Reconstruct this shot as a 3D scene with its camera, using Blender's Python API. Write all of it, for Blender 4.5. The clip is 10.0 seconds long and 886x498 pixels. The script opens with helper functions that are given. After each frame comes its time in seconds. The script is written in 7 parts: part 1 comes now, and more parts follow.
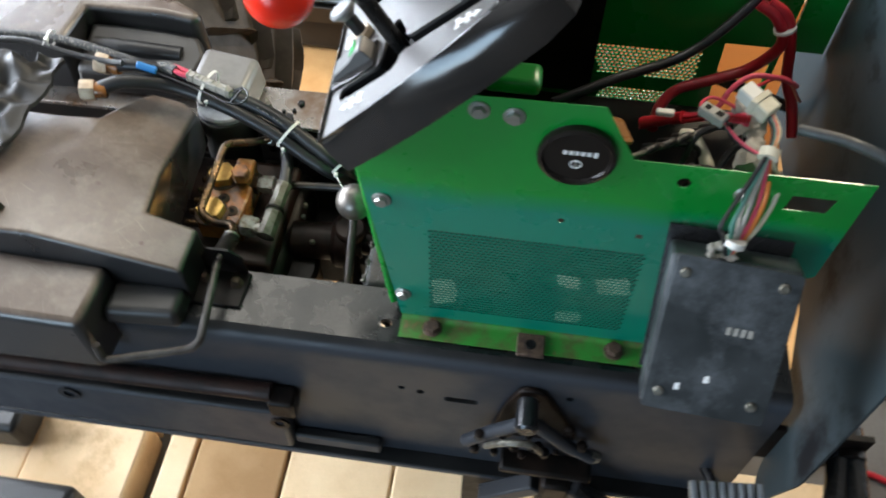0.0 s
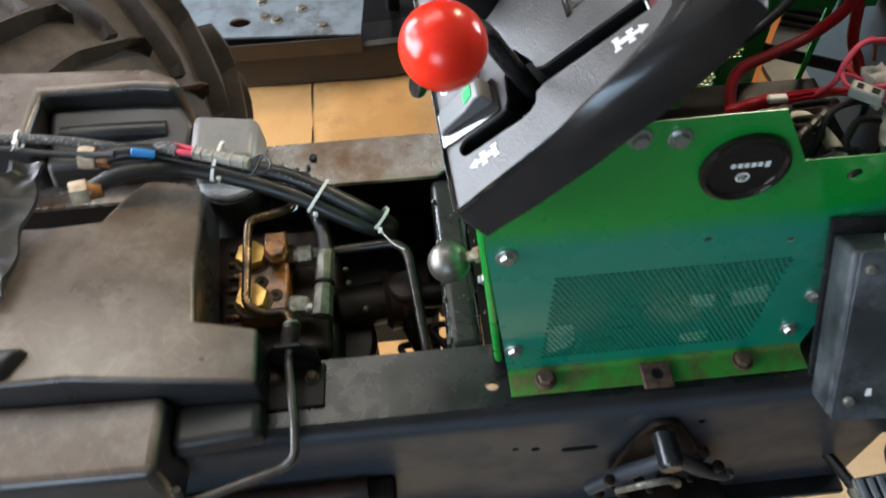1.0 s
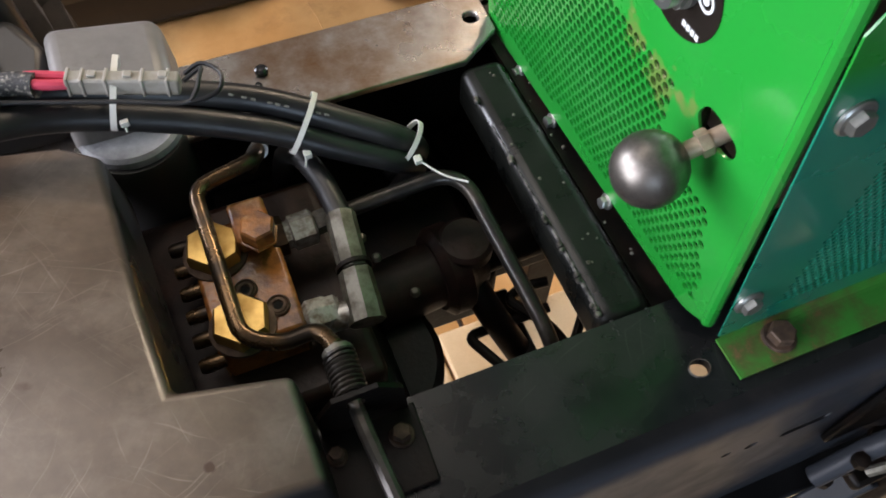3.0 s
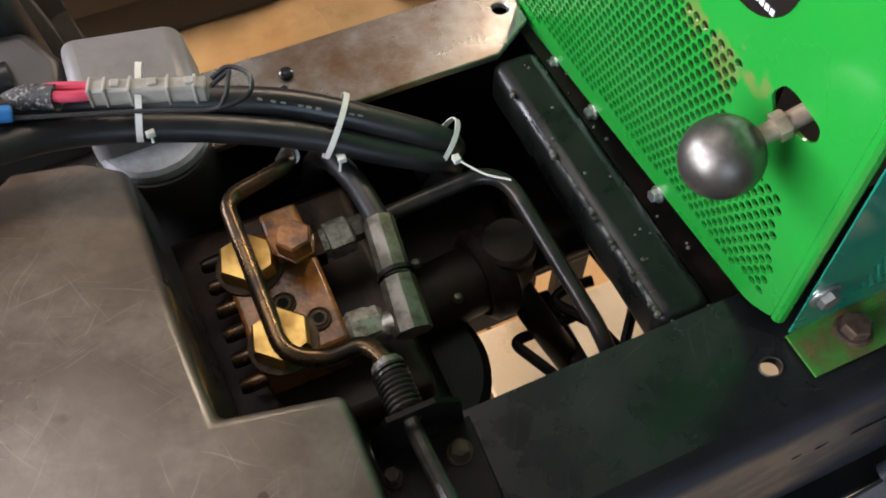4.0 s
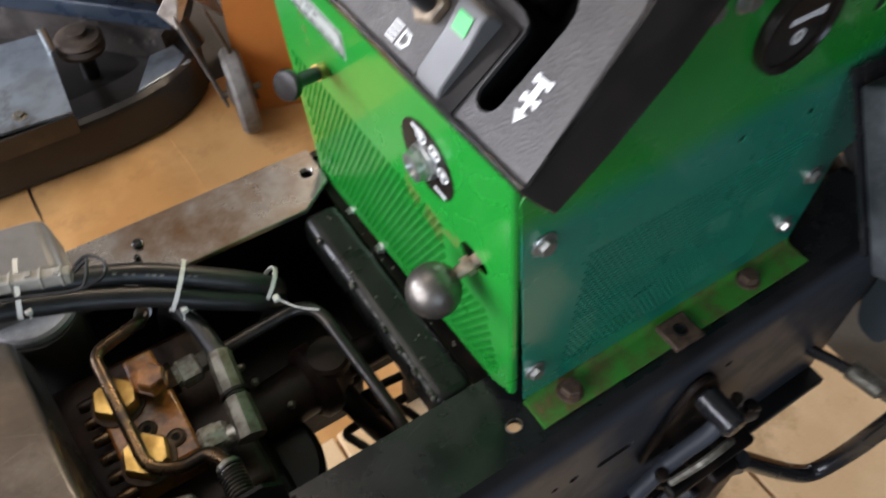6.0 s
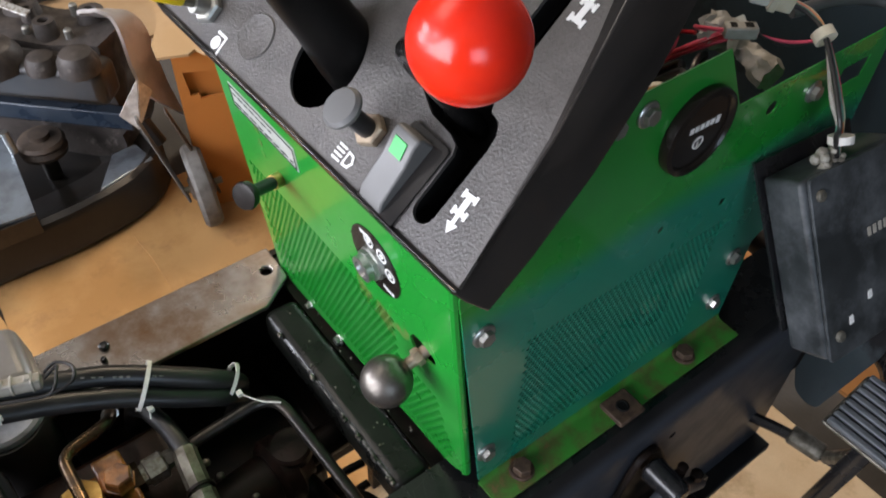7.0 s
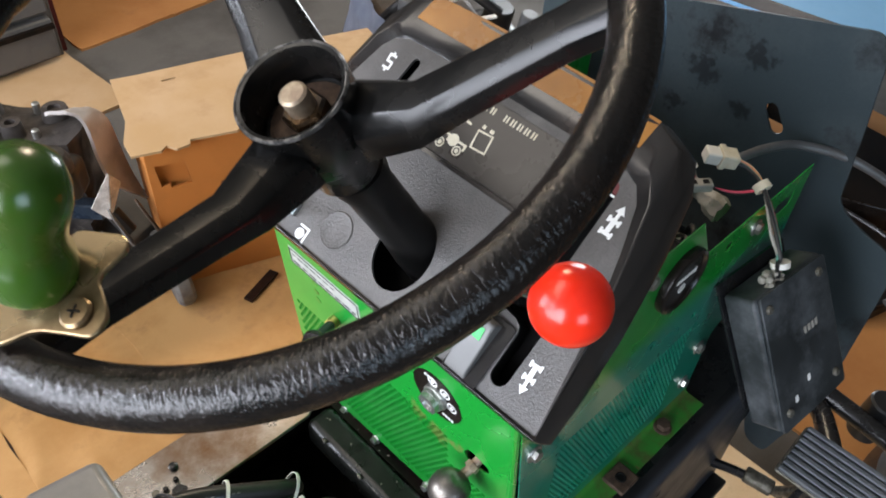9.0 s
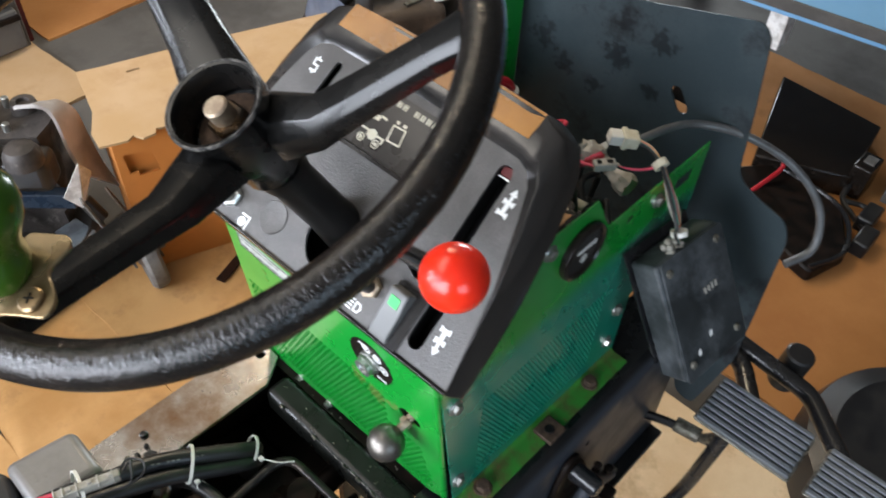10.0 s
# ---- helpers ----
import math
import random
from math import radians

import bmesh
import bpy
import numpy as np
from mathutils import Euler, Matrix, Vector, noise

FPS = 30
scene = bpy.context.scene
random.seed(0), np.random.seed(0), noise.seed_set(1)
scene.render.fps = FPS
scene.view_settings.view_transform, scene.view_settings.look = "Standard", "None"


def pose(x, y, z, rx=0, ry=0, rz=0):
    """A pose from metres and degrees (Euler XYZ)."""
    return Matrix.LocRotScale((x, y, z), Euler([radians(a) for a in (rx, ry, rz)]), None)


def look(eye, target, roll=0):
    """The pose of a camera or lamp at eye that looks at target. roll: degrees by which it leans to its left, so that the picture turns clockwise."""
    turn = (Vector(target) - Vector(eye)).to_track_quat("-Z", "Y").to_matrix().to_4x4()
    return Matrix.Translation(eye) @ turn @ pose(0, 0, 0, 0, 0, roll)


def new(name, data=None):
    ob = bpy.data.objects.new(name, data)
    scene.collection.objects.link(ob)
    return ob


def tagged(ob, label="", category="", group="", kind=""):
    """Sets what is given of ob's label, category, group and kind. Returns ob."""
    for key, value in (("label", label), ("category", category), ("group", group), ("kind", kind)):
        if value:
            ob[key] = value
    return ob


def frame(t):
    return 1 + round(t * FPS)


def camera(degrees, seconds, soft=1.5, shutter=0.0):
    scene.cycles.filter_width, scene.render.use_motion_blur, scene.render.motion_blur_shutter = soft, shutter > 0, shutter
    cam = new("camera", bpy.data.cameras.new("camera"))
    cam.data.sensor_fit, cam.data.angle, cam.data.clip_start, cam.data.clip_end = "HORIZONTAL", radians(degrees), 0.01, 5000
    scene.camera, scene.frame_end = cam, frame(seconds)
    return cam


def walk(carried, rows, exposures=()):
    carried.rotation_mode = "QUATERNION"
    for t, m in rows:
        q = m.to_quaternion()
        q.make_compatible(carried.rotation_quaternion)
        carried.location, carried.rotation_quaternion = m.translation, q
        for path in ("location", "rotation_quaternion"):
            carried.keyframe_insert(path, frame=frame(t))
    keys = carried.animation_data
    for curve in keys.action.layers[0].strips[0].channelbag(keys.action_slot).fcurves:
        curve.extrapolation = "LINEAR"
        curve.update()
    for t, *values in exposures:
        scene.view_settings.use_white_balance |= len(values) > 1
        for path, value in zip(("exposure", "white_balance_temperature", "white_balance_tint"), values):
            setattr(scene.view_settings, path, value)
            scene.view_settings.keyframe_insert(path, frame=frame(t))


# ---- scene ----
cam = camera(57.4, 10.0, soft=1.8, shutter=0.5)
ROWS = [
    (0.0, 0.1072, -0.4719, 0.8057, 35.77, -0.32, 8.1),
    (0.5, -0.0261, -0.4627, 0.7914, 35.47, 0.56, -0.11),
    (0.6, -0.0474, -0.4502, 0.7798, 35.79, 0.5, -1.44),
    (1.0, -0.0953, -0.375, 0.755, 35.71, 0.9, -5.61),
    (1.5, -0.1298, -0.2964, 0.7198, 35.02, 0.45, -10.74),
    (2.0, -0.1848, -0.2319, 0.6557, 33.36, 0.74, -16.12),
    (2.5, -0.2422, -0.167, 0.5304, 32.61, -0.51, -19.95),
    (3.0, -0.2478, -0.1345, 0.451, 32.18, -1.05, -22.1),
    (4.3, -0.2672, -0.1083, 0.4282, 32.29, 1.07, -24.11),
    (4.5, -0.2687, -0.1074, 0.4294, 32.34, 0.56, -24.45),
    (5.0, -0.2684, -0.114, 0.4385, 33.18, -0.08, -25.77),
    (5.5, -0.2544, -0.1491, 0.4942, 35.12, -0.36, -29.44),
    (6.0, -0.2361, -0.2123, 0.5838, 38.49, -1.16, -33.62),
    (6.2, -0.2362, -0.2245, 0.6053, 39.76, -1.56, -35.14),
    (7.3, -0.2416, -0.2367, 0.6344, 45.09, -1.16, -37.73),
    (7.5, -0.2512, -0.2273, 0.6446, 45.52, -1.08, -38.73),
    (8.0, -0.2847, -0.2126, 0.6911, 45.86, -1.24, -40.8),
    (8.5, -0.3189, -0.2004, 0.752, 45.74, -2.08, -42.84),
    (9.0, -0.3392, -0.1875, 0.7996, 45.55, -2.75, -43.98),
    (9.5, -0.3505, -0.2067, 0.8402, 44.71, -2.84, -44.99),
    (10.0, -0.342, -0.2648, 0.8683, 43.68, -2.13, -46.13),
]
# the phone's own exposure, in stops
STOPS = ((0.0, 0.24, 6200, 4.0), (1.0, 0.03, 6250, 5.0), (1.5, -0.22, 6400, 8.0), (2.0, -0.44, 6500, 10.0), (2.5, -0.41, 6500, 11.0), (3.0, -0.34, 6500, 13.0), (4.5, -0.29, 6450, 13.5), (6.0, -0.48, 6550, 12.0),
         (7.5, -0.56, 6600, 11.0), (8.5, -0.43, 6450, 9.0), (9.5, -0.38, 6400, 7.5), (10.0, -0.29, 6350, 6.5))
walk(cam, [(t, pose(x, y, z, rx, ry, rz)) for t, x, y, z, rx, ry, rz in ROWS], STOPS)

# ---- world and light: a workshop with daylight from two large openings ----
world = bpy.data.worlds.new("sky")
scene.world = world
world.use_nodes = True
wn = world.node_tree.nodes
sky = wn.new("ShaderNodeTexSky")
sky.sky_type, sky.sun_disc = "NISHITA", False
sky.sun_elevation, sky.sun_rotation = radians(40), radians(200)
world.node_tree.links.new(sky.outputs[0], wn["Background"].inputs[0])
wn["Background"].inputs[1].default_value = 0.12


def area(name, m, sx, sy, watts, colour):
    lamp = bpy.data.lights.new(name, "AREA")
    lamp.shape, lamp.size, lamp.size_y, lamp.energy, lamp.color = "RECTANGLE", sx, sy, watts, colour
    ob = new(name, lamp)
    ob.matrix_world = m
    return ob


area("daylight_rear_opening", look((-3.05, 0.25, 0.95), (0, 0.25, 0.5)), 2.8, 1.9, 300, (0.87, 0.895, 1.0))
# fill added to brighten the tank and bay; no opening is known there
area("corner_fill_light", look((-3.05, 2.85, 0.95), (-1.0, 1.6, 0.6)), 1.2, 1.5, 185, (0.87, 0.895, 1.0))
area("daylight_side_opening", look((-1.3, -2.95, 0.90), (-0.3, 0.0, 0.2)), 1.35, 1.2, 38, (0.58, 0.77, 1.0))
area("daylight_front_opening", look((3.95, 2.4, 0.45), (0.0, 0.3, 0.3)), 1.0, 1.5, 95, (0.93, 0.96, 1.0))
# soft fill added for upward faces; no such lamp is known
area("top_fill_light", look((-0.9, 1.25, 2.34), (-0.9, 1.25, 0)), 1.8, 1.0, 30, (1.0, 0.90, 0.80))
area("ceiling_lamp", look((1.3, 1.9, 2.05), (0.6, 1.0, 0)), 0.40, 0.40, 42, (1.0, 0.80, 0.58))

# ---- materials ----
def shader(name, colour, rough=0.5, metal=0.0, second=None, scale=18.0, spread=(0.42, 0.62), grain=0.15, bump=0.0, bump_scale=400.0, coat=0.0, third=None, third_scale=4.0, third_at=(0.55, 0.7), rough2=None, spec=0.5):
    """Base colour, a second colour in noisy patches, fine grain, wear patches in a third colour and a fine relief."""
    m = bpy.data.materials.new(name)
    m.use_nodes = True
    nt = m.node_tree
    n, link = nt.nodes, nt.links.new
    b = n["Principled BSDF"]
    tc = n.new("ShaderNodeTexCoord")
    b.inputs["Metallic"].default_value = metal
    b.inputs["Coat Weight"].default_value = coat
    b.inputs["Specular IOR Level"].default_value = spec
    b.inputs["Coat Roughness"].default_value = 0.12

    def tex(sc, detail=5.0, rough_=0.6):
        t = n.new("ShaderNodeTexNoise")
        t.inputs["Scale"].default_value, t.inputs["Detail"].default_value, t.inputs["Roughness"].default_value = sc, detail, rough_
        link(tc.outputs["Object"], t.inputs["Vector"])
        return t

    def ramp(src, lo, hi):
        r = n.new("ShaderNodeMapRange")
        r.inputs["From Min"].default_value, r.inputs["From Max"].default_value = lo, hi
        link(src, r.inputs["Value"])
        return r.outputs["Result"]

    def mix(fac, a, c, mode="MIX"):
        x = n.new("ShaderNodeMix")
        x.data_type, x.blend_type = "RGBA", mode
        if isinstance(fac, float):
            x.inputs["Factor"].default_value = fac
        else:
            link(fac, x.inputs["Factor"])
        for k, v in (("A", a), ("B", c)):
            s = next(i for i in x.inputs if i.name == k and i.type == "RGBA")
            if isinstance(v, tuple):
                s.default_value = (*v, 1)
            else:
                link(v, s)
        return next(o for o in x.outputs if o.type == "RGBA")

    col = colour
    patches = ramp(tex(scale).outputs["Fac"], *spread)
    if second:
        col = mix(patches, colour, second)
    if third:
        col = mix(ramp(tex(third_scale, 8.0, 0.7).outputs["Fac"], *third_at), col, third)
    fine = tex(bump_scale, 3.0)
    g = n.new("ShaderNodeMapRange")
    g.inputs["To Min"].default_value, g.inputs["To Max"].default_value = 1 - grain, 1 + grain
    link(fine.outputs["Fac"], g.inputs["Value"])
    gc = n.new("ShaderNodeCombineColor")
    for k in range(3):
        link(g.outputs["Result"], gc.inputs[k])
    link(mix(1.0, col, gc.outputs[0], "MULTIPLY"), b.inputs["Base Color"])
    rr = n.new("ShaderNodeMapRange")
    rr.inputs["To Min"].default_value, rr.inputs["To Max"].default_value = rough, rough2 if rough2 is not None else min(1.0, rough * 1.35)
    link(patches, rr.inputs["Value"])
    link(rr.outputs["Result"], b.inputs["Roughness"])
    if bump:
        bp = n.new("ShaderNodeBump")
        bp.inputs["Strength"].default_value, bp.inputs["Distance"].default_value = bump, 0.001
        link(fine.outputs["Fac"], bp.inputs["Height"])
        link(bp.outputs["Normal"], b.inputs["Normal"])
    return m


M = {}
M["green"] = shader("green_paint", (0.010, 0.240, 0.026), 0.26, 0, (0.012, 0.222, 0.028), 7, grain=0.04, coat=0.6)
M["green_edge"] = shader("worn_green_paint", (0.035, 0.21, 0.025), 0.4, 0, (0.07, 0.10, 0.022), 45, grain=0.1, third=(0.16, 0.09, 0.04), third_scale=50, third_at=(0.58, 0.66))
M["frame"] = shader("black_frame_paint", (0.008, 0.0085, 0.0100), 0.22, 0.0, (0.015, 0.0145, 0.015), 14, grain=0.2, bump=0.10, bump_scale=300, third=(0.040, 0.036, 0.033), third_scale=11, third_at=(0.56, 0.85))
M["frame_dark"] = shader("oily_black_metal", (0.004, 0.0035, 0.003), 0.38, 0.0, (0.012, 0.007, 0.005), 30, grain=0.3, bump=0.3, bump_scale=220, spec=0.18)
M["far_rail"] = shader("bare_worn_rail", (0.46, 0.44, 0.42), 0.25, 0.8, (0.22, 0.165, 0.125), 10, grain=0.15, bump=0.08, third=(0.17, 0.095, 0.048), third_scale=8, third_at=(0.47, 0.66))
M["cross"] = shader("black_gloss_cross_tube", (0.005, 0.0055, 0.005), 0.27, 0.0, (0.011, 0.012, 0.010), 22, grain=0.25, bump=0.15, bump_scale=260, third=(0.03, 0.024, 0.018), third_scale=30, third_at=(0.62, 0.75), spec=0.4)
M["corroded"] = shader("corroded_zinc_union", (0.46, 0.46, 0.43), 0.4, 0.7, (0.20, 0.17, 0.13), 110, grain=0.2, bump=0.4, bump_scale=500, third=(0.62, 0.60, 0.54), third_scale=140, third_at=(0.56, 0.66))
M["weld"] = shader("weld_bead", (0.22, 0.20, 0.18), 0.32, 0.75, (0.03, 0.028, 0.026), 90, bump=0.3)
M["tank"] = shader("dusty_moulded_plastic", (0.072, 0.049, 0.035), 0.24, 0, (0.128, 0.094, 0.069), 8, (0.35, 0.66), grain=0.30, bump=0.12, bump_scale=110, third=(0.19, 0.155, 0.125), third_scale=15, third_at=(0.48, 0.72), rough2=0.40, spec=0.8)
M["cover_grey"] = shader("dusty_grey_cover_plastic", (0.17, 0.162, 0.158), 0.34, 0, (0.20, 0.19, 0.182), 11, (0.35, 0.68), grain=0.15, bump=0.08, bump_scale=140, third=(0.06, 0.05, 0.044), third_scale=14, third_at=(0.56, 0.75), spec=0.7)
M["tank_dark"] = shader("dark_moulded_plastic", (0.012, 0.012, 0.013), 0.34, 0, (0.024, 0.022, 0.020), 8, grain=0.12, bump=0.06)
M["dash"] = shader("textured_grey_black_plastic", (0.050, 0.046, 0.043), 0.36, 0, (0.075, 0.069, 0.064), 25, grain=0.40, bump=0.65, bump_scale=620, third=(0.13, 0.122, 0.112), third_scale=15, third_at=(0.56, 0.82), spec=0.6)
M["dash_gloss"] = shader("glossy_black_plastic", (0.010, 0.0075, 0.006), 0.2, 0, (0.013, 0.010, 0.008), 20, grain=0.05, spec=0.3)
M["lip"] = shader("smooth_black_plastic_edge", (0.014, 0.013, 0.0125), 0.15, 0, (0.021, 0.018, 0.016), 12, grain=0.06, spec=0.75, third=(0.048, 0.033, 0.025), third_scale=16, third_at=(0.55, 0.8))
M["window"] = shader("smoked_window_plastic", (0.030, 0.026, 0.022), 0.26, 0, (0.040, 0.034, 0.029), 14, grain=0.08, spec=0.45)
# near-black for shade in slots, holes and recesses, and for dark print
M["void"] = shader("recess_shade_and_print_black", (0.004, 0.004, 0.004), 0.6, spec=0.15)
M["grey_plastic"] = shader("grey_switch_plastic", (0.125, 0.125, 0.122), 0.42, grain=0.05)
M["green_mark"] = shader("green_switch_mark", (0.02, 0.42, 0.08), 0.4, grain=0.02)
M["white"] = shader("white_print", (0.72, 0.72, 0.70), 0.5, grain=0.05)
M["white_old"] = shader("yellowed_nylon", (0.62, 0.58, 0.46), 0.4, second=(0.55, 0.50, 0.36), scale=60, grain=0.05)
M["tie"] = shader("white_nylon_tie", (0.70, 0.68, 0.62), 0.4, grain=0.05)
M["red"] = shader("red_knob_plastic", (0.80, 0.028, 0.008), 0.2, 0, (0.74, 0.022, 0.008), 40, grain=0.03, bump=0.03, bump_scale=60, coat=0.0)
M["yellow"] = shader("yellow_plastic", (0.75, 0.55, 0.01), 0.35, grain=0.04)
M["steel"] = shader("worn_steel_ball", (0.19, 0.175, 0.155), 0.33, 0.9, (0.14, 0.125, 0.11), 70, grain=0.2, bump=0.05, third=(0.12, 0.10, 0.09), third_scale=120, third_at=(0.55, 0.75))
M["rod_steel"] = shader("dull_dark_rod_steel", (0.085, 0.078, 0.070), 0.36, 0.6, (0.05, 0.042, 0.035), 60, grain=0.2, bump=0.1)
M["zinc"] = shader("zinc_plated_steel", (0.42, 0.43, 0.41), 0.3, 0.9, (0.38, 0.37, 0.33), 90, grain=0.1)
M["zinc_dull"] = shader("dull_zinc_fitting", (0.19, 0.18, 0.15), 0.42, 0.6, (0.09, 0.082, 0.062), 80, grain=0.2, bump=0.3, bump_scale=600)
M["brass"] = shader("brass_hex", (0.60, 0.40, 0.13), 0.34, 0.85, (0.44, 0.27, 0.08), 60, grain=0.08)
M["bronze"] = shader("bronzed_tube", (0.115, 0.070, 0.034), 0.26, 0.8, (0.038, 0.029, 0.022), 50, grain=0.15)
M["blk_tube"] = shader("black_steel_tube", (0.03, 0.028, 0.026), 0.28, 0.6, (0.06, 0.05, 0.04), 40, grain=0.15)
M["rust"] = shader("rusty_cast_block", (0.34, 0.13, 0.032), 0.20, 0.0, (0.11, 0.042, 0.014), 45, grain=0.25, bump=0.4, bump_scale=350, third=(0.40, 0.22, 0.09), third_scale=38, third_at=(0.58, 0.7))
M["rust_dark"] = shader("rusty_dark_cast_iron", (0.022, 0.010, 0.007), 0.42, 0.0, (0.010, 0.005, 0.004), 35, grain=0.3, bump=0.5, bump_scale=200, spec=0.25)
M["bolt_rust"] = shader("rusted_bolt", (0.09, 0.055, 0.035), 0.6, 0.3, (0.05, 0.03, 0.02), 120, grain=0.2, bump=0.3)
M["rubber"] = shader("black_hose_rubber", (0.010, 0.010, 0.011), 0.34, 0, (0.020, 0.019, 0.018), 20, grain=0.2, bump=0.15, bump_scale=700)
M["wheel"] = shader("wrinkled_black_vinyl", (0.004, 0.0032, 0.0028), 0.17, 0, (0.009, 0.006, 0.0045), 30, grain=0.2, bump=0.35, bump_scale=520, spec=0.5)
M["spoke"] = shader("satin_black_spoke", (0.004, 0.004, 0.004), 0.22, 0, (0.008, 0.0075, 0.007), 25, grain=0.1, spec=0.42)
M["column"] = shader("dull_black_column", (0.0035, 0.0034, 0.0034), 0.34, 0, (0.006, 0.0056, 0.0052), 22, grain=0.15, spec=0.16)
M["cable"] = shader("braided_black_sleeve", (0.014, 0.013, 0.012), 0.6, 0, (0.24, 0.22, 0.18), 420, (0.54, 0.62), grain=0.5, bump=0.9, bump_scale=900)
M["blue_plug"] = shader("blue_connector", (0.02, 0.17, 0.45), 0.35, grain=0.05)
M["pink"] = shader("red_wire_sleeve", (0.58, 0.055, 0.10), 0.4, grain=0.06)
M["wire_red"] = shader("red_wire", (0.36, 0.010, 0.018), 0.30, grain=0.05)
M["wire_orange"] = shader("orange_wire", (0.65, 0.20, 0.03), 0.4, grain=0.05)
M["wire_green"] = shader("green_wire", (0.10, 0.26, 0.20), 0.4, grain=0.05)
M["conn_grey"] = shader("grey_connector", (0.33, 0.31, 0.27), 0.45, 0, (0.26, 0.24, 0.20), 70, grain=0.1)
M["box"] = shader("dusty_black_control_box", (0.016, 0.019, 0.020), 0.34, 0, (0.030, 0.034, 0.036), 14, grain=0.15, third=(0.13, 0.14, 0.15), third_scale=16, third_at=(0.46, 0.82), spec=0.4)
M["fender"] = shader("grey_black_fender_steel", (0.029, 0.040, 0.045), 0.42, 0, (0.046, 0.058, 0.063), 6, grain=0.12, third=(0.009, 0.009, 0.010), third_scale=6, third_at=(0.51, 0.62), spec=0.16)
M["pedal"] = shader("pedal_rubber", (0.075, 0.083, 0.090), 0.45, 0, (0.11, 0.118, 0.125), 24, grain=0.15)
M["card"] = shader("tan_cardboard", (0.58, 0.33, 0.125), 0.7, 0, (0.47, 0.25, 0.085), 4.5, grain=0.08, bump=0.25, third=(0.30, 0.15, 0.055), third_scale=5, third_at=(0.55, 0.75))
M["card_orange"] = shader("shaded_orange_cardboard", (0.52, 0.19, 0.035), 0.85, 0, (0.40, 0.15, 0.03), 3, grain=0.06, bump=0.1)
M["card_pale"] = shader("pale_board", (0.74, 0.55, 0.33), 0.8, 0, (0.66, 0.46, 0.26), 5, grain=0.1, bump=0.15, third=(0.34, 0.2, 0.09), third_scale=6, third_at=(0.53, 0.74))
M["card_brown"] = shader("brown_cardboard", (0.42, 0.185, 0.052), 0.8, 0, (0.35, 0.145, 0.04), 3, grain=0.08, bump=0.1, third=(0.22, 0.09, 0.03), third_scale=5, third_at=(0.6, 0.75))
M["shelf"] = shader("orange_reflection_and_rust_brown", (0.36, 0.165, 0.040), 0.24, 0, (0.20, 0.085, 0.024), 9, (0.4, 0.7), grain=0.06)
M["concrete"] = shader("dusty_concrete", (0.105, 0.097, 0.088), 0.75, 0, (0.07, 0.064, 0.058), 2.5, grain=0.15, bump=0.2, bump_scale=150)
M["wall"] = shader("unseen_wall", (0.10, 0.094, 0.085), 0.85, 0, (0.075, 0.07, 0.064), 2, grain=0.1)
M["ceiling"] = shader("unseen_bounce_ceiling", (0.27, 0.255, 0.23), 0.9, 0, (0.22, 0.21, 0.19), 2, grain=0.1)
M["deck_top"] = shader("galvanised_deck_plate", (0.36, 0.42, 0.48), 0.32, 0.7, (0.22, 0.25, 0.28), 14, grain=0.12, third=(0.09, 0.07, 0.055), third_scale=6, third_at=(0.55, 0.68))
M["deck"] = shader("dirty_black_deck", (0.013, 0.012, 0.011), 0.32, 0.0, (0.024, 0.020, 0.016), 9, grain=0.25, bump=0.2, third=(0.055, 0.042, 0.030), third_scale=6, third_at=(0.58, 0.8))
M["dusty_brown"] = shader("dusty_brown_moulding", (0.060, 0.042, 0.028), 0.55, 0, (0.038, 0.027, 0.02), 9, grain=0.2, bump=0.15, third=(0.15, 0.11, 0.08), third_scale=7, third_at=(0.5, 0.8))
M["deck_blue"] = shader("blue_black_painted_bar", (0.016, 0.026, 0.042), 0.26, 0.1, (0.03, 0.042, 0.058), 16, grain=0.15)
M["white_worn"] = shader("worn_white_steel", (0.85, 0.85, 0.83), 0.35, 0.0, (0.50, 0.49, 0.46), 30, grain=0.08)
M["concrete_grey"] = shader("marked_concrete_grey", (0.33, 0.32, 0.285), 0.6, 0, (0.27, 0.26, 0.23), 5, grain=0.08, third=(0.05, 0.047, 0.042), third_scale=9, third_at=(0.60, 0.66))
M["card_flap"] = shader("pale_tan_cardboard", (0.42, 0.27, 0.13), 0.8, 0, (0.47, 0.32, 0.18), 4, grain=0.08, bump=0.1, third=(0.34, 0.20, 0.09), third_scale=6, third_at=(0.55, 0.8))
M["lid_dust"] = shader("pale_dusty_lid", (0.42, 0.43, 0.45), 0.5, 0, (0.20, 0.205, 0.215), 26, (0.38, 0.6), grain=0.2, bump=0.2, third=(0.06, 0.06, 0.062), third_scale=22, third_at=(0.56, 0.66))
M["lining"] = shader("grey_green_lining", (0.085, 0.12, 0.085), 0.7, 0, (0.05, 0.08, 0.055), 30, grain=0.15)
M["patch"] = shader("pale_torn_patch", (0.62, 0.57, 0.42), 0.7, 0, (0.46, 0.40, 0.28), 40, grain=0.15)
M["clamp"] = shader("passivated_zinc_plate", (0.36, 0.27, 0.15), 0.26, 0.85, (0.17, 0.115, 0.06), 26, grain=0.1)
M["red_dull"] = shader("dull_red_steel", (0.12, 0.012, 0.012), 0.5, 0, (0.07, 0.01, 0.01), 20, grain=0.1)
M["cable_grey"] = shader("grey_cable_sheath", (0.085, 0.088, 0.09), 0.34, 0, (0.06, 0.06, 0.06), 30, grain=0.1)
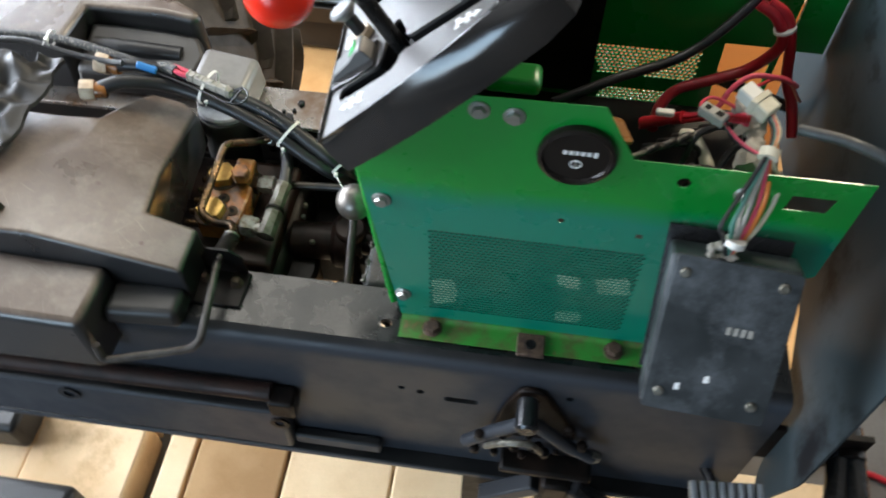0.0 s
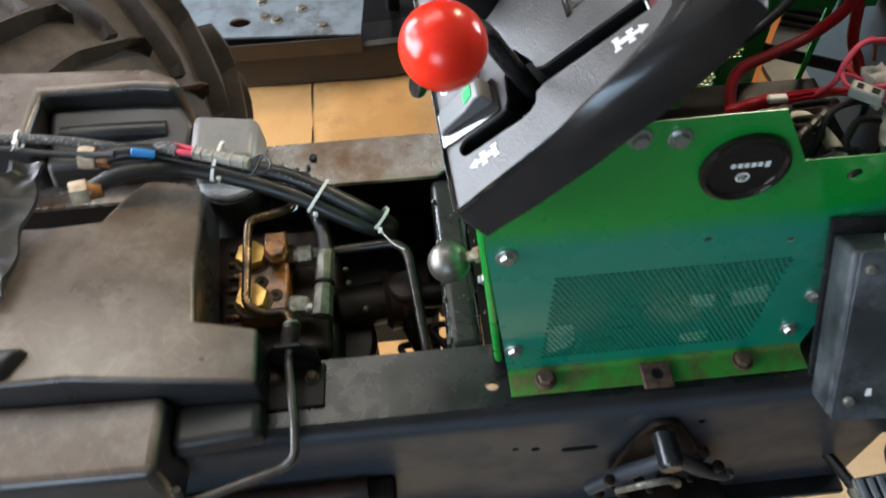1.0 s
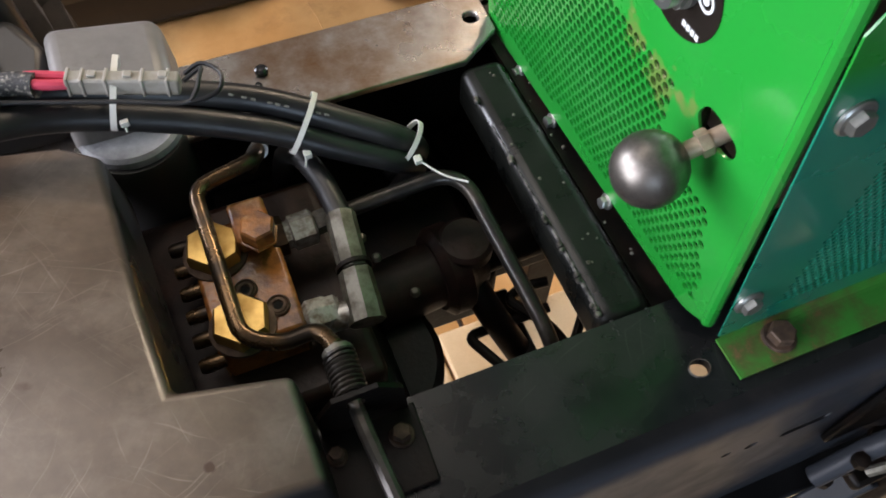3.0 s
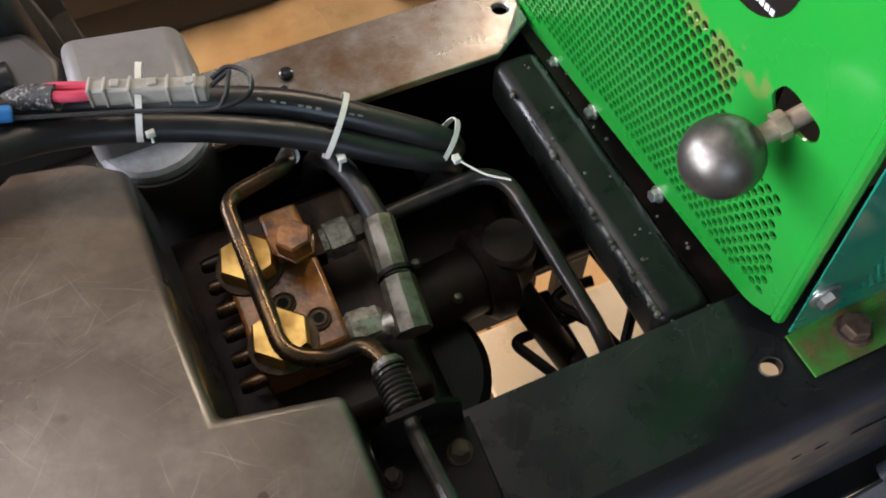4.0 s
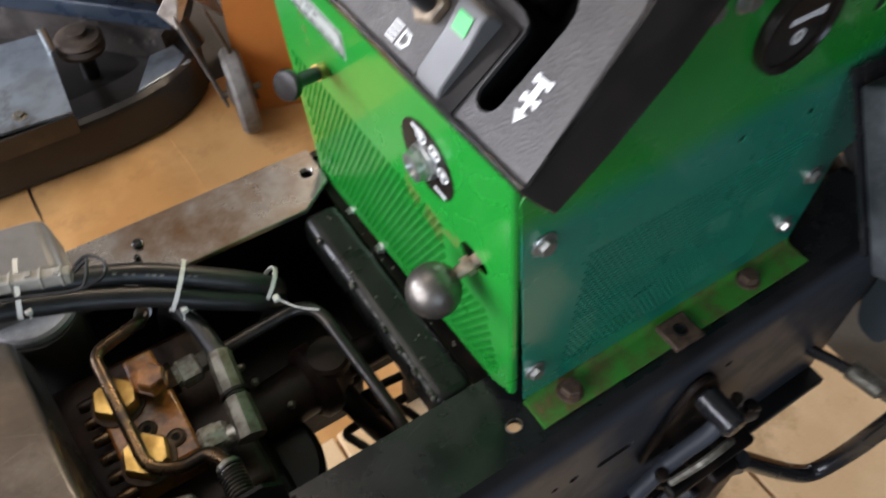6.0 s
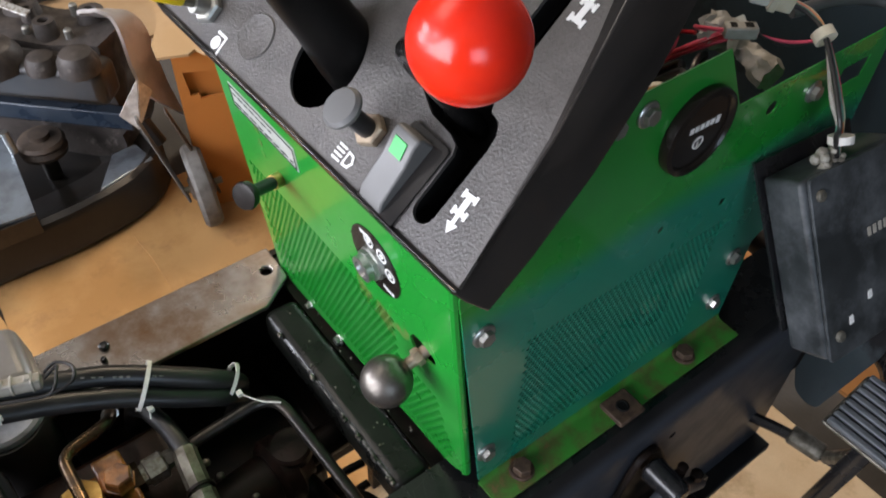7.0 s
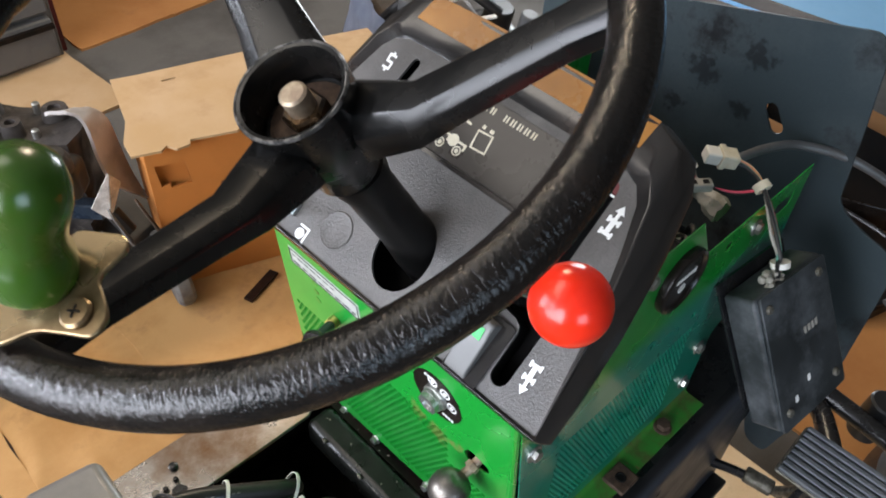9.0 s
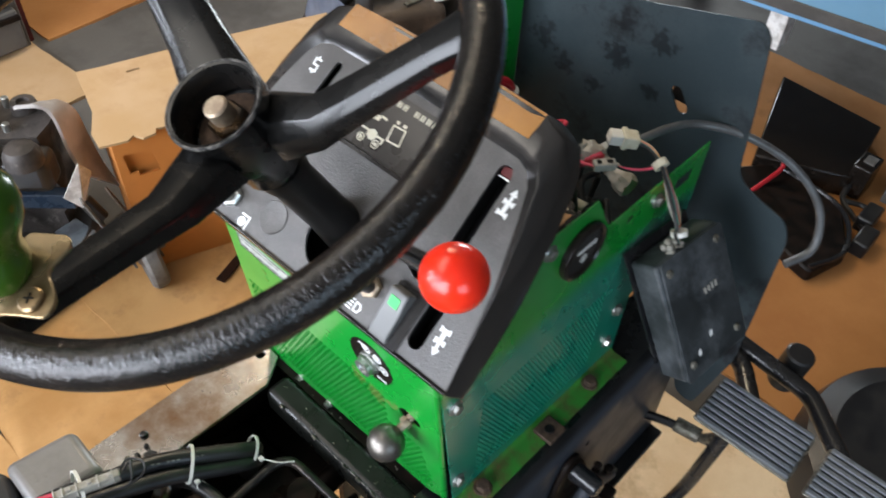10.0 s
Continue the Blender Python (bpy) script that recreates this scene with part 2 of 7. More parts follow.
M["nut_tan"] = shader("yellowed_zinc_nut", (0.42, 0.34, 0.24), 0.4, 0.5, (0.28, 0.21, 0.15), 90, grain=0.12)
M["tyre_brown"] = shader("dusty_tyre_rubber", (0.055, 0.042, 0.032), 0.55, 0, (0.035, 0.027, 0.021), 14, grain=0.2, bump=0.15, third=(0.11, 0.085, 0.066), third_scale=8, third_at=(0.5, 0.75))
M["yellow_dull"] = shader("dull_yellow_rim", (0.45, 0.30, 0.03), 0.5, 0, (0.30, 0.20, 0.03), 20, grain=0.1)
M["board_brown"] = shader("stained_brown_board", (0.40, 0.235, 0.10), 0.75, 0, (0.32, 0.18, 0.075), 6, grain=0.12, bump=0.12, third=(0.22, 0.12, 0.05), third_scale=7, third_at=(0.55, 0.75))
M["hose_print"] = shader("faded_hose_print", (0.16, 0.16, 0.15), 0.6, 0, (0.08, 0.08, 0.08), 300, grain=0.2)
M["worn_edge"] = shader("chipped_black_edge", (0.16, 0.15, 0.14), 0.4, 0.2, (0.02, 0.019, 0.018), 160, (0.42, 0.56), grain=0.3, bump=0.5)
M["tyre"] = shader("grey_caster_rubber", (0.17, 0.165, 0.155), 0.7, 0, (0.12, 0.115, 0.105), 30, grain=0.15)
M["cast_dirty"] = shader("dirty_cast_metal", (0.060, 0.050, 0.044), 0.5, 0.1, (0.024, 0.019, 0.016), 16, grain=0.3, bump=0.5, bump_scale=160, third=(0.15, 0.135, 0.12), third_scale=20, third_at=(0.58, 0.72))
M["cloth"] = shader("crumpled_black_cloth", (0.007, 0.0065, 0.0062), 0.42, 0, (0.018, 0.016, 0.014), 20, grain=0.3, bump=0.4)
M["blue"] = shader("blue_painted_bench", (0.20, 0.43, 0.70), 0.4, grain=0.05)
M["grey_step"] = shader("grey_steel_drawers", (0.10, 0.094, 0.086), 0.5, 0, (0.07, 0.066, 0.06), 8, grain=0.1)
M["spin_green"] = shader("green_spinner_plastic", (0.030, 0.080, 0.006), 0.24, 0, (0.046, 0.070, 0.006), 26, (0.5, 0.7), grain=0.06, coat=0.15)
M["label"] = shader("silver_label", (0.50, 0.52, 0.48), 0.35, 0.3, (0.42, 0.45, 0.40), 50, grain=0.05)
M["sheet_blue"] = shader("bluish_plastic_sheet", (0.20, 0.23, 0.30), 0.3, 0, (0.32, 0.35, 0.42), 9, grain=0.1)
M["plastic_bag"] = shader("pale_dusty_plastic", (0.72, 0.68, 0.66), 0.5, 0, (0.52, 0.48, 0.45), 12, grain=0.1)
M["plastic_bag"].node_tree.nodes["Principled BSDF"].inputs["Transmission Weight"].default_value = 0.5


def stained(name, source, colour, spots, most=1.0):
    """A copy of a material with ragged stains of the colour round the given places (place, radius)."""
    m = M[source].copy()
    m.name = name
    n, link = m.node_tree.nodes, m.node_tree.links.new
    b = n["Principled BSDF"]
    old = b.inputs["Base Color"].links[0].from_socket
    tc = next(x for x in n if x.bl_idname == "ShaderNodeTexCoord")
    t = n.new("ShaderNodeTexNoise")
    t.inputs["Scale"].default_value, t.inputs["Detail"].default_value = 110.0, 6.0
    link(tc.outputs["Object"], t.inputs["Vector"])
    for place, radius in spots:
        d = n.new("ShaderNodeVectorMath")
        d.operation = "DISTANCE"
        d.inputs[1].default_value = place
        link(tc.outputs["Object"], d.inputs[0])
        k = n.new("ShaderNodeMapRange")
        k.inputs["From Min"].default_value, k.inputs["From Max"].default_value = 0.0, radius
        k.inputs["To Min"].default_value, k.inputs["To Max"].default_value = 0.62, 0.0
        link(d.outputs["Value"], k.inputs["Value"])
        a = n.new("ShaderNodeMath")
        a.operation = "ADD"
        link(k.outputs["Result"], a.inputs[0])
        link(t.outputs["Fac"], a.inputs[1])
        r = n.new("ShaderNodeMapRange")
        r.inputs["From Min"].default_value, r.inputs["From Max"].default_value, r.inputs["To Max"].default_value = 0.82, 1.0, most
        link(a.outputs["Value"], r.inputs["Value"])
        x = n.new("ShaderNodeMix")
        x.data_type = "RGBA"
        link(r.outputs["Result"], x.inputs["Factor"])
        ia = [i for i in x.inputs if i.type == "RGBA"]
        link(old, ia[0])
        ia[1].default_value = (*colour, 1)
        old = next(o for o in x.outputs if o.type == "RGBA")
    link(old, b.inputs["Base Color"])
    return m


def scratched(name, source, colour, strength=0.5):
    """A copy of a material with fine pale scratches that run three ways, in loose clusters."""
    m = M[source].copy()
    m.name = name
    n, link = m.node_tree.nodes, m.node_tree.links.new
    b = n["Principled BSDF"]
    old = b.inputs["Base Color"].links[0].from_socket
    tc = next(x for x in n if x.bl_idname == "ShaderNodeTexCoord")

    def fac(vector, scale, lo, hi, top):
        t = n.new("ShaderNodeTexNoise")
        t.inputs["Scale"].default_value, t.inputs["Detail"].default_value = scale, 2.0
        link(vector, t.inputs["Vector"])
        r = n.new("ShaderNodeMapRange")
        r.inputs["From Min"].default_value, r.inputs["From Max"].default_value, r.inputs["To Max"].default_value = lo, hi, top
        link(t.outputs["Fac"], r.inputs["Value"])
        return r.outputs["Result"]

    for k, turn in enumerate((25, 62, 118, 160)):
        mp = n.new("ShaderNodeMapping")
        vr = n.new("ShaderNodeVectorRotate")
        vr.rotation_type = "Z_AXIS"
        vr.inputs["Angle"].default_value = radians(turn)
        link(tc.outputs["Object"], vr.inputs["Vector"])
        mp.inputs["Scale"].default_value = (16.0, 900.0, 16.0)
        mp.inputs["Location"].default_value = (k * 3.1, k * 1.7, 0)
        bend_ = n.new("ShaderNodeTexNoise")
        bend_.inputs["Scale"].default_value, bend_.inputs["Detail"].default_value = 16.0, 1.0
        link(vr.outputs["Vector"], bend_.inputs["Vector"])
        wv = n.new("ShaderNodeVectorMath")
        wv.operation = "MULTIPLY_ADD"
        wv.inputs[1].default_value = (0.022, 0.022, 0.022)
        link(bend_.outputs["Color"], wv.inputs[0])
        link(vr.outputs["Vector"], wv.inputs[2])
        link(wv.outputs["Vector"], mp.inputs["Vector"])
        a = n.new("ShaderNodeMath")
        a.operation = "MULTIPLY"
        link(fac(mp.outputs["Vector"], 1.0, 0.66, 0.72, strength), a.inputs[0])
        link(fac(tc.outputs["Object"], 9.0 + 3 * k, 0.42, 0.62, 1.0), a.inputs[1])
        x = n.new("ShaderNodeMix")
        x.data_type = "RGBA"
        link(a.outputs["Value"], x.inputs["Factor"])
        ia = [i for i in x.inputs if i.type == "RGBA"]
        link(old, ia[0])
        ia[1].default_value = (*colour, 1)
        old = next(o for o in x.outputs if o.type == "RGBA")
    link(old, b.inputs["Base Color"])
    return m


M["tank"] = scratched("scratched_moulded_plastic", "tank", (0.44, 0.385, 0.33), 0.26)


def tinted_by_facing(name, source, colour):
    """A copy of a material whose sides are coloured apart from its upward faces, as light falls."""
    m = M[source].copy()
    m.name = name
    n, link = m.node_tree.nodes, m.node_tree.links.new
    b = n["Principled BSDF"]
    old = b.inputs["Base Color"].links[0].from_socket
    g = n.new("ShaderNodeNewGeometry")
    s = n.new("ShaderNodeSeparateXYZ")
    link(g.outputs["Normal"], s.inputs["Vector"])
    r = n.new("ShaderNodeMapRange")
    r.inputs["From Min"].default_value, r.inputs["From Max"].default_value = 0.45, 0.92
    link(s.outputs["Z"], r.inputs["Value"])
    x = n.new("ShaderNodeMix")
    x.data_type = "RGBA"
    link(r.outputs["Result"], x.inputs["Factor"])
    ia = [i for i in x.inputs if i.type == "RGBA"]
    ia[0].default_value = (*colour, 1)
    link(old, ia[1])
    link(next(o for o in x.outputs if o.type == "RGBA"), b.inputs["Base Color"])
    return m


# dusty top stays; sides go dark by facing, shade put into the colour
M["tank"] = tinted_by_facing("dusty_plastic_with_shaded_sides", "tank", (0.018, 0.018, 0.019))
M["tank"] = stained("stained_moulded_plastic", "tank", (0.05, 0.022, 0.012), (((-0.369, 0.075, 0.088), 0.0085), ((-0.300, 0.012, 0.07), 0.006)))
M["rail_paint"] = shader("dull_black_rail_paint", (0.0055, 0.006, 0.0065), 0.38, 0.0, (0.010, 0.0098, 0.010), 14, grain=0.25, bump=0.12, bump_scale=260, third=(0.024, 0.020, 0.018), third_scale=11, third_at=(0.56, 0.85), spec=0.3)
M["rail_top"] = shader("oily_black_rail_top", (0.0045, 0.0052, 0.0055), 0.22, 0.0, (0.010, 0.0105, 0.0105), 20, grain=0.3, bump=0.14, bump_scale=240, third=(0.30, 0.29, 0.27), third_scale=150, third_at=(0.715, 0.73), rough2=0.36, spec=0.5)
M["rail_top"] = scratched("scratched_rail_top", "rail_top", (0.07, 0.066, 0.06), 0.35)
# bluish side light put into the colour of the rail's upright faces
M["rail"] = tinted_by_facing("rail_paint_with_lit_blue_sides", "rail_paint", (0.034, 0.038, 0.046))
M["frame"] = scratched("scratched_black_frame_paint", "frame", (0.10, 0.10, 0.10), 0.35)
M["far_rail"] = scratched("scratched_bare_rail", "far_rail", (0.42, 0.39, 0.36), 0.22)
M["fender"] = stained("smeared_fender_steel", "fender", (0.006, 0.006, 0.007), (((0.448, 0.168, 0.317), 0.046), ((0.448, 0.109, 0.357), 0.036), ((0.448, 0.277, 0.296), 0.050), ((0.448, 0.162, 0.363), 0.034), ((0.448, 0.191, 0.26), 0.030), ((0.448, 0.11, 0.288), 0.030), ((0.448, 0.24, 0.271), 0.034)), 0.7)
M["green_rear"] = stained("rust_marked_green_paint", "green", (0.19, 0.15, 0.05), (((-0.026, 0.096, 0.148), 0.034), ((-0.026, 0.122, 0.155), 0.026), ((-0.027, 0.070, 0.152), 0.020), ((-0.029, 0.045, 0.158), 0.016)), 0.5)


def reflected_tint(name, source, colour, height, soft):
    """A copy of a material with a reflected tint painted in below a height, with an uneven edge."""
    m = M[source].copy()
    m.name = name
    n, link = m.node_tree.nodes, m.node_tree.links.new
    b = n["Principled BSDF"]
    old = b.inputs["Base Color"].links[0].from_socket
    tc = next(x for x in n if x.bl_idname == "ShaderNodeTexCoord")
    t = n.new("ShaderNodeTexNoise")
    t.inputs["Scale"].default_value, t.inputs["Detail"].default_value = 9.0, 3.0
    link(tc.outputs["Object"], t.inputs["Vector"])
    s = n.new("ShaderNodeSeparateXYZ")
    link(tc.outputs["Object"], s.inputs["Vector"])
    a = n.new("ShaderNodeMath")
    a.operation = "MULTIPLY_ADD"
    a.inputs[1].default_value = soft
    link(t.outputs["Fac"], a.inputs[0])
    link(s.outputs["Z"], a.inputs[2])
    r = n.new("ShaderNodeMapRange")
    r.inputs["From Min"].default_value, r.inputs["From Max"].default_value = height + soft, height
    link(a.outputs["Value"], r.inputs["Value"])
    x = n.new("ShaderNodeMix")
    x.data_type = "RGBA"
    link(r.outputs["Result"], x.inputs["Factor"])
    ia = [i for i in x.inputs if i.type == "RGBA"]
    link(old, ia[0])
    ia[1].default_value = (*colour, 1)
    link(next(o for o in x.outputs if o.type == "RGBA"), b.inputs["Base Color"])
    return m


# bluish reflection on the panel's lower half, put into its base colour
M["green_side"] = reflected_tint("green_paint_with_teal_reflection", "green", (0.008, 0.20, 0.125), 0.232, 0.030)

# ---- building helpers ----
def part(name, bm, material, parent=None, label="", smooth=True, bevel=0.0, seg=2):
    """Links a bmesh as one mesh object, under a thing or a part where one is given."""
    bmesh.ops.recalc_face_normals(bm, faces=bm.faces)
    me = bpy.data.meshes.new(name)
    bm.to_mesh(me)
    bm.free()
    for p in me.polygons:
        p.use_smooth = smooth
    if smooth:
        me.set_sharp_from_angle(angle=radians(35))
    me.materials.append(M[material])
    ob = new(name, me)
    if parent is not None:
        ob.parent = parent
        ob.matrix_parent_inverse = world_of(parent).inverted()
    if bevel:
        mod = ob.modifiers.new("bevel", "BEVEL")
        mod.width, mod.segments, mod.limit_method, mod.angle_limit = bevel, seg, "ANGLE", radians(35)
        mod.harden_normals = False
    if label:
        tagged(ob, label)
    return ob


def world_of(ob):
    """The pose in the world of an object made here (parts sit at the world's origin)."""
    if ob.parent is None:
        return ob.matrix_basis.copy()
    return world_of(ob.parent) @ ob.matrix_parent_inverse @ ob.matrix_basis


def thing(name, label, category, at, group=""):
    ob = new(name)
    ob.empty_display_size = 0.02
    ob.matrix_basis = Matrix.Translation(at)
    return tagged(ob, label, category, group)


def single(name, bm, material, label, category, kind="", smooth=True, bevel=0.0, seg=2, group=""):
    return tagged(part(name, bm, material, None, "", smooth, bevel, seg), label, category, group, kind)


def B():
    return bmesh.new()


def box(bm, x0, x1, y0, y1, z0, z1, m=None):
    r = bmesh.ops.create_cube(bm, size=1.0)
    c = Matrix.Translation(((x0 + x1) / 2, (y0 + y1) / 2, (z0 + z1) / 2)) @ Matrix.Diagonal((x1 - x0, y1 - y0, z1 - z0, 1))
    bmesh.ops.transform(bm, matrix=(m @ c) if m else c, verts=r["verts"])
    return bm


def basis(o, u, v):
    """A frame with its x along u, its y along v (made square to u) and its origin at o."""
    u = Vector(u).normalized()
    w = u.cross(Vector(v)).normalized()
    v = w.cross(u)
    return Matrix(((u.x, v.x, w.x, o[0]), (u.y, v.y, w.y, o[1]), (u.z, v.z, w.z, o[2]), (0, 0, 0, 1)))


def along(a, b):
    """A frame at a whose z points to b."""
    d = (Vector(b) - Vector(a)).normalized()
    s = Vector((1, 0, 0)) if abs(d.x) < 0.9 else Vector((0, 1, 0))
    u = s.cross(d).normalized()
    v = d.cross(u)
    return Matrix(((u.x, v.x, d.x, a[0]), (u.y, v.y, d.y, a[1]), (u.z, v.z, d.z, a[2]), (0, 0, 0, 1)))


def lathe(bm, profile, m, n=24, twist=0.0, cap=True):
    """Turns (radius, height) pairs about the z of m."""
    rings = []
    for r, h in profile:
        if r < 1e-6:
            rings.append([bm.verts.new(m @ Vector((0, 0, h)))])
        else:
            rings.append([bm.verts.new(m @ Vector((r * math.cos(twist + 2 * math.pi * k / n), r * math.sin(twist + 2 * math.pi * k / n), h))) for k in range(n)])
    for a, b in zip(rings, rings[1:] if cap else rings[1:] + rings[:1]):
        for k in range(n):
            q = [a[k % len(a)], a[(k + 1) % len(a)], b[(k + 1) % len(b)], b[k % len(b)]]
            f = []
            [f.append(v) for v in q if v not in f]
            if len(f) > 2:
                bm.faces.new(f)
    for ring, flip in ((rings[0], True), (rings[-1], False)):
        if len(ring) > 2 and cap:
            bm.faces.new(list(reversed(ring)) if flip else ring)
    return bm


def cyl(bm, a, b, r, n=16, r2=None, chamfer=0.0):
    h = (Vector(b) - Vector(a)).length
    r2 = r if r2 is None else r2
    c = chamfer
    prof = [(r, 0), (r2, h)] if not c else [(r - c, 0), (r, c), (r2, h - c), (r2 - c, h)]
    return lathe(bm, prof, along(a, b), n)


def ball(bm, c, r, n=24):
    return lathe(bm, [(r * math.sin(math.pi * k / (n // 2)), -r * math.cos(math.pi * k / (n // 2))) for k in range(n // 2 + 1)], Matrix.Translation(c), n)


def curve_pts(pts, steps=6):
    """A smooth line through the points."""
    p = [Vector(q) for q in pts]
    p = [p[0] * 2 - p[1]] + p + [p[-1] * 2 - p[-2]]
    out = []
    for i in range(1, len(p) - 2):
        for k in range(steps):
            t = k / steps
            out.append(0.5 * ((2 * p[i]) + (p[i + 1] - p[i - 1]) * t + (2 * p[i - 1] - 5 * p[i] + 4 * p[i + 1] - p[i + 2]) * t * t + (3 * p[i] - p[i - 1] - 3 * p[i + 1] + p[i + 2]) * t ** 3))
    return out + [p[-2]]


def round_corners(pts, r=0.012, n=4):
    """Straight runs with rounded bends, as a bent tube has."""
    p = [Vector(q) for q in pts]
    out = [p[0]]
    for a, b, c in zip(p, p[1:], p[2:]):
        d = min(r, (a - b).length * 0.45, (c - b).length * 0.45)
        s, e = b + (a - b).normalized() * d, b + (c - b).normalized() * d
        out += [(s * (1 - t) + b * t) * (1 - t) + (b * (1 - t) + e * t) * t for t in (k / n for k in range(n + 1))]
    return out + [p[-1]]


def tube(bm, pts, r, n=10, smooth=True, flat=1.0):
    """A round bar along the points."""
    line = curve_pts(pts) if smooth else [Vector(q) for q in pts]
    rings, up = [], None
    for i, q in enumerate(line):
        d = (line[min(i + 1, len(line) - 1)] - line[max(i - 1, 0)]).normalized()
        if up is None:
            s = Vector((0, 0, 1)) if abs(d.z) < 0.9 else Vector((1, 0, 0))
            up = (s - d * s.dot(d)).normalized()
        else:
            up = (up - d * up.dot(d)).normalized()
        side = d.cross(up)
        rr = r(i / (len(line) - 1)) if callable(r) else r
        rings.append([bm.verts.new(q + side * (rr * math.cos(2 * math.pi * k / n)) + up * (rr * flat * math.sin(2 * math.pi * k / n))) for k in range(n)])
    for a, b in zip(rings, rings[1:]):
        for k in range(n):
            bm.faces.new((a[k], a[(k + 1) % n], b[(k + 1) % n], b[k]))
    bm.faces.new(list(reversed(rings[0])))
    bm.faces.new(rings[-1])
    return bm


def plate(bm, outline, holes, m, thick):
    """A flat sheet in the xy plane of m, with real holes, thickened along its -z."""
    edges = []
    for loop in [outline] + list(holes):
        vs = [bm.verts.new((x, y, 0)) for x, y in loop]
        edges += [bm.edges.new((a, b)) for a, b in zip(vs, vs[1:] + vs[:1])]
    r = bmesh.ops.triangle_fill(bm, use_beauty=True, use_dissolve=False, edges=edges)
    faces = [f for f in r["geom"] if isinstance(f, bmesh.types.BMFace)]
    verts = {v for f in faces for v in f.verts} | {v for e in edges for v in e.verts}
    g = bmesh.ops.extrude_face_region(bm, geom=faces)
    ev = [v for v in g["geom"] if isinstance(v, bmesh.types.BMVert)]
    bmesh.ops.translate(bm, vec=(0, 0, -thick), verts=ev)
    bmesh.ops.transform(bm, matrix=m, verts=list(verts | set(ev)))
    return bm


def slab(bm, outline, m, thick):
    """A solid of the outline in the xy plane of m, from its z = 0 down to -thick."""
    top = [bm.verts.new(m @ Vector((x, y, 0))) for x, y in outline]
    low = [bm.verts.new(m @ Vector((x, y, -thick))) for x, y in outline]
    bm.faces.new(top)
    bm.faces.new(list(reversed(low)))
    for k in range(len(top)):
        j = (k + 1) % len(top)
        bm.faces.new((top[j], top[k], low[k], low[j]))
    return bm


def ring_pts(cx, cy, r, n=16, ry=None, start=0.0):
    ry = r if ry is None else ry
    return [(cx + r * math.cos(start + 2 * math.pi * k / n), cy + ry * math.sin(start + 2 * math.pi * k / n)) for k in range(n)]


def stadium(ax, ay, bx, by, r, n=8):
    """A slot with round ends from a to b."""
    d = math.atan2(by - ay, bx - ax)
    return [(bx + r * math.cos(d - math.pi / 2 + math.pi * k / n), by + r * math.sin(d - math.pi / 2 + math.pi * k / n)) for k in range(n + 1)] + \
           [(ax + r * math.cos(d + math.pi / 2 + math.pi * k / n), ay + r * math.sin(d + math.pi / 2 + math.pi * k / n)) for k in range(n + 1)]


def rounded(pts, r, n=4):
    """Rounds the corners of a flat outline."""
    out = []
    for i, b in enumerate(pts):
        a, c = Vector(pts[i - 1]), Vector(pts[(i + 1) % len(pts)])
        b = Vector(b)
        d = min(r, (a - b).length * 0.45, (c - b).length * 0.45)
        s, e = b + (a - b).normalized() * d, b + (c - b).normalized() * d
        out += [tuple((s * (1 - t) + b * t) * (1 - t) + (b * (1 - t) + e * t) * t) for t in (k / n for k in range(n + 1))]
    return out


def hexbolt(bm, at, normal, r=0.0075, h=0.006, washer=0.0098):
    """A flanged hexagon head."""
    m = along(at, Vector(at) + Vector(normal))
    lathe(bm, [(washer, 0), (washer, 0.0012), (washer * 0.9, 0.002)], m, 20)
    lathe(bm, [(r, 0.0018), (r, h - 0.0008), (r * 0.9, h)], m, 6, twist=random.random())
    return bm

# ---- the setting: workshop floor, with unseen walls and ceiling added to shape the light ----
FLOOR = -0.70
single("floor", box(B(), -3.4, 4.2, -3.4, 4.2, FLOOR - 0.1, FLOOR), "concrete", "dusty grey concrete workshop floor", "floor", "structure", smooth=False)
single("ceiling", box(B(), -3.4, 4.2, -3.4, 4.2, 2.4, 2.5), "ceiling", "unseen grey-white ceiling, added to bounce light", "ceiling", "structure", smooth=False)
east = plate(B(), [(-3.4, FLOOR), (4.2, FLOOR), (4.2, 2.4), (-3.4, 2.4)], [[(1.85, -0.35), (2.95, -0.35), (2.95, 1.25), (1.85, 1.25)]], basis((4.2, 0, 0), (0, 1, 0), (0, 0, 1)), 0.2)
single("wall_east", east, "wall", "workshop wall with a tall daylight opening", "wall", "structure", smooth=False)
single("wall_north", box(B(), -3.2, 4.0, 4.0, 4.2, FLOOR, 2.4), "wall", "unseen plain wall, added to close the room", "wall", "structure", smooth=False)
# the narrower second hole is made up, for the corner fill
west = plate(B(), [(-3.4, FLOOR), (4.2, FLOOR), (4.2, 2.4), (-3.4, 2.4)], [[(-1.1, 0.05), (1.8, 0.05), (1.8, 2.15), (-1.1, 2.15)], [(2.2, 0.15), (3.5, 0.15), (3.5, 1.75), (2.2, 1.75)]], basis((-3.2, 0, 0), (0, 1, 0), (0, 0, 1)), 0.2)
single("wall_west", west, "wall", "workshop wall with a wide daylight opening", "wall", "structure", smooth=False)
south = plate(B(), [(-3.2, FLOOR), (4.0, FLOOR), (4.0, 2.4), (-3.2, 2.4)], [[(-2.05, 0.25), (-0.58, 0.25), (-0.58, 1.55), (-2.05, 1.55)]], basis((0, -3.2, 0), (1, 0, 0), (0, 0, 1)), 0.2)
single("wall_south", south, "wall", "workshop wall with a daylight window opening", "wall", "structure", smooth=False)

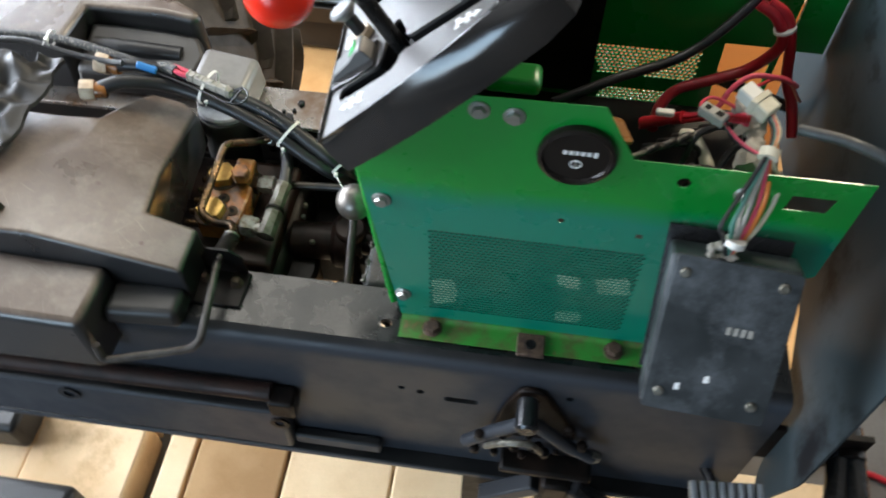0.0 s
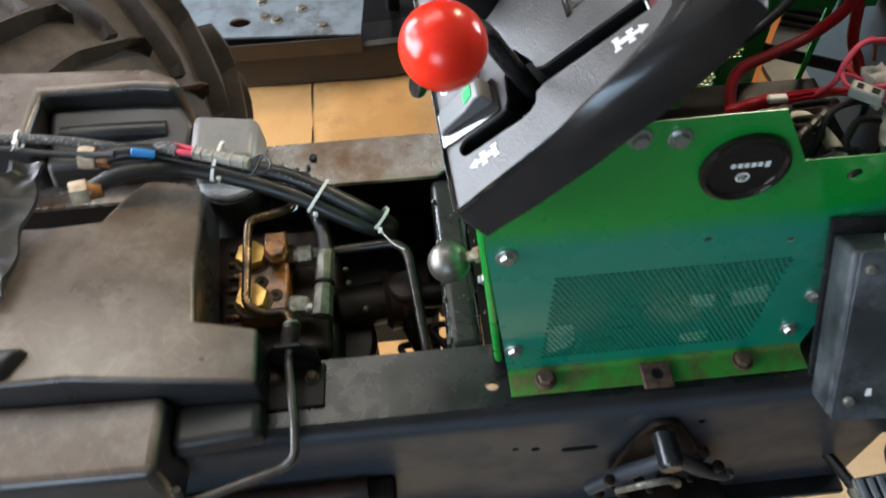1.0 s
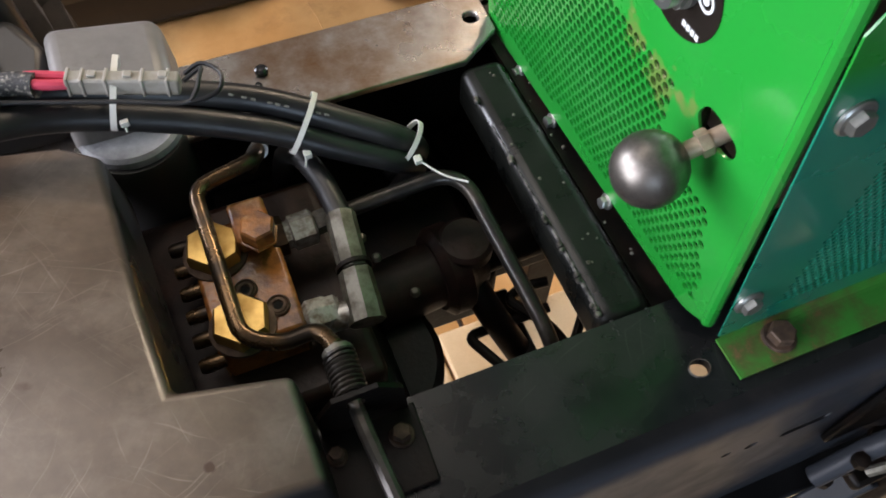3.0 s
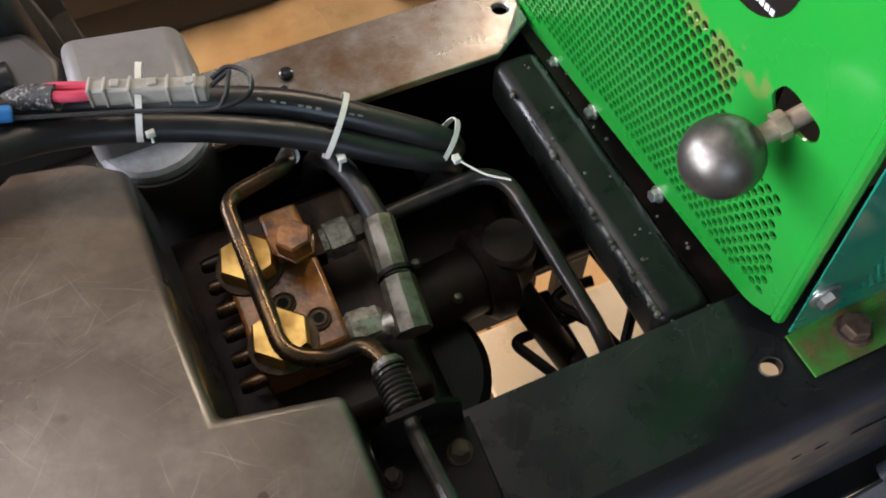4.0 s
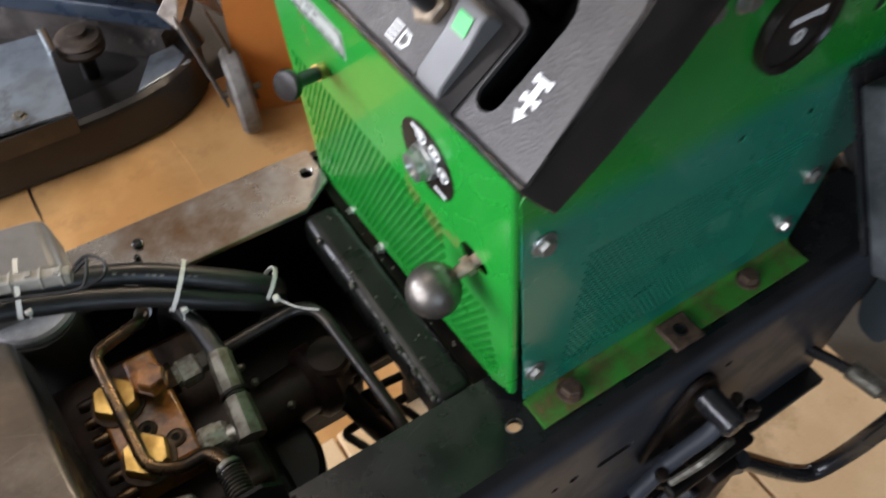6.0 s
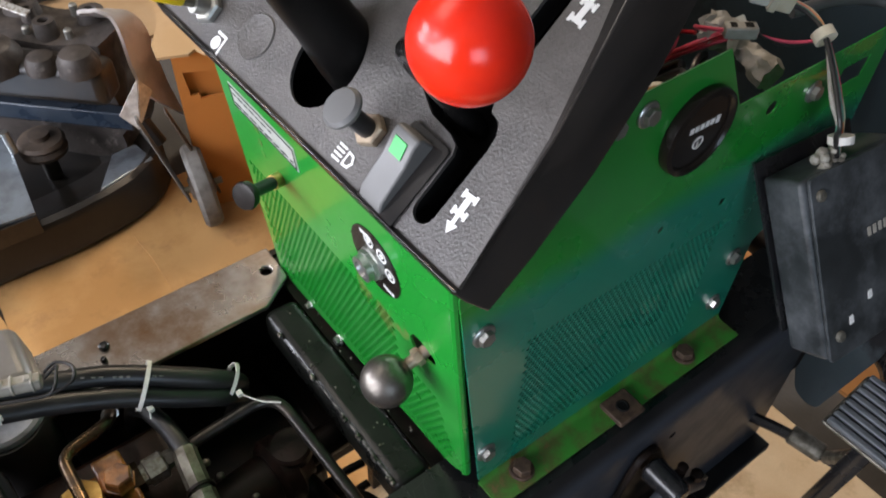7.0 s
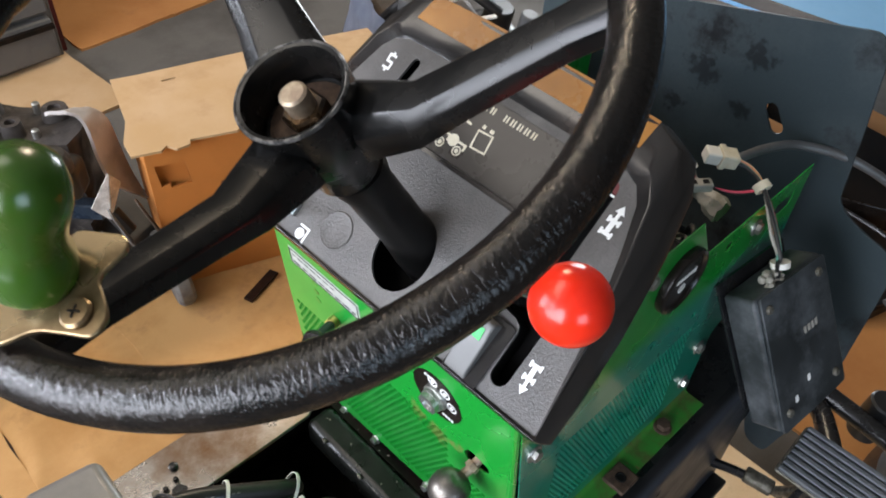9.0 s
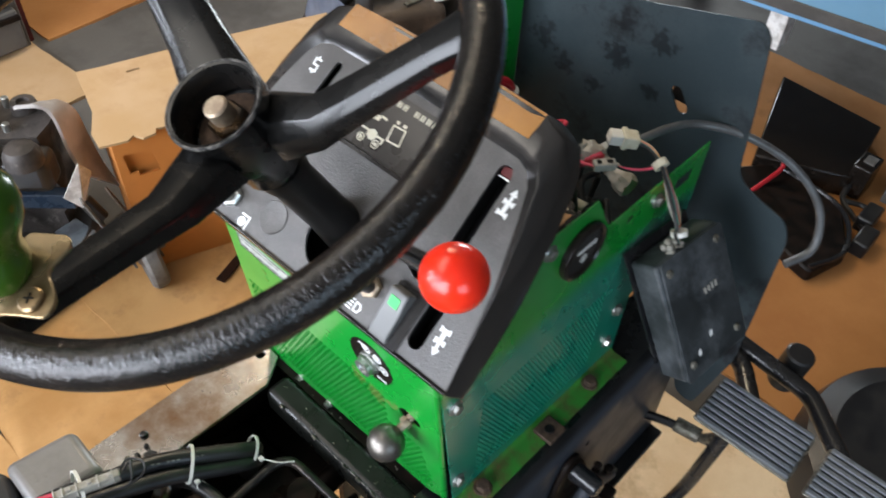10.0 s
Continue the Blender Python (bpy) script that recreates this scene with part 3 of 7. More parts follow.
# ---- cardboard on the floor ----
def sheet(x0, x1, y0, y1, z, turn, material, label, thick=0.006):
    """A flattened cardboard sheet, slightly wavy, with worn uneven edges."""
    bm = B()
    nx, ny = 54, 48
    m = Matrix.Translation(((x0 + x1) / 2, (y0 + y1) / 2, z)) @ Matrix.Rotation(radians(turn), 4, "Z")
    w, d = x1 - x0, y1 - y0
    top = []
    for i in range(nx + 1):
        col = []
        for j in range(ny + 1):
            x, y = (i / nx - 0.5) * w, (j / ny - 0.5) * d
            edge = i in (0, nx) or j in (0, ny)
            jit = 0.006 * noise.noise((x * 14 + x0 * 9, y * 14, 0.3)) if edge else 0
            col.append((m @ Vector((x + jit, y + jit, thick + 0.004 * noise.noise((x * 4 + x0, y * 4, 1.7)) + 0.004 + 0.005 * max(0.0, 1 - abs(noise.noise((x * 7 + x0 * 3, y * 5, 4.1))) * 7) * max(0.0, noise.noise((x * 3, y * 3 + x0, 8.2)) * 2)))))
        top.append(col)
    tv = [[bm.verts.new(p) for p in c] for c in top]
    lv = [[bm.verts.new((p.x, p.y, z)) for p in c] for c in top]
    for i in range(nx):
        for j in range(ny):
            bm.faces.new((tv[i][j], tv[i + 1][j], tv[i + 1][j + 1], tv[i][j + 1]))
    rim = [(i, 0) for i in range(nx)] + [(nx, j) for j in range(ny)] + [(i, ny) for i in range(nx, 0, -1)] + [(0, j) for j in range(ny, 0, -1)]
    for (a, b), (c, e) in zip(rim, rim[1:] + rim[:1]):
        bm.faces.new((tv[a][b], lv[a][b], lv[c][e], tv[c][e]))
    return single("cardboard_sheet", bm, material, label, "cardboard", group="cardboard laid on the floor")


CARD = "flattened tan cardboard sheet lying on the concrete floor"
sheet(-1.2, -0.301, 0.40, 1.55, FLOOR, 0.5, "card", CARD)
sheet(-0.301, 0.013, 0.36, 1.5, FLOOR, -0.4, "card", CARD)
sheet(0.014, 0.95, 0.36, 1.34, FLOOR, 0.6, "card", CARD)
sheet(-0.25, 0.48, 1.96, 2.36, FLOOR, 4, "card_flap", "faded tan cardboard sheet lying behind the mower deck")
sheet(0.96, 2.3, -0.75, 0.75, FLOOR, -1.5, "card_brown", "large orange-brown cardboard sheet under the front of the tractor")
sheet(0.50, 1.30, 1.02, 1.9, FLOOR, -14, "card", CARD)
# thin grey sheet added in place of bare concrete
sheet(0.86, 1.24, 0.86, 1.42, FLOOR + 0.014, 4, "concrete_grey", "grey sheet standing for bare concrete with dark marks")
sheet(0.50, 1.40, 2.38, 2.95, FLOOR, 3, "card_brown", "faded red-brown cardboard sheet beside the drawers")

# ---- tractor frame ----
frame_t = thing("tractor_frame", "black steel tractor frame with rails and welded cross tube", "tractor frame", (0.0, 0.15, FLOOR))
bend = B()
prof = [(-0.034, 0.0), (-0.041, -0.002), (-0.046, -0.006), (-0.049, -0.013), (-0.050, -0.022), (-0.050, -0.030), (-0.043, -0.030), (-0.043, -0.024), (-0.040, -0.010), (-0.034, -0.007)]
a = [bend.verts.new((-0.75, y, z)) for y, z in prof]
b = [bend.verts.new((0.435, y, z)) for y, z in prof]
for k in range(len(prof)):
    j = (k + 1) % len(prof)
    bend.faces.new((a[k], a[j], b[j], b[k]))
bend.faces.new(list(reversed(a)))
bend.faces.new(b)
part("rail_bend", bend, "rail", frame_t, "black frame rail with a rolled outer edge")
part("rail_top", plate(B(), [(-0.75, -0.034), (0.435, -0.034), (0.435, 0.037), (-0.75, 0.037)], [ring_pts(-0.0205, -0.0108, 0.0072, 18, 0.0058)], Matrix.Identity(4), 0.007), "rail_top", frame_t, "scuffed black rail top with a bolt hole")
web = plate(B(), [(-0.75, -0.2725), (0.435, -0.2725), (0.435, -0.030), (-0.75, -0.030)], [stadium(0.058, -0.094, 0.090, -0.094, 0.006), ring_pts(0.024, -0.084, 0.0055, 14), ring_pts(0.002, -0.079, 0.004, 12), ring_pts(0.2, -0.052, 0.0045, 12)], basis((0, -0.050, 0), (1, 0, 0), (0, 0, 1)), 0.007)
part("rail_web", web, "rail", frame_t, "black rail side with blue light painted on, holes and a slot")
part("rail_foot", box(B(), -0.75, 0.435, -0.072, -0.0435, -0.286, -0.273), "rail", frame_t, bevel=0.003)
far = plate(B(), [(-0.75, 0.278), (-0.052, 0.278), (-0.016, 0.303), (-0.014, 0.351), (-0.75, 0.351)], [ring_pts(-0.030, 0.322, 0.0065, 14)], basis((0, 0, 0), (1, 0, 0), (0, 1, 0)), 0.006)
part("far_rail", far, "far_rail", frame_t, "worn bare steel rail flange with a hole", bevel=0.0012)
part("far_web", box(B(), -0.75, 0.36, 0.343, 0.351, -0.25, -0.0065), "frame_dark", frame_t)
cross = box(B(), -0.060, -0.022, 0.0375, 0.2775, -0.042, -0.003)
part("cross_tube", cross, "cross", frame_t, bevel=0.010, seg=5)
# rubbed edge and edge highlight together, as one pale strip
part("pale_edge_strip", tube(B(), [(-0.0572, 0.048, -0.0062), (-0.0568, 0.12, -0.0058), (-0.0573, 0.215, -0.0062)], lambda f_: 0.0019 - 0.0011 * f_, 8), "worn_edge", frame_t, "pale strip for the cross tube's rubbed edge and its highlight")
part("cross_plate", box(B(), -0.0215, 0.36, 0.0375, 0.3425, -0.016, -0.010), "frame_dark", frame_t)
bead = B()
random.seed(6)
for y0, y1 in ((0.046, 0.056), (0.073, 0.079), (0.098, 0.104), (0.122, 0.128), (0.178, 0.182), (0.240, 0.246)):
    k, y = 0, y0
    while y < y1:
        ball(bead, (-0.0592 + 0.0008 * math.sin(k * 2.1), y, -0.0042), 0.0019 + 0.0009 * random.random(), 8)
        k, y = k + 1, y + 0.0026 + 0.002 * random.random()
tagged(part("weld_bead", bead, "weld", frame_t, "lumpy weld bead along the cross tube"), kind="stuff")
for x in (-0.055, -0.030):
    w = B()
    for k in range(5):
        ball(w, (x + 0.0012 * math.sin(k * 2.3), 0.037 - 0.0024 * k, -0.0011), 0.0016, 8)
    tagged(part("weld_tack", w, "frame", frame_t), kind="stuff")
spat = B()
random.seed(4)
for k in range(26):
    ball(spat, (random.uniform(-0.055, -0.012), random.uniform(0.06, 0.27), -0.0028 if random.random() < 0.7 else -0.009), random.uniform(0.0008, 0.0018), 6)
tagged(part("weld_spatter", spat, "zinc_dull", frame_t), kind="stuff")
part("hole_rim", lathe(B(), [(0.0068, 0), (0.0066, 0.0007), (0.0060, 0.0009), (0.0060, 0)], Matrix.Translation((-0.0205, -0.0108, 0.0002)) @ Matrix.Diagonal((1.12, 0.92, 1, 1)), 18, cap=False), "weld", frame_t)
# step bar along the foot of the near rail
bar = tube(B(), [(-0.74, -0.066, -0.120), (-0.45, -0.065, -0.117), (-0.16, -0.064, -0.112)], 0.012, 12)
part("step_bar", bar, "rust_dark", frame_t, "brown worn bar along the rail")
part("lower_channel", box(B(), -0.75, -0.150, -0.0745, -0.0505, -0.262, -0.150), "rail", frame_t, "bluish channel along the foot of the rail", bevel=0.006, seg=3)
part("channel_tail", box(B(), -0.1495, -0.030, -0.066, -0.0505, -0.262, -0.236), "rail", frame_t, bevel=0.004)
lug = B()
box(lug, -0.164, -0.130, -0.080, -0.0505, -0.149, -0.112)
part("rail_lug", lug, "frame_dark", frame_t, bevel=0.005, seg=3)
part("lug_washer", lathe(B(), [(0.013, 0), (0.013, 0.003), (0.007, 0.003), (0.007, 0.0)], along((-0.156, -0.0748, -0.176), (-0.156, -1, -0.176)), 18, cap=False), "frame_dark", frame_t)
part("lug_washer", lathe(B(), [(0.015, 0), (0.015, 0.003), (0.008, 0.003), (0.008, 0.0)], along((-0.44, -0.0748, -0.172), (-0.44, -1, -0.172)), 18, cap=False), "frame", frame_t)
# legs that stand on the floor
for x, y in ((0.105, -0.060), (0.10, 0.33), (-0.62, 0.31)):
    part("leg", box(B(), x - 0.022, x + 0.022, y - 0.008, y + 0.008, FLOOR, -0.2865 if y < 0.1 else -0.2515), "frame_dark", frame_t, bevel=0.002)

# ---- far-rail studs ----
for x, y, r in ((-0.202, 0.322, 0.0052), (-0.208, 0.3065, 0.0030), (-0.222, 0.303, 0.0032)):
    st = thing("rail_stud", "small black cap screw standing in the worn rail", "screw", (x, y, 0.0), "screws in the far rail")
    part("head", lathe(B(), [(r, 0.0003), (r, 0.004), (r * 0.7, 0.0055), (0, 0.006)], Matrix.Translation((x, y, 0)), 12), "frame", st)
st = thing("stud_bolt", "short zinc threaded stud with a dark nut", "stud", (-0.232, 0.288, 0.0))
part("shank", cyl(B(), (-0.232, 0.288, 0.0005), (-0.236, 0.289, 0.030), 0.004, 10), "zinc_dull", st)
part("nut", lathe(B(), [(0.009, 0.0008), (0.009, 0.007)], Matrix.Translation((-0.213, 0.289, 0)), 6), "frame", st)

# ---- green console ----
console = thing("console", "glossy green sheet-metal control console with perforated panels", "console", (0.15, 0.16, 0.0))


def perf(u0, u1, v0, v1, pitch, r, keep):
    """Hole outlines in staggered rows."""
    out, row, v = [], 0, v0
    while v <= v1:
        u = u0 + (pitch / 2 if row % 2 else 0)
        while u <= u1:
            if keep(u, v):
                out.append(ring_pts(u, v, r, 8, start=0.4))
            u += pitch
        row, v = row + 1, v + pitch * 0.87
    return out


# side panel facing the camera side: u is x, v is z
side_out = [(-0.004, 0.010), (-0.037, 0.262), (-0.020, 0.300), (0.045, 0.357), (0.172, 0.359), (0.204, 0.303), (0.401, 0.303), (0.399, 0.171), (0.308, 0.110), (0.303, 0.010)]
side_holes = perf(0.031, 0.240, 0.032, 0.177, 0.0054, 0.00225, lambda u, v: True)
side_holes += [ring_pts(0.154, 0.212, 0.0035, 12), ring_pts(0.228, 0.201, 0.0045, 4, start=0.78), ring_pts(0.250, 0.282, 0.0062, 12), [(0.338, 0.262), (0.374, 0.262), (0.378, 0.281), (0.341, 0.281)]]
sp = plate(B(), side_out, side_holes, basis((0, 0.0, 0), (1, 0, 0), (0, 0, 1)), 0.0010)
part("side_panel", sp, "green_side", console, "green side panel with a bluish reflection painted below and a fine mesh window", smooth=False)
part("mesh_lining", box(B(), 0.018, 0.272, 0.0030, 0.0042, 0.020, 0.178), "lining", console, "dull grey-green lining behind the mesh")
for pts in (((0.031, 0.085), (0.055, 0.088), (0.060, 0.062), (0.058, 0.046), (0.034, 0.035)), ((0.160, 0.123), (0.186, 0.120), (0.187, 0.097), (0.165, 0.103)), ((0.200, 0.121), (0.233, 0.130), (0.239, 0.098), (0.207, 0.096)), ((0.167, 0.0525), (0.1945, 0.054), (0.196, 0.0356), (0.169, 0.033))):
    part("lining_patch", slab(B(), rounded(list(pts), 0.004), basis((0, 0.0013, 0), (1, 0, 0), (0, 0, 1)), 0.0008), "patch", console, "pale torn patch on the lining")
fl = B()
slab(fl, [(-0.003, -0.027), (0.303, -0.027), (0.303, 0.001), (-0.003, 0.001)], basis((0, 0, 0.0042), (1, 0, 0), (0, 1, 0)), 0.0018)
part("foot_flange", fl, "green_edge", console, "worn green flange bolted to the rail")
fil = B()
for k in range(5):
    a0, a1 = math.pi / 2 * k / 4, math.pi / 2 * (k + 1) / 4
    if k < 4:
        q = [(0.0 - 0.006 + 0.006 * math.cos(a), 0.0102 - 0.006 * math.sin(a)) for a in (a0, a1)]
        vs = [fil.verts.new((x, y, z)) for x, (y, z) in ((-0.003, q[0]), (0.303, q[0]), (0.303, q[1]), (-0.003, q[1]))]
        fil.faces.new(vs)
part("flange_bend", fil, "green_edge", console)
for x in (0.034, 0.239):
    part("rusty_bolt", hexbolt(B(), (x, -0.012, 0.0042), (0, 0, 1), 0.0085, 0.009, 0.011), "bolt_rust", console, "rusted hexagon bolt")
part("clip_nut", box(B(), 0.131, 0.162, -0.034, -0.006, 0.0045, 0.0105), "bolt_rust", console, "rusted clip nut", bevel=0.0015)
part("clip_hole", lathe(B(), [(0.0065, 0), (0.005, 0.0012), (0.004, 0.0004), (0, 0.0003)], Matrix.Translation((0.146, -0.020, 0.0106)), 14), "void", console)
for x, z in ((0.0, 0.053), (-0.015, 0.214), (0.072, 0.343), (0.101, 0.340), (0.282, 0.106), (0.278, 0.046), (0.302, 0.276)):
    part("panel_bolt", hexbolt(B(), (x, -0.0004, z), (0, -1, 0.05), 0.0062, 0.0062, 0.0092), "zinc", console, "bright zinc flange bolt")
# hour meter
gm = along((0.156, 0.0, 0.305), (0.156, -1.0, 0.305))
bez = part("gauge_bezel", lathe(B(), [(0.028, -0.02), (0.028, 0.0), (0.0330, 0.0002), (0.0337, 0.004), (0.0328, 0.0075), (0.0296, 0.0086), (0.0278, 0.0070), (0.0270, 0.0052)], gm, 40), "dash_gloss", console, "round black hour meter with white marks")
part("gauge_face", lathe(B(), [(0.0276, 0.0046), (0.0276, 0.0055), (0, 0.0055)], gm, 40), "dash_gloss", bez)
gb = basis((0.156, -0.0061, 0.305), (1, 0, 0), (0, 0, 1))
num = B()
for k in range(5):
    slab(num, [(-0.012 + 0.005 * k, 0.003), (-0.0085 + 0.005 * k, 0.003), (-0.0085 + 0.005 * k, 0.0075), (-0.012 + 0.005 * k, 0.0075)], gb, 0.0004)
slab(num, [(0.0135, 0.002), (0.017, 0.002), (0.017, 0.008), (0.0135, 0.008)], gb, 0.0004)
part("gauge_digits", num, "white", bez, "small pale counter digits")
hg = B()
plate(hg, ring_pts(0.0, -0.008, 0.0052, 18), [ring_pts(0.0, -0.008, 0.0040, 18)], gb, 0.0004)
slab(hg, [(-0.002, -0.0115), (0.002, -0.0115), (-0.002, -0.0045), (0.002, -0.0045)], gb, 0.0004)
part("gauge_symbol", hg, "white", bez)

# rear panel facing the seat: u runs along -y, v up the panel
RM = basis((-0.0135, 0.322, 0.0), (0, -1, 0), (-0.1, 0, 1))
rear_out = rounded([(0.0, -0.012), (0.296, 0.012), (0.3155, 0.026), (0.3155, 0.292), (0.0, 0.292)], 0.008)


def in_mesh(u, v):
    y = 0.322 - u
    low = 0.022 + (y - 0.02) * -0.075 + 0.006
    if y < 0.052:
        return low < v < 0.035 + 0.075 * min(1, (y - 0.016) / 0.02) and y > 0.020
    if y < 0.084:
        return low < v < 0.108
    return low < v < (0.163 if y < 0.14 else 0.155) and y < 0.313


rear_holes = perf(0.012, 0.304, -0.004, 0.156, 0.0070, 0.0029, in_mesh)
rear_holes.append(rounded([(0.2595, 0.158), (0.2650, 0.1690), (0.2720, 0.1705), (0.2910, 0.1665), (0.2920, 0.1585), (0.2870, 0.1525), (0.2790, 0.1520), (0.2660, 0.1470)], 0.004))
rp = plate(B(), rear_out, rear_holes, RM, 0.0018)
part("rear_panel", rp, "green_rear", console, "bright green perforated panel with a lever slot", smooth=False)
# made-up plate that blocks light behind the mesh holes
part("mesh_blackout", slab(B(), [(0.012, 0.0), (0.252, 0.004), (0.252, 0.165), (0.012, 0.165)], RM @ Matrix.Translation((0, 0, -0.014)), 0.002), "rust_dark", console, "dark plate added behind the mesh to keep its holes black")
edge = tube(B(), [RM @ Vector((0.3155, v, -0.003)) for v in (0.026, 0.10, 0.20, 0.292)], 0.0042, 10)
part("panel_fold", edge, "green", console)
part("far_panel", plate(B(), [(-0.012, -0.012), (-0.040, 0.290), (0.045, 0.357), (0.172, 0.359), (0.204, 0.303), (0.401, 0.303), (0.399, 0.0), (0.303, -0.010)],
     perf(0.180, 0.312, 0.040, 0.160, 0.0058, 0.0022, lambda u, v: (v > 0.112 and u - 0.18 > (v - 0.16) * -0.3) or (v < 0.092 and 0.198 < u < 0.29)) + [[(0.334, 0.176), (0.392, 0.176), (0.392, 0.014), (0.356, 0.014), (0.338, 0.060)]], basis((0, 0.3215, 0), (1, 0, 0), (0, 0, 1)), 0.0018), "green", console, "green far side panel with a mesh window", smooth=False)
part("end_web", box(B(), 0.4025, 0.4440, 0.316, 0.3215, 0.178, 0.345), "green", console)
part("strap", box(B(), 0, 0.140, -0.0015, 0.0015, -0.008, 0.008, basis((0.330, 0.326, 0.122), (0.13, 0, -0.046), (0, 1, 0))), "frame_dark", console, "black strap across the opening")
# added partition that darkens the console's inside
part("dark_partition", box(B(), 0.030, 0.185, 0.298, 0.303, 0.10, 0.350), "frame_dark", console, "dark partition added for the shaded inside behind the dashboard")
for y, z in ((0.205, -0.002), (0.262, -0.006), (0.12, 0.006)):
    part("edge_bolt", hexbolt(B(), RM @ Vector((0.322 - y, z - 0.006, 0.0)), (-1, 0, 0.1), 0.0045, 0.006, 0.006), "zinc", console)
# ignition switch
KM = RM @ Matrix.Translation((0.2275, 0.2155, 0.0006))
kp = part("ignition_plate", slab(B(), ring_pts(0, 0, 0.030, 40), KM, 0.0010), "dash_gloss", console, "round black ignition plate with white symbols")
kr = B()
for a in (0.1, 0.95, 1.8):
    cx, cy = 0.019 * math.cos(a), 0.019 * math.sin(a)
    plate(kr, ring_pts(cx, cy, 0.0058, 18), [ring_pts(cx, cy, 0.0044, 18)], KM @ Matrix.Translation((0, 0, 0.0005)), 0.0004)
    slab(kr, ring_pts(cx, cy, 0.0022, 8), KM @ Matrix.Translation((0, 0, 0.0005)), 0.0004)
for k in range(4):
    slab(kr, [(-0.014 + 0.0035 * k, 0.0205), (-0.0115 + 0.0035 * k, 0.0205), (-0.0115 + 0.0035 * k, 0.0235), (-0.014 + 0.0035 * k, 0.0235)], KM @ Matrix.Translation((0, 0, 0.0005)), 0.0004)
    slab(kr, [(0.007 + 0.0035 * k, -0.0215), (0.0095 + 0.0035 * k, -0.0215), (0.0095 + 0.0035 * k, -0.0185), (0.007 + 0.0035 * k, -0.0185)], KM @ Matrix.Translation((0, 0, 0.0005)), 0.0004)
part("ignition_symbols", kr, "white", kp)
part("key_barrel", lathe(B(), [(0.0135, 0), (0.0135, 0.003), (0.011, 0.004), (0.0105, 0.012), (0.007, 0.0125), (0.006, 0.009), (0, 0.009)], KM, 24), "zinc", kp, "bare zinc key barrel")
nt_ = B()
lathe(nt_, [(0.0125, 0.002), (0.0125, 0.007)], KM, 8)
part("key_nut", nt_, "zinc", kp)
# long label and pull knob
LM = RM @ Matrix.Translation((0, 0, 0.0006))
lb = part("label_plate", slab(B(), [(0.020, 0.226), (0.126, 0.226), (0.126, 0.250), (0.020, 0.250)], LM, 0.0010), "label", console, "silver label with dark print")
lt = B()
for k in range(34):
    if k % 9 not in (4, 8):
        slab(lt, [(0.026 + 0.0028 * k, 0.2315), (0.0278 + 0.0028 * k, 0.2315), (0.0278 + 0.0028 * k, 0.2332), (0.026 + 0.0028 * k, 0.2332)], LM @ Matrix.Translation((0, 0, 0.0006)), 0.0004)
    if k % 7 not in (2, 6) and k < 24:
        slab(lt, [(0.026 + 0.0028 * k, 0.2410), (0.0278 + 0.0028 * k, 0.2410), (0.0278 + 0.0028 * k, 0.2426), (0.026 + 0.0028 * k, 0.2426)], LM @ Matrix.Translation((0, 0, 0.0006)), 0.0004)
part("label_print", lt, "void", lb)
fr = B()
plate(fr, [(0.0215, 0.2275), (0.1245, 0.2275), (0.1245, 0.2485), (0.0215, 0.2485)], [[(0.0225, 0.2285), (0.1235, 0.2285), (0.1235, 0.2475), (0.0225, 0.2475)]], LM @ Matrix.Translation((0, 0, 0.0005)), 0.0004)
part("label_border", fr, "void", lb)
pk = thing("pull_knob", "black pull knob on a thin brass cable stop", "knob", RM @ Vector((0.081, 0.186, 0.0)))
base_p, tip_p = RM @ Vector((0.081, 0.186, 0.0008)), Vector((-0.071, 0.224, 0.199))
part("stop", cyl(B(), base_p, base_p.lerp(tip_p, 0.25), 0.0065, 12), "brass", pk)
part("stem", cyl(B(), base_p.lerp(tip_p, 0.25), base_p.lerp(tip_p, 0.8), 0.0055, 12), "rubber", pk)
part("head", lathe(B(), [(0.005, -0.010), (0.011, -0.004), (0.012, 0.0), (0.011, 0.003), (0, 0.004)], along(tip_p, tip_p + (tip_p - base_p)), 20), "dash_gloss", pk)
for z in (0.195, 0.208, 0.221):
    pm = RM @ Matrix.Translation((0.055, z, 0.0004))
    part("faint_symbol", slab(B(), ring_pts(0, 0, 0.004, 12), pm, 0.0008), "green_edge", console)

# ---- steel ball lever ----
lev = thing("ball_lever", "worn bare steel ball knob on a short bolt", "lever knob", (-0.03, 0.05, 0.152))
part("ball", ball(B(), (-0.0580, 0.0505, 0.1400), 0.0196, 32), "steel", lev)
part("shank", cyl(B(), (-0.047, 0.0498, 0.1445), (-0.018, 0.0470, 0.1570), 0.0048, 12), "nut_tan", lev)
part("nut", lathe(B(), [(0.0072, 0.0), (0.0072, 0.005), (0.0064, 0.006)], along((-0.0345, 0.0486, 0.1500), (-0.018, 0.0470, 0.1570)), 6), "nut_tan", lev)
part("rod", cyl(B(), (-0.018, 0.0470, 0.1570), (0.05, 0.045, 0.19), 0.005, 10), "frame_dark", lev)

# ---- dashboard ----
AL = math.atan(0.9)
DU, DW = Vector((math.cos(AL), 0, math.sin(AL))), Vector((-math.sin(AL), 0, math.cos(AL)))
DM = basis((-0.0685, 0.1547, 0.3139), DU, (-0.048, 0.9974, 0.0534)) @ Matrix.Translation((0, -0.0072, 0)) @ Matrix.Diagonal((1, 0.95, 1, 1))  # x up the slope, y across, z out of the face
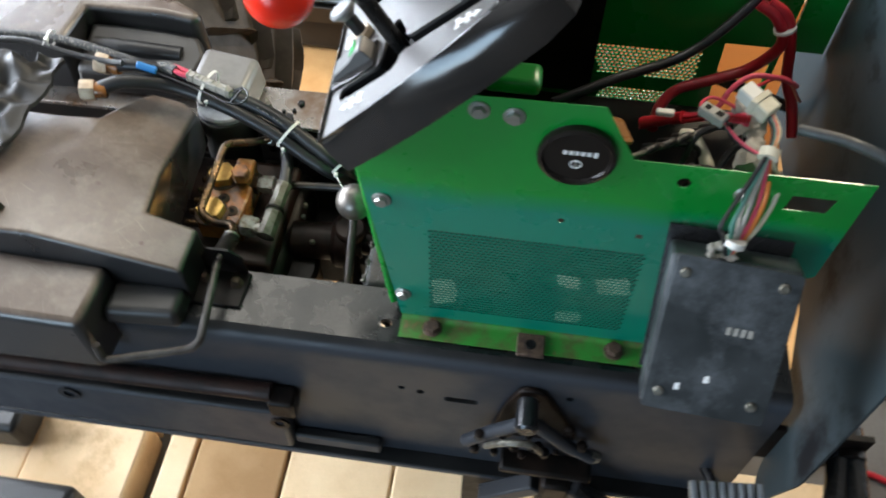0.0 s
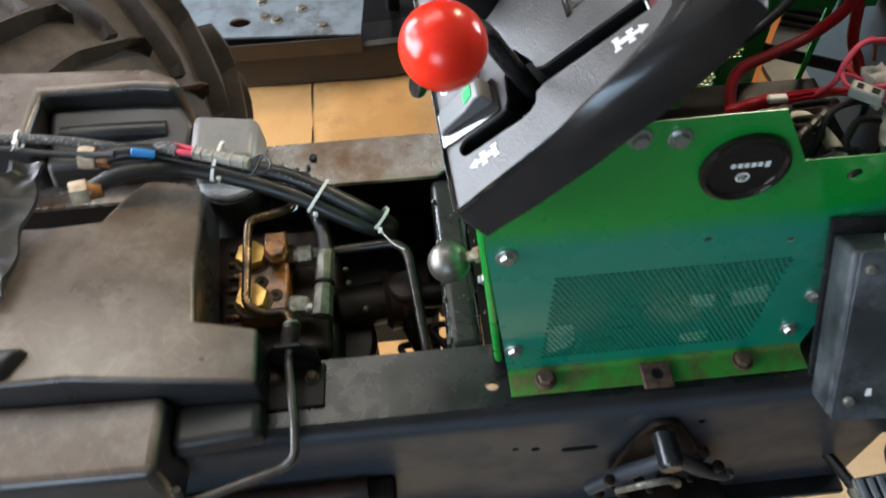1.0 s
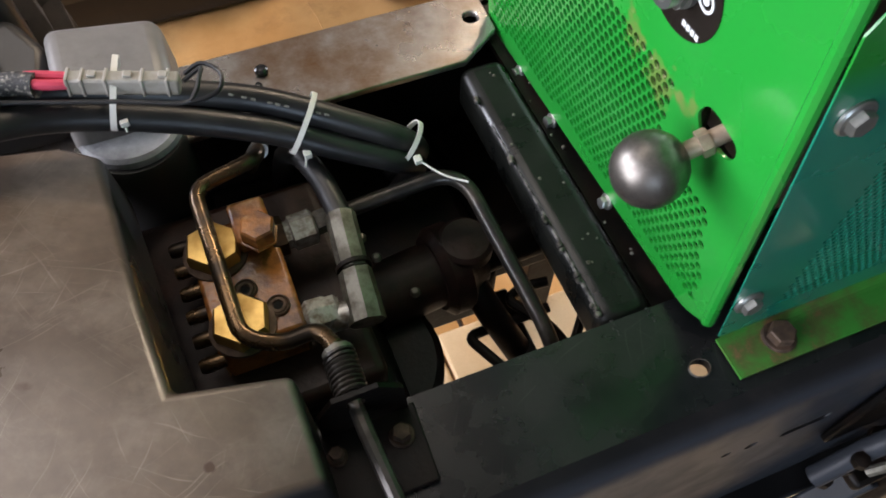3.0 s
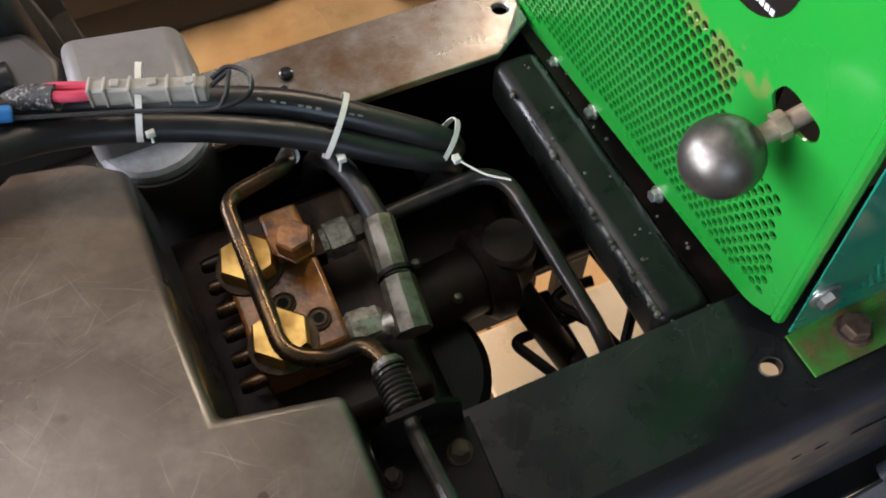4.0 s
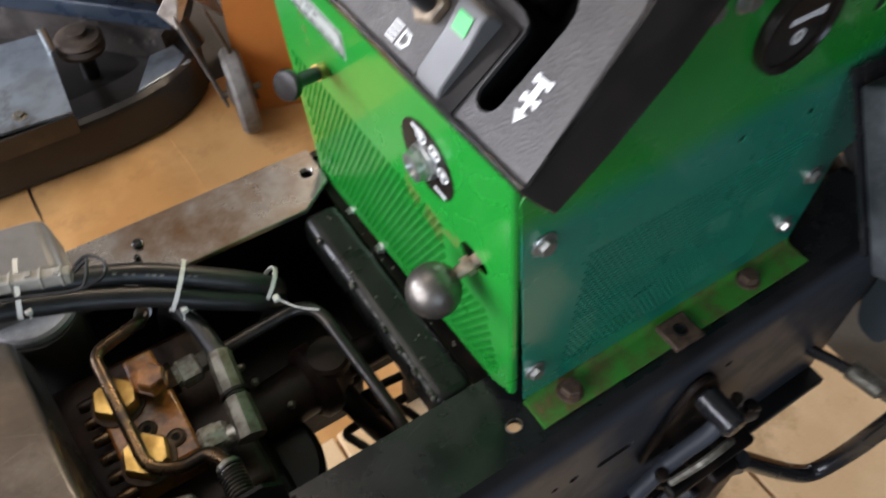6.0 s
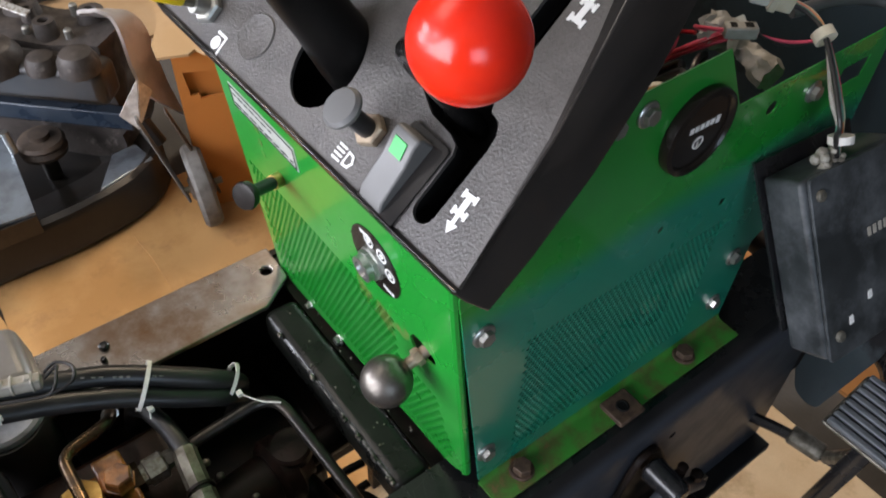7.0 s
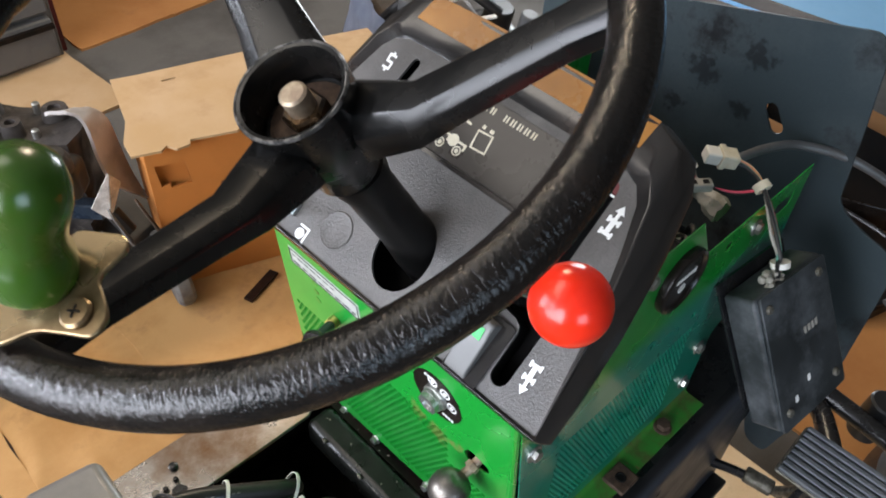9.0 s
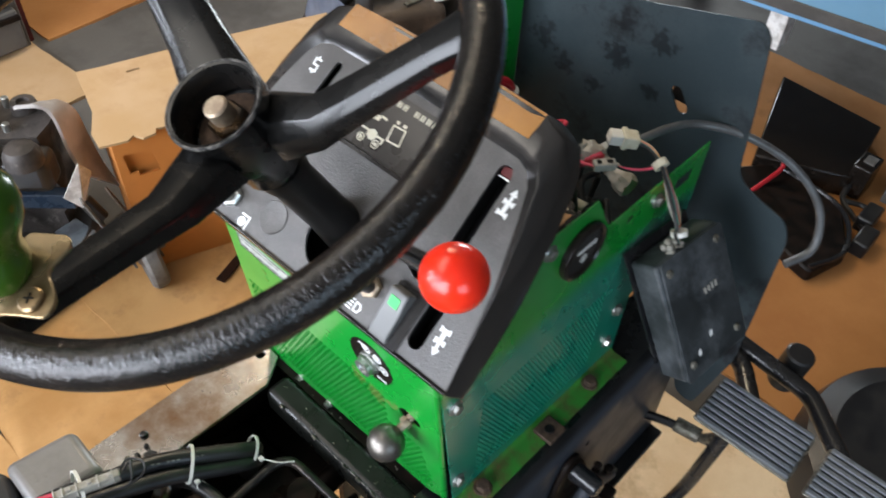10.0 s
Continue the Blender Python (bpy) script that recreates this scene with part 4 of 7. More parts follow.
dash = thing("dashboard", "dark grey textured plastic dashboard with slots and switches", "dashboard", DM @ Vector((0, 0, -0.03)))


def mirror(half):
    """Closes a half outline (u, offset from the middle) to both sides."""
    return [(u, -v) for u, v in half] + [(u, v * 0.965) for u, v in reversed(half)]


def dense(pts, k=3):
    out = []
    for a, b in zip(pts, pts[1:] + pts[:1]):
        out += [(a[0] + (b[0] - a[0]) * i / k, a[1] + (b[1] - a[1]) * i / k) for i in range(k)]
    return out


inner = mirror([(0.0045, 0.1790), (0.04, 0.1735), (0.095, 0.1650), (0.15, 0.1500), (0.180, 0.1400), (0.192, 0.1310), (0.197, 0.1180), (0.198, 0.07)])
crest = mirror([(0.0025, 0.1815), (0.04, 0.1768), (0.095, 0.1700), (0.15, 0.1575), (0.185, 0.1490), (0.203, 0.1380), (0.210, 0.1210), (0.2115, 0.07)])
outer = mirror([(-0.001, 0.1845), (0.04, 0.1845), (0.095, 0.1815), (0.16, 0.1730), (0.210, 0.1620), (0.234, 0.1480), (0.243, 0.1260), (0.245, 0.07)])
skirt = mirror([(0.006, 0.1730), (0.04, 0.1730), (0.095, 0.1700), (0.16, 0.1640), (0.206, 0.1560), (0.230, 0.1430), (0.238, 0.1230), (0.240, 0.07)])
sh = B()
loops = []
for pts, w in ((inner, 0.0), (crest, 0.0042), ([(u - 0.004 if u > 0.2 else u, v - math.copysign(0.0085, v)) for u, v in outer], -0.003), ([(u - 0.001 if u > 0.2 else u, v - math.copysign(0.003, v)) for u, v in outer], -0.014), (outer, -0.036)):
    pts = dense(pts, 2)
    loops.append([sh.verts.new(DM @ Vector((u, v, w))) for u, v in pts])
for a, b in zip(loops, loops[1:]):
    for k in range(len(a)):
        j = (k + 1) % len(a)
        sh.faces.new((a[k], a[j], b[j], b[k]))
part("edge_moulding", sh, "lip", dash, "smooth black rounded edge moulding", bevel=0.0013, seg=3)
# cardboard's orange reflection on the black top edge, put into its colour
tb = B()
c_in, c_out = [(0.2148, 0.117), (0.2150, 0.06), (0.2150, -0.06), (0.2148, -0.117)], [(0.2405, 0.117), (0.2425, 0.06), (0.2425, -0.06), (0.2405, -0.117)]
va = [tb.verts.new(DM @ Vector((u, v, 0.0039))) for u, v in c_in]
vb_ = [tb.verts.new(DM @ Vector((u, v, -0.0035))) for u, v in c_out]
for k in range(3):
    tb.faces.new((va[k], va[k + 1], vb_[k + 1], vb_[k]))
part("top_shelf", tb, "shelf", dash, "flat top edge with an orange reflection painted on")
# face plate with the lever slot, the column hole and the throttle slot (v is y - 0.155)
arc = lambda c, r, a0, a1, n=7: [(c[0] + r * math.cos(a0 + (a1 - a0) * k / n), c[1] + r * math.sin(a0 + (a1 - a0) * k / n)) for k in range(n + 1)]
lever_slot = arc((0.0235, -0.1300), 0.0082, math.pi * 0.5, math.pi * 1.5) + [(0.070, -0.1388), (0.079, -0.1375), (0.0855, -0.1330), (0.0875, -0.1250), (0.094, -0.1222)] + arc((0.1805, -0.1145), 0.0076, -math.pi * 0.5, math.pi * 0.5) + [(0.098, -0.1065), (0.0925, -0.1035), (0.0905, -0.0950), (0.0800, -0.0740), (0.0755, -0.0735), (0.0660, -0.0930), (0.0640, -0.1130), (0.0610, -0.1195), (0.0560, -0.1218)]
col_hole = ring_pts(0.0510, -0.001, 0.0330, 28, 0.0265)
thr_slot = stadium(0.150, 0.098, 0.182, 0.094, 0.0042)
fp = plate(B(), dense(inner, 2), [lever_slot, col_hole, thr_slot], DM, 0.003)
part("face_plate", fp, "dash", dash, "grained dark grey face plate", smooth=False)
# slot's inner shade put into near-black walls
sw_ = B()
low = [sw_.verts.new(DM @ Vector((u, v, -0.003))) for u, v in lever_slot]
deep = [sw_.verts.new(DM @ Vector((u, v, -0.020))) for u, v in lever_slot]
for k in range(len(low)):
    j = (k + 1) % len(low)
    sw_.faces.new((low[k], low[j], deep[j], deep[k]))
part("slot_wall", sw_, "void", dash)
part("slot_stop", box(B(), -0.004, 0.005, -0.0065, 0.0065, -0.003, 0.003, DM @ Matrix.Translation((0.1825, -0.1145, -0.0085))), "red_dull", dash, "dull red stop at the end of the slot", bevel=0.001)
part("slot_stop_edge", box(B(), -0.0016, -0.0002, -0.0065, 0.0065, -0.001, 0.001, DM @ Matrix.Translation((0.1780, -0.1145, -0.0060))), "white_worn", dash)
# black sheet added under the face so its openings stay dark
part("slot_blackout", slab(B(), dense(mirror([(0.012, 0.165), (0.19, 0.135), (0.225, 0.12)]), 1), DM @ Matrix.Translation((0, 0, -0.034)), 0.002), "void", dash)
# indicator window with lamp symbols
win = part("indicator_window", slab(B(), rounded([(0.131, -0.078), (0.190, -0.072), (0.190, 0.034), (0.131, 0.058)], 0.003), DM @ Matrix.Translation((0, 0, 0.0008)), 0.0007), "window", dash, "glossy dark indicator window with pale lamp symbols")
IW = DM @ Matrix.Translation((0, 0, 0.0013))
ico = B()
plate(ico, [(0.150, -0.012), (0.166, -0.010), (0.165, 0.006), (0.149, 0.004)], [[(0.1515, -0.0105), (0.1645, -0.0085), (0.1635, 0.0045), (0.1505, 0.0025)]], IW, 0.0004)
slab(ico, [(0.167, -0.008), (0.170, -0.008), (0.170, -0.004), (0.167, -0.004)], IW, 0.0004)
slab(ico, [(0.167, 0.001), (0.170, 0.001), (0.170, 0.004), (0.167, 0.004)], IW, 0.0004)
part("battery_symbol", ico, "white_old", win)
ico = B()
slab(ico, ring_pts(0.147, 0.020, 0.0052, 14), IW, 0.0004)
for a, b in ((0.140, 0.030), (0.141, 0.012)):
    plate(ico, ring_pts(a, b, 0.0042, 14), [ring_pts(a, b, 0.0031, 14)], IW, 0.0004)
    slab(ico, ring_pts(a, b, 0.0019, 10), IW, 0.0004)
slab(ico, [(0.144, 0.024), (0.150, 0.024), (0.150, 0.035), (0.148, 0.035), (0.148, 0.026), (0.144, 0.026)], IW, 0.0004)
slab(ico, [(0.143, 0.006), (0.149, 0.006), (0.149, 0.015), (0.147, 0.015), (0.147, 0.008), (0.143, 0.008)], IW, 0.0004)
part("tractor_symbol", ico, "white_old", win)
ico = B()
slab(ico, [(0.160, 0.022), (0.165, 0.021), (0.166, 0.036), (0.163, 0.036), (0.163, 0.030), (0.160, 0.030)], IW, 0.0004)
slab(ico, [(0.164, 0.014), (0.166, 0.014), (0.1665, 0.021), (0.1645, 0.021)], IW, 0.0004)
slab(ico, [(0.167, 0.026), (0.172, 0.026), (0.172, 0.030), (0.167, 0.030)], IW, 0.0004)
part("oil_symbol", ico, "white_old", win)
name_bars = B()
for k in range(10):
    if k != 4:
        v = 0.028 - 0.0072 * k
        slab(name_bars, [(0.1800, v), (0.1856, v), (0.1856, v - 0.0016), (0.1800, v - 0.0016)], IW, 0.0004)
        slab(name_bars, [(0.1800, v - 0.0030), (0.1856, v - 0.0030), (0.1856, v - 0.0044), (0.1800, v - 0.0044)], IW, 0.0004)
part("maker_mark", name_bars, "white_old", win, "row of small pale bars")
part("window_rib", slab(B(), [(0.126, -0.082), (0.1295, -0.080), (0.1295, 0.060), (0.126, 0.062)], DM @ Matrix.Translation((0, 0, 0.0020)), 0.0018), "lip", dash)


def arrow(u, v, turn, flip):
    """A drive arrow with a little two-axle vehicle drawn in bars."""
    m = DM @ Matrix.Translation((u, v, 0.0006)) @ Matrix.Rotation(turn, 4, "Z")
    s = -1 if flip else 1
    bm = B()
    half = [(0.0135, 0.0), (0.0070, 0.0042), (0.0070, 0.0014), (0.0020, 0.0014), (0.0020, 0.0036), (0.0031, 0.0036), (0.0031, 0.0056), (-0.0021, 0.0056), (-0.0021, 0.0036), (-0.0010, 0.0036), (-0.0010, 0.0021),
            (-0.0085, 0.0021), (-0.0085, 0.0036), (-0.0074, 0.0036), (-0.0074, 0.0056), (-0.0126, 0.0056), (-0.0126, 0.0036), (-0.0115, 0.0036)]
    ring = [(s * a, b) for a, b in half] + [(s * a, -b) for a, b in reversed(half[1:])]
    slab(bm, list(reversed(ring)) if flip else ring, m, 0.0004)
    return part("drive_arrow", bm, "white", dash, "white drive arrow symbol")


arrow(0.0352, -0.1497, 0.06, True)
arrow(0.1615, -0.1330, -0.04, False)
# head-lamp symbol
hl = B()
HM = DM @ Matrix.Translation((0.014, -0.0543, 0.0006))
plate(hl, [(-0.005, -0.006)] + [(0.007 * math.sin(a) * 0.9 - 0.005 + 0.005, -0.006 - 0.008 * math.sin(a)) for a in (0.0,)] + [(0.005, -0.006), (0.0045, -0.012), (0.0, -0.0145), (-0.0045, -0.012)], [[(-0.0033, -0.0075), (0.0033, -0.0075), (0.003, -0.0108), (0.0, -0.0125), (-0.003, -0.0108)]], HM, 0.0004)
for k in range(4):
    slab(hl, [(-0.005 + 0.003 * k, -0.004), (-0.0035 + 0.003 * k, -0.004), (-0.0035 + 0.003 * k, 0.004), (-0.005 + 0.003 * k, 0.004)], HM, 0.0004)
part("headlamp_symbol", hl, "white", dash)
pt_ = B()
PM_ = DM @ Matrix.Translation((0.0105, 0.096, 0.0006))
slab(pt_, ring_pts(0, 0, 0.0048, 14), PM_, 0.0004)
for q in ([(-0.007, -0.008), (0.006, -0.008), (0.006, -0.006), (-0.007, -0.006)], [(0.006, -0.008), (0.008, -0.008), (0.008, 0.004), (0.006, 0.004)], [(-0.009, -0.008), (-0.007, -0.008), (-0.007, -0.002), (-0.009, -0.002)]):
    slab(pt_, q, PM_, 0.0004)
part("blade_symbol", pt_, "white", dash)
hr = B()
HR = DM @ Matrix.Translation((0.172, 0.118, 0.0006))
for u0, u1, v0, v1 in ((0.0050, 0.0072, -0.0042, 0.0040), (-0.0008, 0.0012, -0.0038, 0.0038), (-0.0068, -0.0046, -0.0040, 0.0042), (0.0012, 0.0050, 0.0020, 0.0040), (-0.0046, -0.0008, -0.0040, -0.0020), (0.0072, 0.0092, -0.0012, 0.0008), (-0.0088, -0.0068, -0.0008, 0.0012)):
    slab(hr, [(u0, v0), (u1, v0), (u1, v1), (u0, v1)], HR, 0.0004)
part("throttle_symbol", hr, "white", dash)
# round thumb recess
part("thumb_recess", lathe(B(), [(0.0165, 0.0002), (0.0158, 0.0010), (0.0145, 0.0007), (0, 0.0004)], DM @ Matrix.Translation((0.032, 0.066, 0)), 28), "dash", dash)
# rocker switch
rs = thing("rocker_switch", "grey rocker switch with a green square mark", "switch", DM @ Vector((0.03, -0.095, 0.0)))
RS = DM @ Matrix.Translation((0.030, -0.0985, 0.0006)) @ Matrix.Rotation(-0.03, 4, "Z")
k_ = B()
for (u0, u1, w0, w1) in ((-0.0255, 0.0235, 0.004, 0.015),):
    prof_r = [(-0.0255, 0.0), (-0.0255, 0.003), (-0.020, 0.0065), (0.004, 0.0105), (0.016, 0.0150), (0.0215, 0.0150), (0.0235, 0.011), (0.0235, 0.0)]
    a = [k_.verts.new(RS @ Vector((u, -0.0105, w))) for u, w in prof_r]
    b = [k_.verts.new(RS @ Vector((u, 0.0105, w))) for u, w in prof_r]
    for q in range(len(a)):
        j = (q + 1) % len(a)
        k_.faces.new((a[q], b[q], b[j], a[j]))
    k_.faces.new(a)
    k_.faces.new(list(reversed(b)))
part("rocker", k_, "grey_plastic", rs, bevel=0.0022, seg=3)
part("mark", slab(B(), [(-0.005, -0.0055), (0.0055, -0.0055), (0.0055, 0.0055), (-0.005, 0.0055)], RS @ Matrix.Translation((0.0105, 0.0, 0.0138)) @ Matrix.Rotation(-0.36, 4, "Y"), 0.0006), "green_mark", rs, "bright green square")
part("bezel", slab(B(), rounded([(-0.028, -0.0215), (0.028, -0.0215), (0.028, 0.0125), (-0.028, 0.0125)], 0.004), RS @ Matrix.Translation((0, 0, 0.0016)), 0.0014), "lip", rs)
# head-lamp pull knob
hk = thing("lamp_pull_knob", "black mushroom pull knob on a brass nut", "knob", DM @ Vector((0.036, -0.066, 0.0)))
HK = DM @ Matrix.Translation((0.0365, -0.066, 0.0006))
part("nut", lathe(B(), [(0.0105, 0), (0.0105, 0.0055), (0.0095, 0.0065), (0.0062, 0.0066)], HK, 6), "nut_tan", hk)
tipk = Vector((-0.0565, 0.0855, 0.3585))
rootk = HK @ Vector((0, 0, 0.006))
part("stem", cyl(B(), rootk, rootk.lerp(tipk, 0.95), 0.0062, 14), "rubber", hk)
part("cap", lathe(B(), [(0.006, -0.007), (0.0110, -0.002), (0.0128, 0.0), (0.0128, 0.002), (0.0108, 0.0042), (0, 0.0052)], along(tipk, tipk + (tipk - rootk)), 28), "grey_plastic", hk)
# yellow toggle
tg = thing("toggle_switch", "toggle switch with a yellow sleeve and a chrome nut", "switch", (-0.052, 0.247, 0.345))
TM = DM @ Matrix.Translation((0.0250, 0.120, 0.0006))
part("nut", lathe(B(), [(0.0115, 0), (0.0115, 0.004), (0.0100, 0.0055), (0.0070, 0.006)], TM, 6), "zinc", tg)
t0 = TM @ Vector((0, 0, 0.004))
t1 = Vector((-0.0880, 0.2615, 0.3585))
part("collar", cyl(B(), t0, t0.lerp(t1, 0.3), 0.0066, 14), "zinc", tg)
part("lever", cyl(B(), t0.lerp(t1, 0.3), t0.lerp(t1, 0.55), 0.0032, 10), "zinc_dull", tg)
part("sleeve", lathe(B(), [(0.0036, 0), (0.0044, 0.002), (0.0058, 0.019), (0.0054, 0.022), (0, 0.023)], along(t0.lerp(t1, 0.52), t1), 16), "yellow", tg)

# ---- red ball lever ----
rl = thing("drive_lever", "black drive lever with a large glossy red ball knob", "lever", DM @ Vector((0.07, -0.112, -0.03)))
redc = Vector((-0.066, -0.031, 0.463))
root, elbow = DM @ Vector((0.0755, -0.1050, -0.028)), Vector((-0.0344, 0.0574, 0.4026))
part("ball", ball(B(), redc, 0.0245, 40), "red", rl, "glossy red ball knob")
aim = (elbow - redc).normalized()
part("lever_bar", tube(B(), round_corners([redc + aim * 0.022, elbow, root], 0.014, 5), 0.0072, 14, smooth=False), "spoke", rl)
part("collar", cyl(B(), redc + aim * 0.021, redc + aim * 0.034, 0.0098, 18, chamfer=0.001), "spoke", rl)

# ---- steering ----
def wrinkle(m, centre, axis_rot, across, along_):
    """Relief that runs across the rim of a wheel lying in the turned plane."""
    nt = m.node_tree
    n, link = nt.nodes, nt.links.new
    g = n.new("ShaderNodeNewGeometry")
    mp = n.new("ShaderNodeMapping")
    mp.vector_type = "TEXTURE"
    mp.inputs["Location"].default_value = centre
    mp.inputs["Rotation"].default_value = axis_rot
    link(g.outputs["Position"], mp.inputs["Vector"])
    sp_ = n.new("ShaderNodeSeparateXYZ")
    link(mp.outputs["Vector"], sp_.inputs[0])
    at = n.new("ShaderNodeMath")
    at.operation = "ARCTAN2"
    link(sp_.outputs["Y"], at.inputs[0])
    link(sp_.outputs["X"], at.inputs[1])
    sc = n.new("ShaderNodeMath")
    sc.operation = "MULTIPLY"
    sc.inputs[1].default_value = across
    link(at.outputs[0], sc.inputs[0])
    ln = n.new("ShaderNodeVectorMath")
    ln.operation = "LENGTH"
    flat = n.new("ShaderNodeCombineXYZ")
    link(sp_.outputs["X"], flat.inputs["X"])
    link(sp_.outputs["Y"], flat.inputs["Y"])
    link(flat.outputs[0], ln.inputs[0])
    cv = n.new("ShaderNodeCombineXYZ")
    link(sc.outputs[0], cv.inputs["X"])
    for src, key in ((ln.outputs["Value"], "Y"), (sp_.outputs["Z"], "Z")):
        k = n.new("ShaderNodeMath")
        k.operation = "MULTIPLY"
        k.inputs[1].default_value = along_
        link(src, k.inputs[0])
        link(k.outputs[0], cv.inputs[key])
    tx = n.new("ShaderNodeTexNoise")
    tx.inputs["Scale"].default_value, tx.inputs["Detail"].default_value, tx.inputs["Distortion"].default_value = 1.0, 4.0, 0.6
    link(cv.outputs[0], tx.inputs["Vector"])
    old = next(x for x in n if x.type == "BUMP")
    bp = n.new("ShaderNodeBump")
    bp.inputs["Strength"].default_value, bp.inputs["Distance"].default_value = 0.65, 0.0015
    link(tx.outputs["Fac"], bp.inputs["Height"])
    link(old.outputs["Normal"], bp.inputs["Normal"])
    link(bp.outputs["Normal"], n["Principled BSDF"].inputs["Normal"])


TILT_W = radians(27)
HUB = Vector((-0.112, 0.153, 0.524))
AX = Vector((-math.sin(TILT_W), 0, math.cos(TILT_W)))
wheel_t = thing("steering_wheel", "black steering wheel with a wrinkled vinyl rim and open hub", "steering wheel", HUB)
RC = Vector((-0.1405, 0.1447, 0.5748))
RIM_R, RIM_T = 0.1942, 0.0136
AXR = Vector((-math.sin(radians(20.6)), 0, math.cos(radians(20.6))))
WM = along(RC, RC + AXR)
rim = B()
nr, ns = 96, 16
grid = []
for i in range(nr):
    a = 2 * math.pi * i / nr
    ring = []
    for k in range(ns):
        b = 2 * math.pi * k / ns
        scallop = 1.0 + (0.06 * math.sin(a * 60) if math.sin(b) < -0.5 else 0)
        r = RIM_T * scallop
        ring.append(rim.verts.new(WM @ Vector(((RIM_R + r * math.cos(b)) * math.cos(a), (RIM_R + r * math.cos(b)) * math.sin(a), r * math.sin(b) * 1.05))))
    grid.append(ring)
for i in range(nr):
    for k in range(ns):
        j, l = (i + 1) % nr, (k + 1) % ns
        rim.faces.new((grid[i][k], grid[j][k], grid[j][l], grid[i][l]))
wrinkle(M["wheel"], RC, WM.to_euler(), 90.0, 190.0)
part("rim", rim, "wheel", wheel_t, "thick wrinkled black vinyl rim")
HM_ = along(HUB, HUB + AX)
part("hub", lathe(B(), [(0.024, -0.075), (0.0245, -0.055), (0.034, -0.040), (0.036, -0.012), (0.0365, 0.008), (0.0350, 0.0102), (0.0325, 0.0095), (0.0305, 0.004), (0.0295, -0.020), (0.012, -0.022), (0, -0.022)], HM_, 44), "spoke", wheel_t, "open cup-shaped hub")
part("worn_edge", lathe(B(), [(0.0346, 0.0100), (0.0349, 0.0107), (0.0358, 0.0108), (0.0366, 0.0098), (0.0368, 0.0086), (0.0362, 0.0084)], HM_, 60, cap=False), "worn_edge", wheel_t, "pale chipped edge of the hub")
part("hub_washer", lathe(B(), [(0.0285, -0.0215), (0.0270, -0.0185), (0.013, -0.0165), (0.013, -0.0215)], HM_, 28), "bolt_rust", wheel_t)
part("hub_nut", lathe(B(), [(0.0150, -0.0185), (0.0150, -0.009), (0.013, -0.007), (0.0095, -0.007)], HM_, 6), "bronze", wheel_t)
part("shaft_end", lathe(B(), [(0.0092, -0.008), (0.0092, 0.006), (0.0075, 0.0075), (0, 0.0078)], HM_, 20), "nut_tan", wheel_t, "worn brownish steel shaft end")
rim_pt = lambda deg, r=RIM_R: WM @ Vector((r * math.cos(radians(deg)), r * math.sin(radians(deg)), 0.0))


def spoke(deg, mid_deg, lift, wide=1.0):
    """A pressed spoke that rises from the hub to the rim."""
    end = rim_pt(deg, RIM_R - 0.006)
    flat_d = (end - RC).normalized()
    start = HUB + flat_d * 0.030 + AX * -0.016
    mid = HUB + (rim_pt(mid_deg) - RC).normalized() * 0.078 + AX * lift
    side = AX.cross(flat_d)
    bm = B()
    rings = []
    for p, wdt, th in ((start, 0.023, 0.022), (mid, 0.0175, 0.016), (mid.lerp(end, 0.25), 0.016, 0.014), (mid.lerp(end, 0.75), 0.014, 0.012), (end, 0.017, 0.011)):
        rings.append([bm.verts.new(p + side * (s * wdt * wide) + AX * (t * th)) for s, t in ((-1, -1.1), (-1, -0.05), (-0.93, 0.08), (-0.56, 0.50), (-0.48, 0.53), (0.48, 0.53), (0.56, 0.50), (0.93, 0.08), (1, -0.05), (1, -1.1), (0.85, -0.9), (-0.85, -0.9))])
    for a, b in zip(rings, rings[1:]):
        for k in range(12):
            bm.faces.new((a[k], a[(k + 1) % 12], b[(k + 1) % 12], b[k]))
    bm.faces.new(rings[0])
    bm.faces.new(list(reversed(rings[-1])))
    return part("spoke", bm, "spoke", wheel_t, bevel=0.002)


for deg, mid_deg, lift, wide in ((43, 27, 0.008, 1.0), (155, 155, 0.0, 1.3), (285, 292, 0.0, 1.0)):
    spoke(deg, mid_deg, lift, wide)
col_t = thing("steering_column", "black steering column tube rising from the dashboard", "steering column", HUB - AX * 0.20)
foot_c = HUB - AX * 0.226 + Vector((0.008, -0.007, 0.0))
part("tube", lathe(B(), [(0.0222, 0.0), (0.0218, 0.030), (0.0195, 0.060), (0.0190, 0.128), (0.0215, 0.140), (0.0215, 0.1505)], along(foot_c, HUB), 32), "column", col_t)
# spinner knob clamped on the rim
s0, s1 = Vector((-0.2921, 0.0936, 0.5397)), Vector((-0.2808, 0.0880, 0.6075))
spn = thing("spinner_knob", "green plastic spinner knob on a brass-coloured rim clamp", "spinner knob", s0)
KS = 0.88
part("knob", lathe(B(), [(r * KS, h * KS) for r, h in ((0.016, 0.0), (0.0195, 0.003), (0.0210, 0.011), (0.0200, 0.022), (0.0168, 0.031), (0.0185, 0.040), (0.0210, 0.051), (0.0210, 0.061), (0.018, 0.072), (0.011, 0.078), (0, 0.080))], along(s0, s1), 40), "spin_green", spn, "waisted glossy green knob")
ck = basis((-0.2867, 0.0651, 0.5412), (0.936, 0, 0.352), (0, 1, 0))
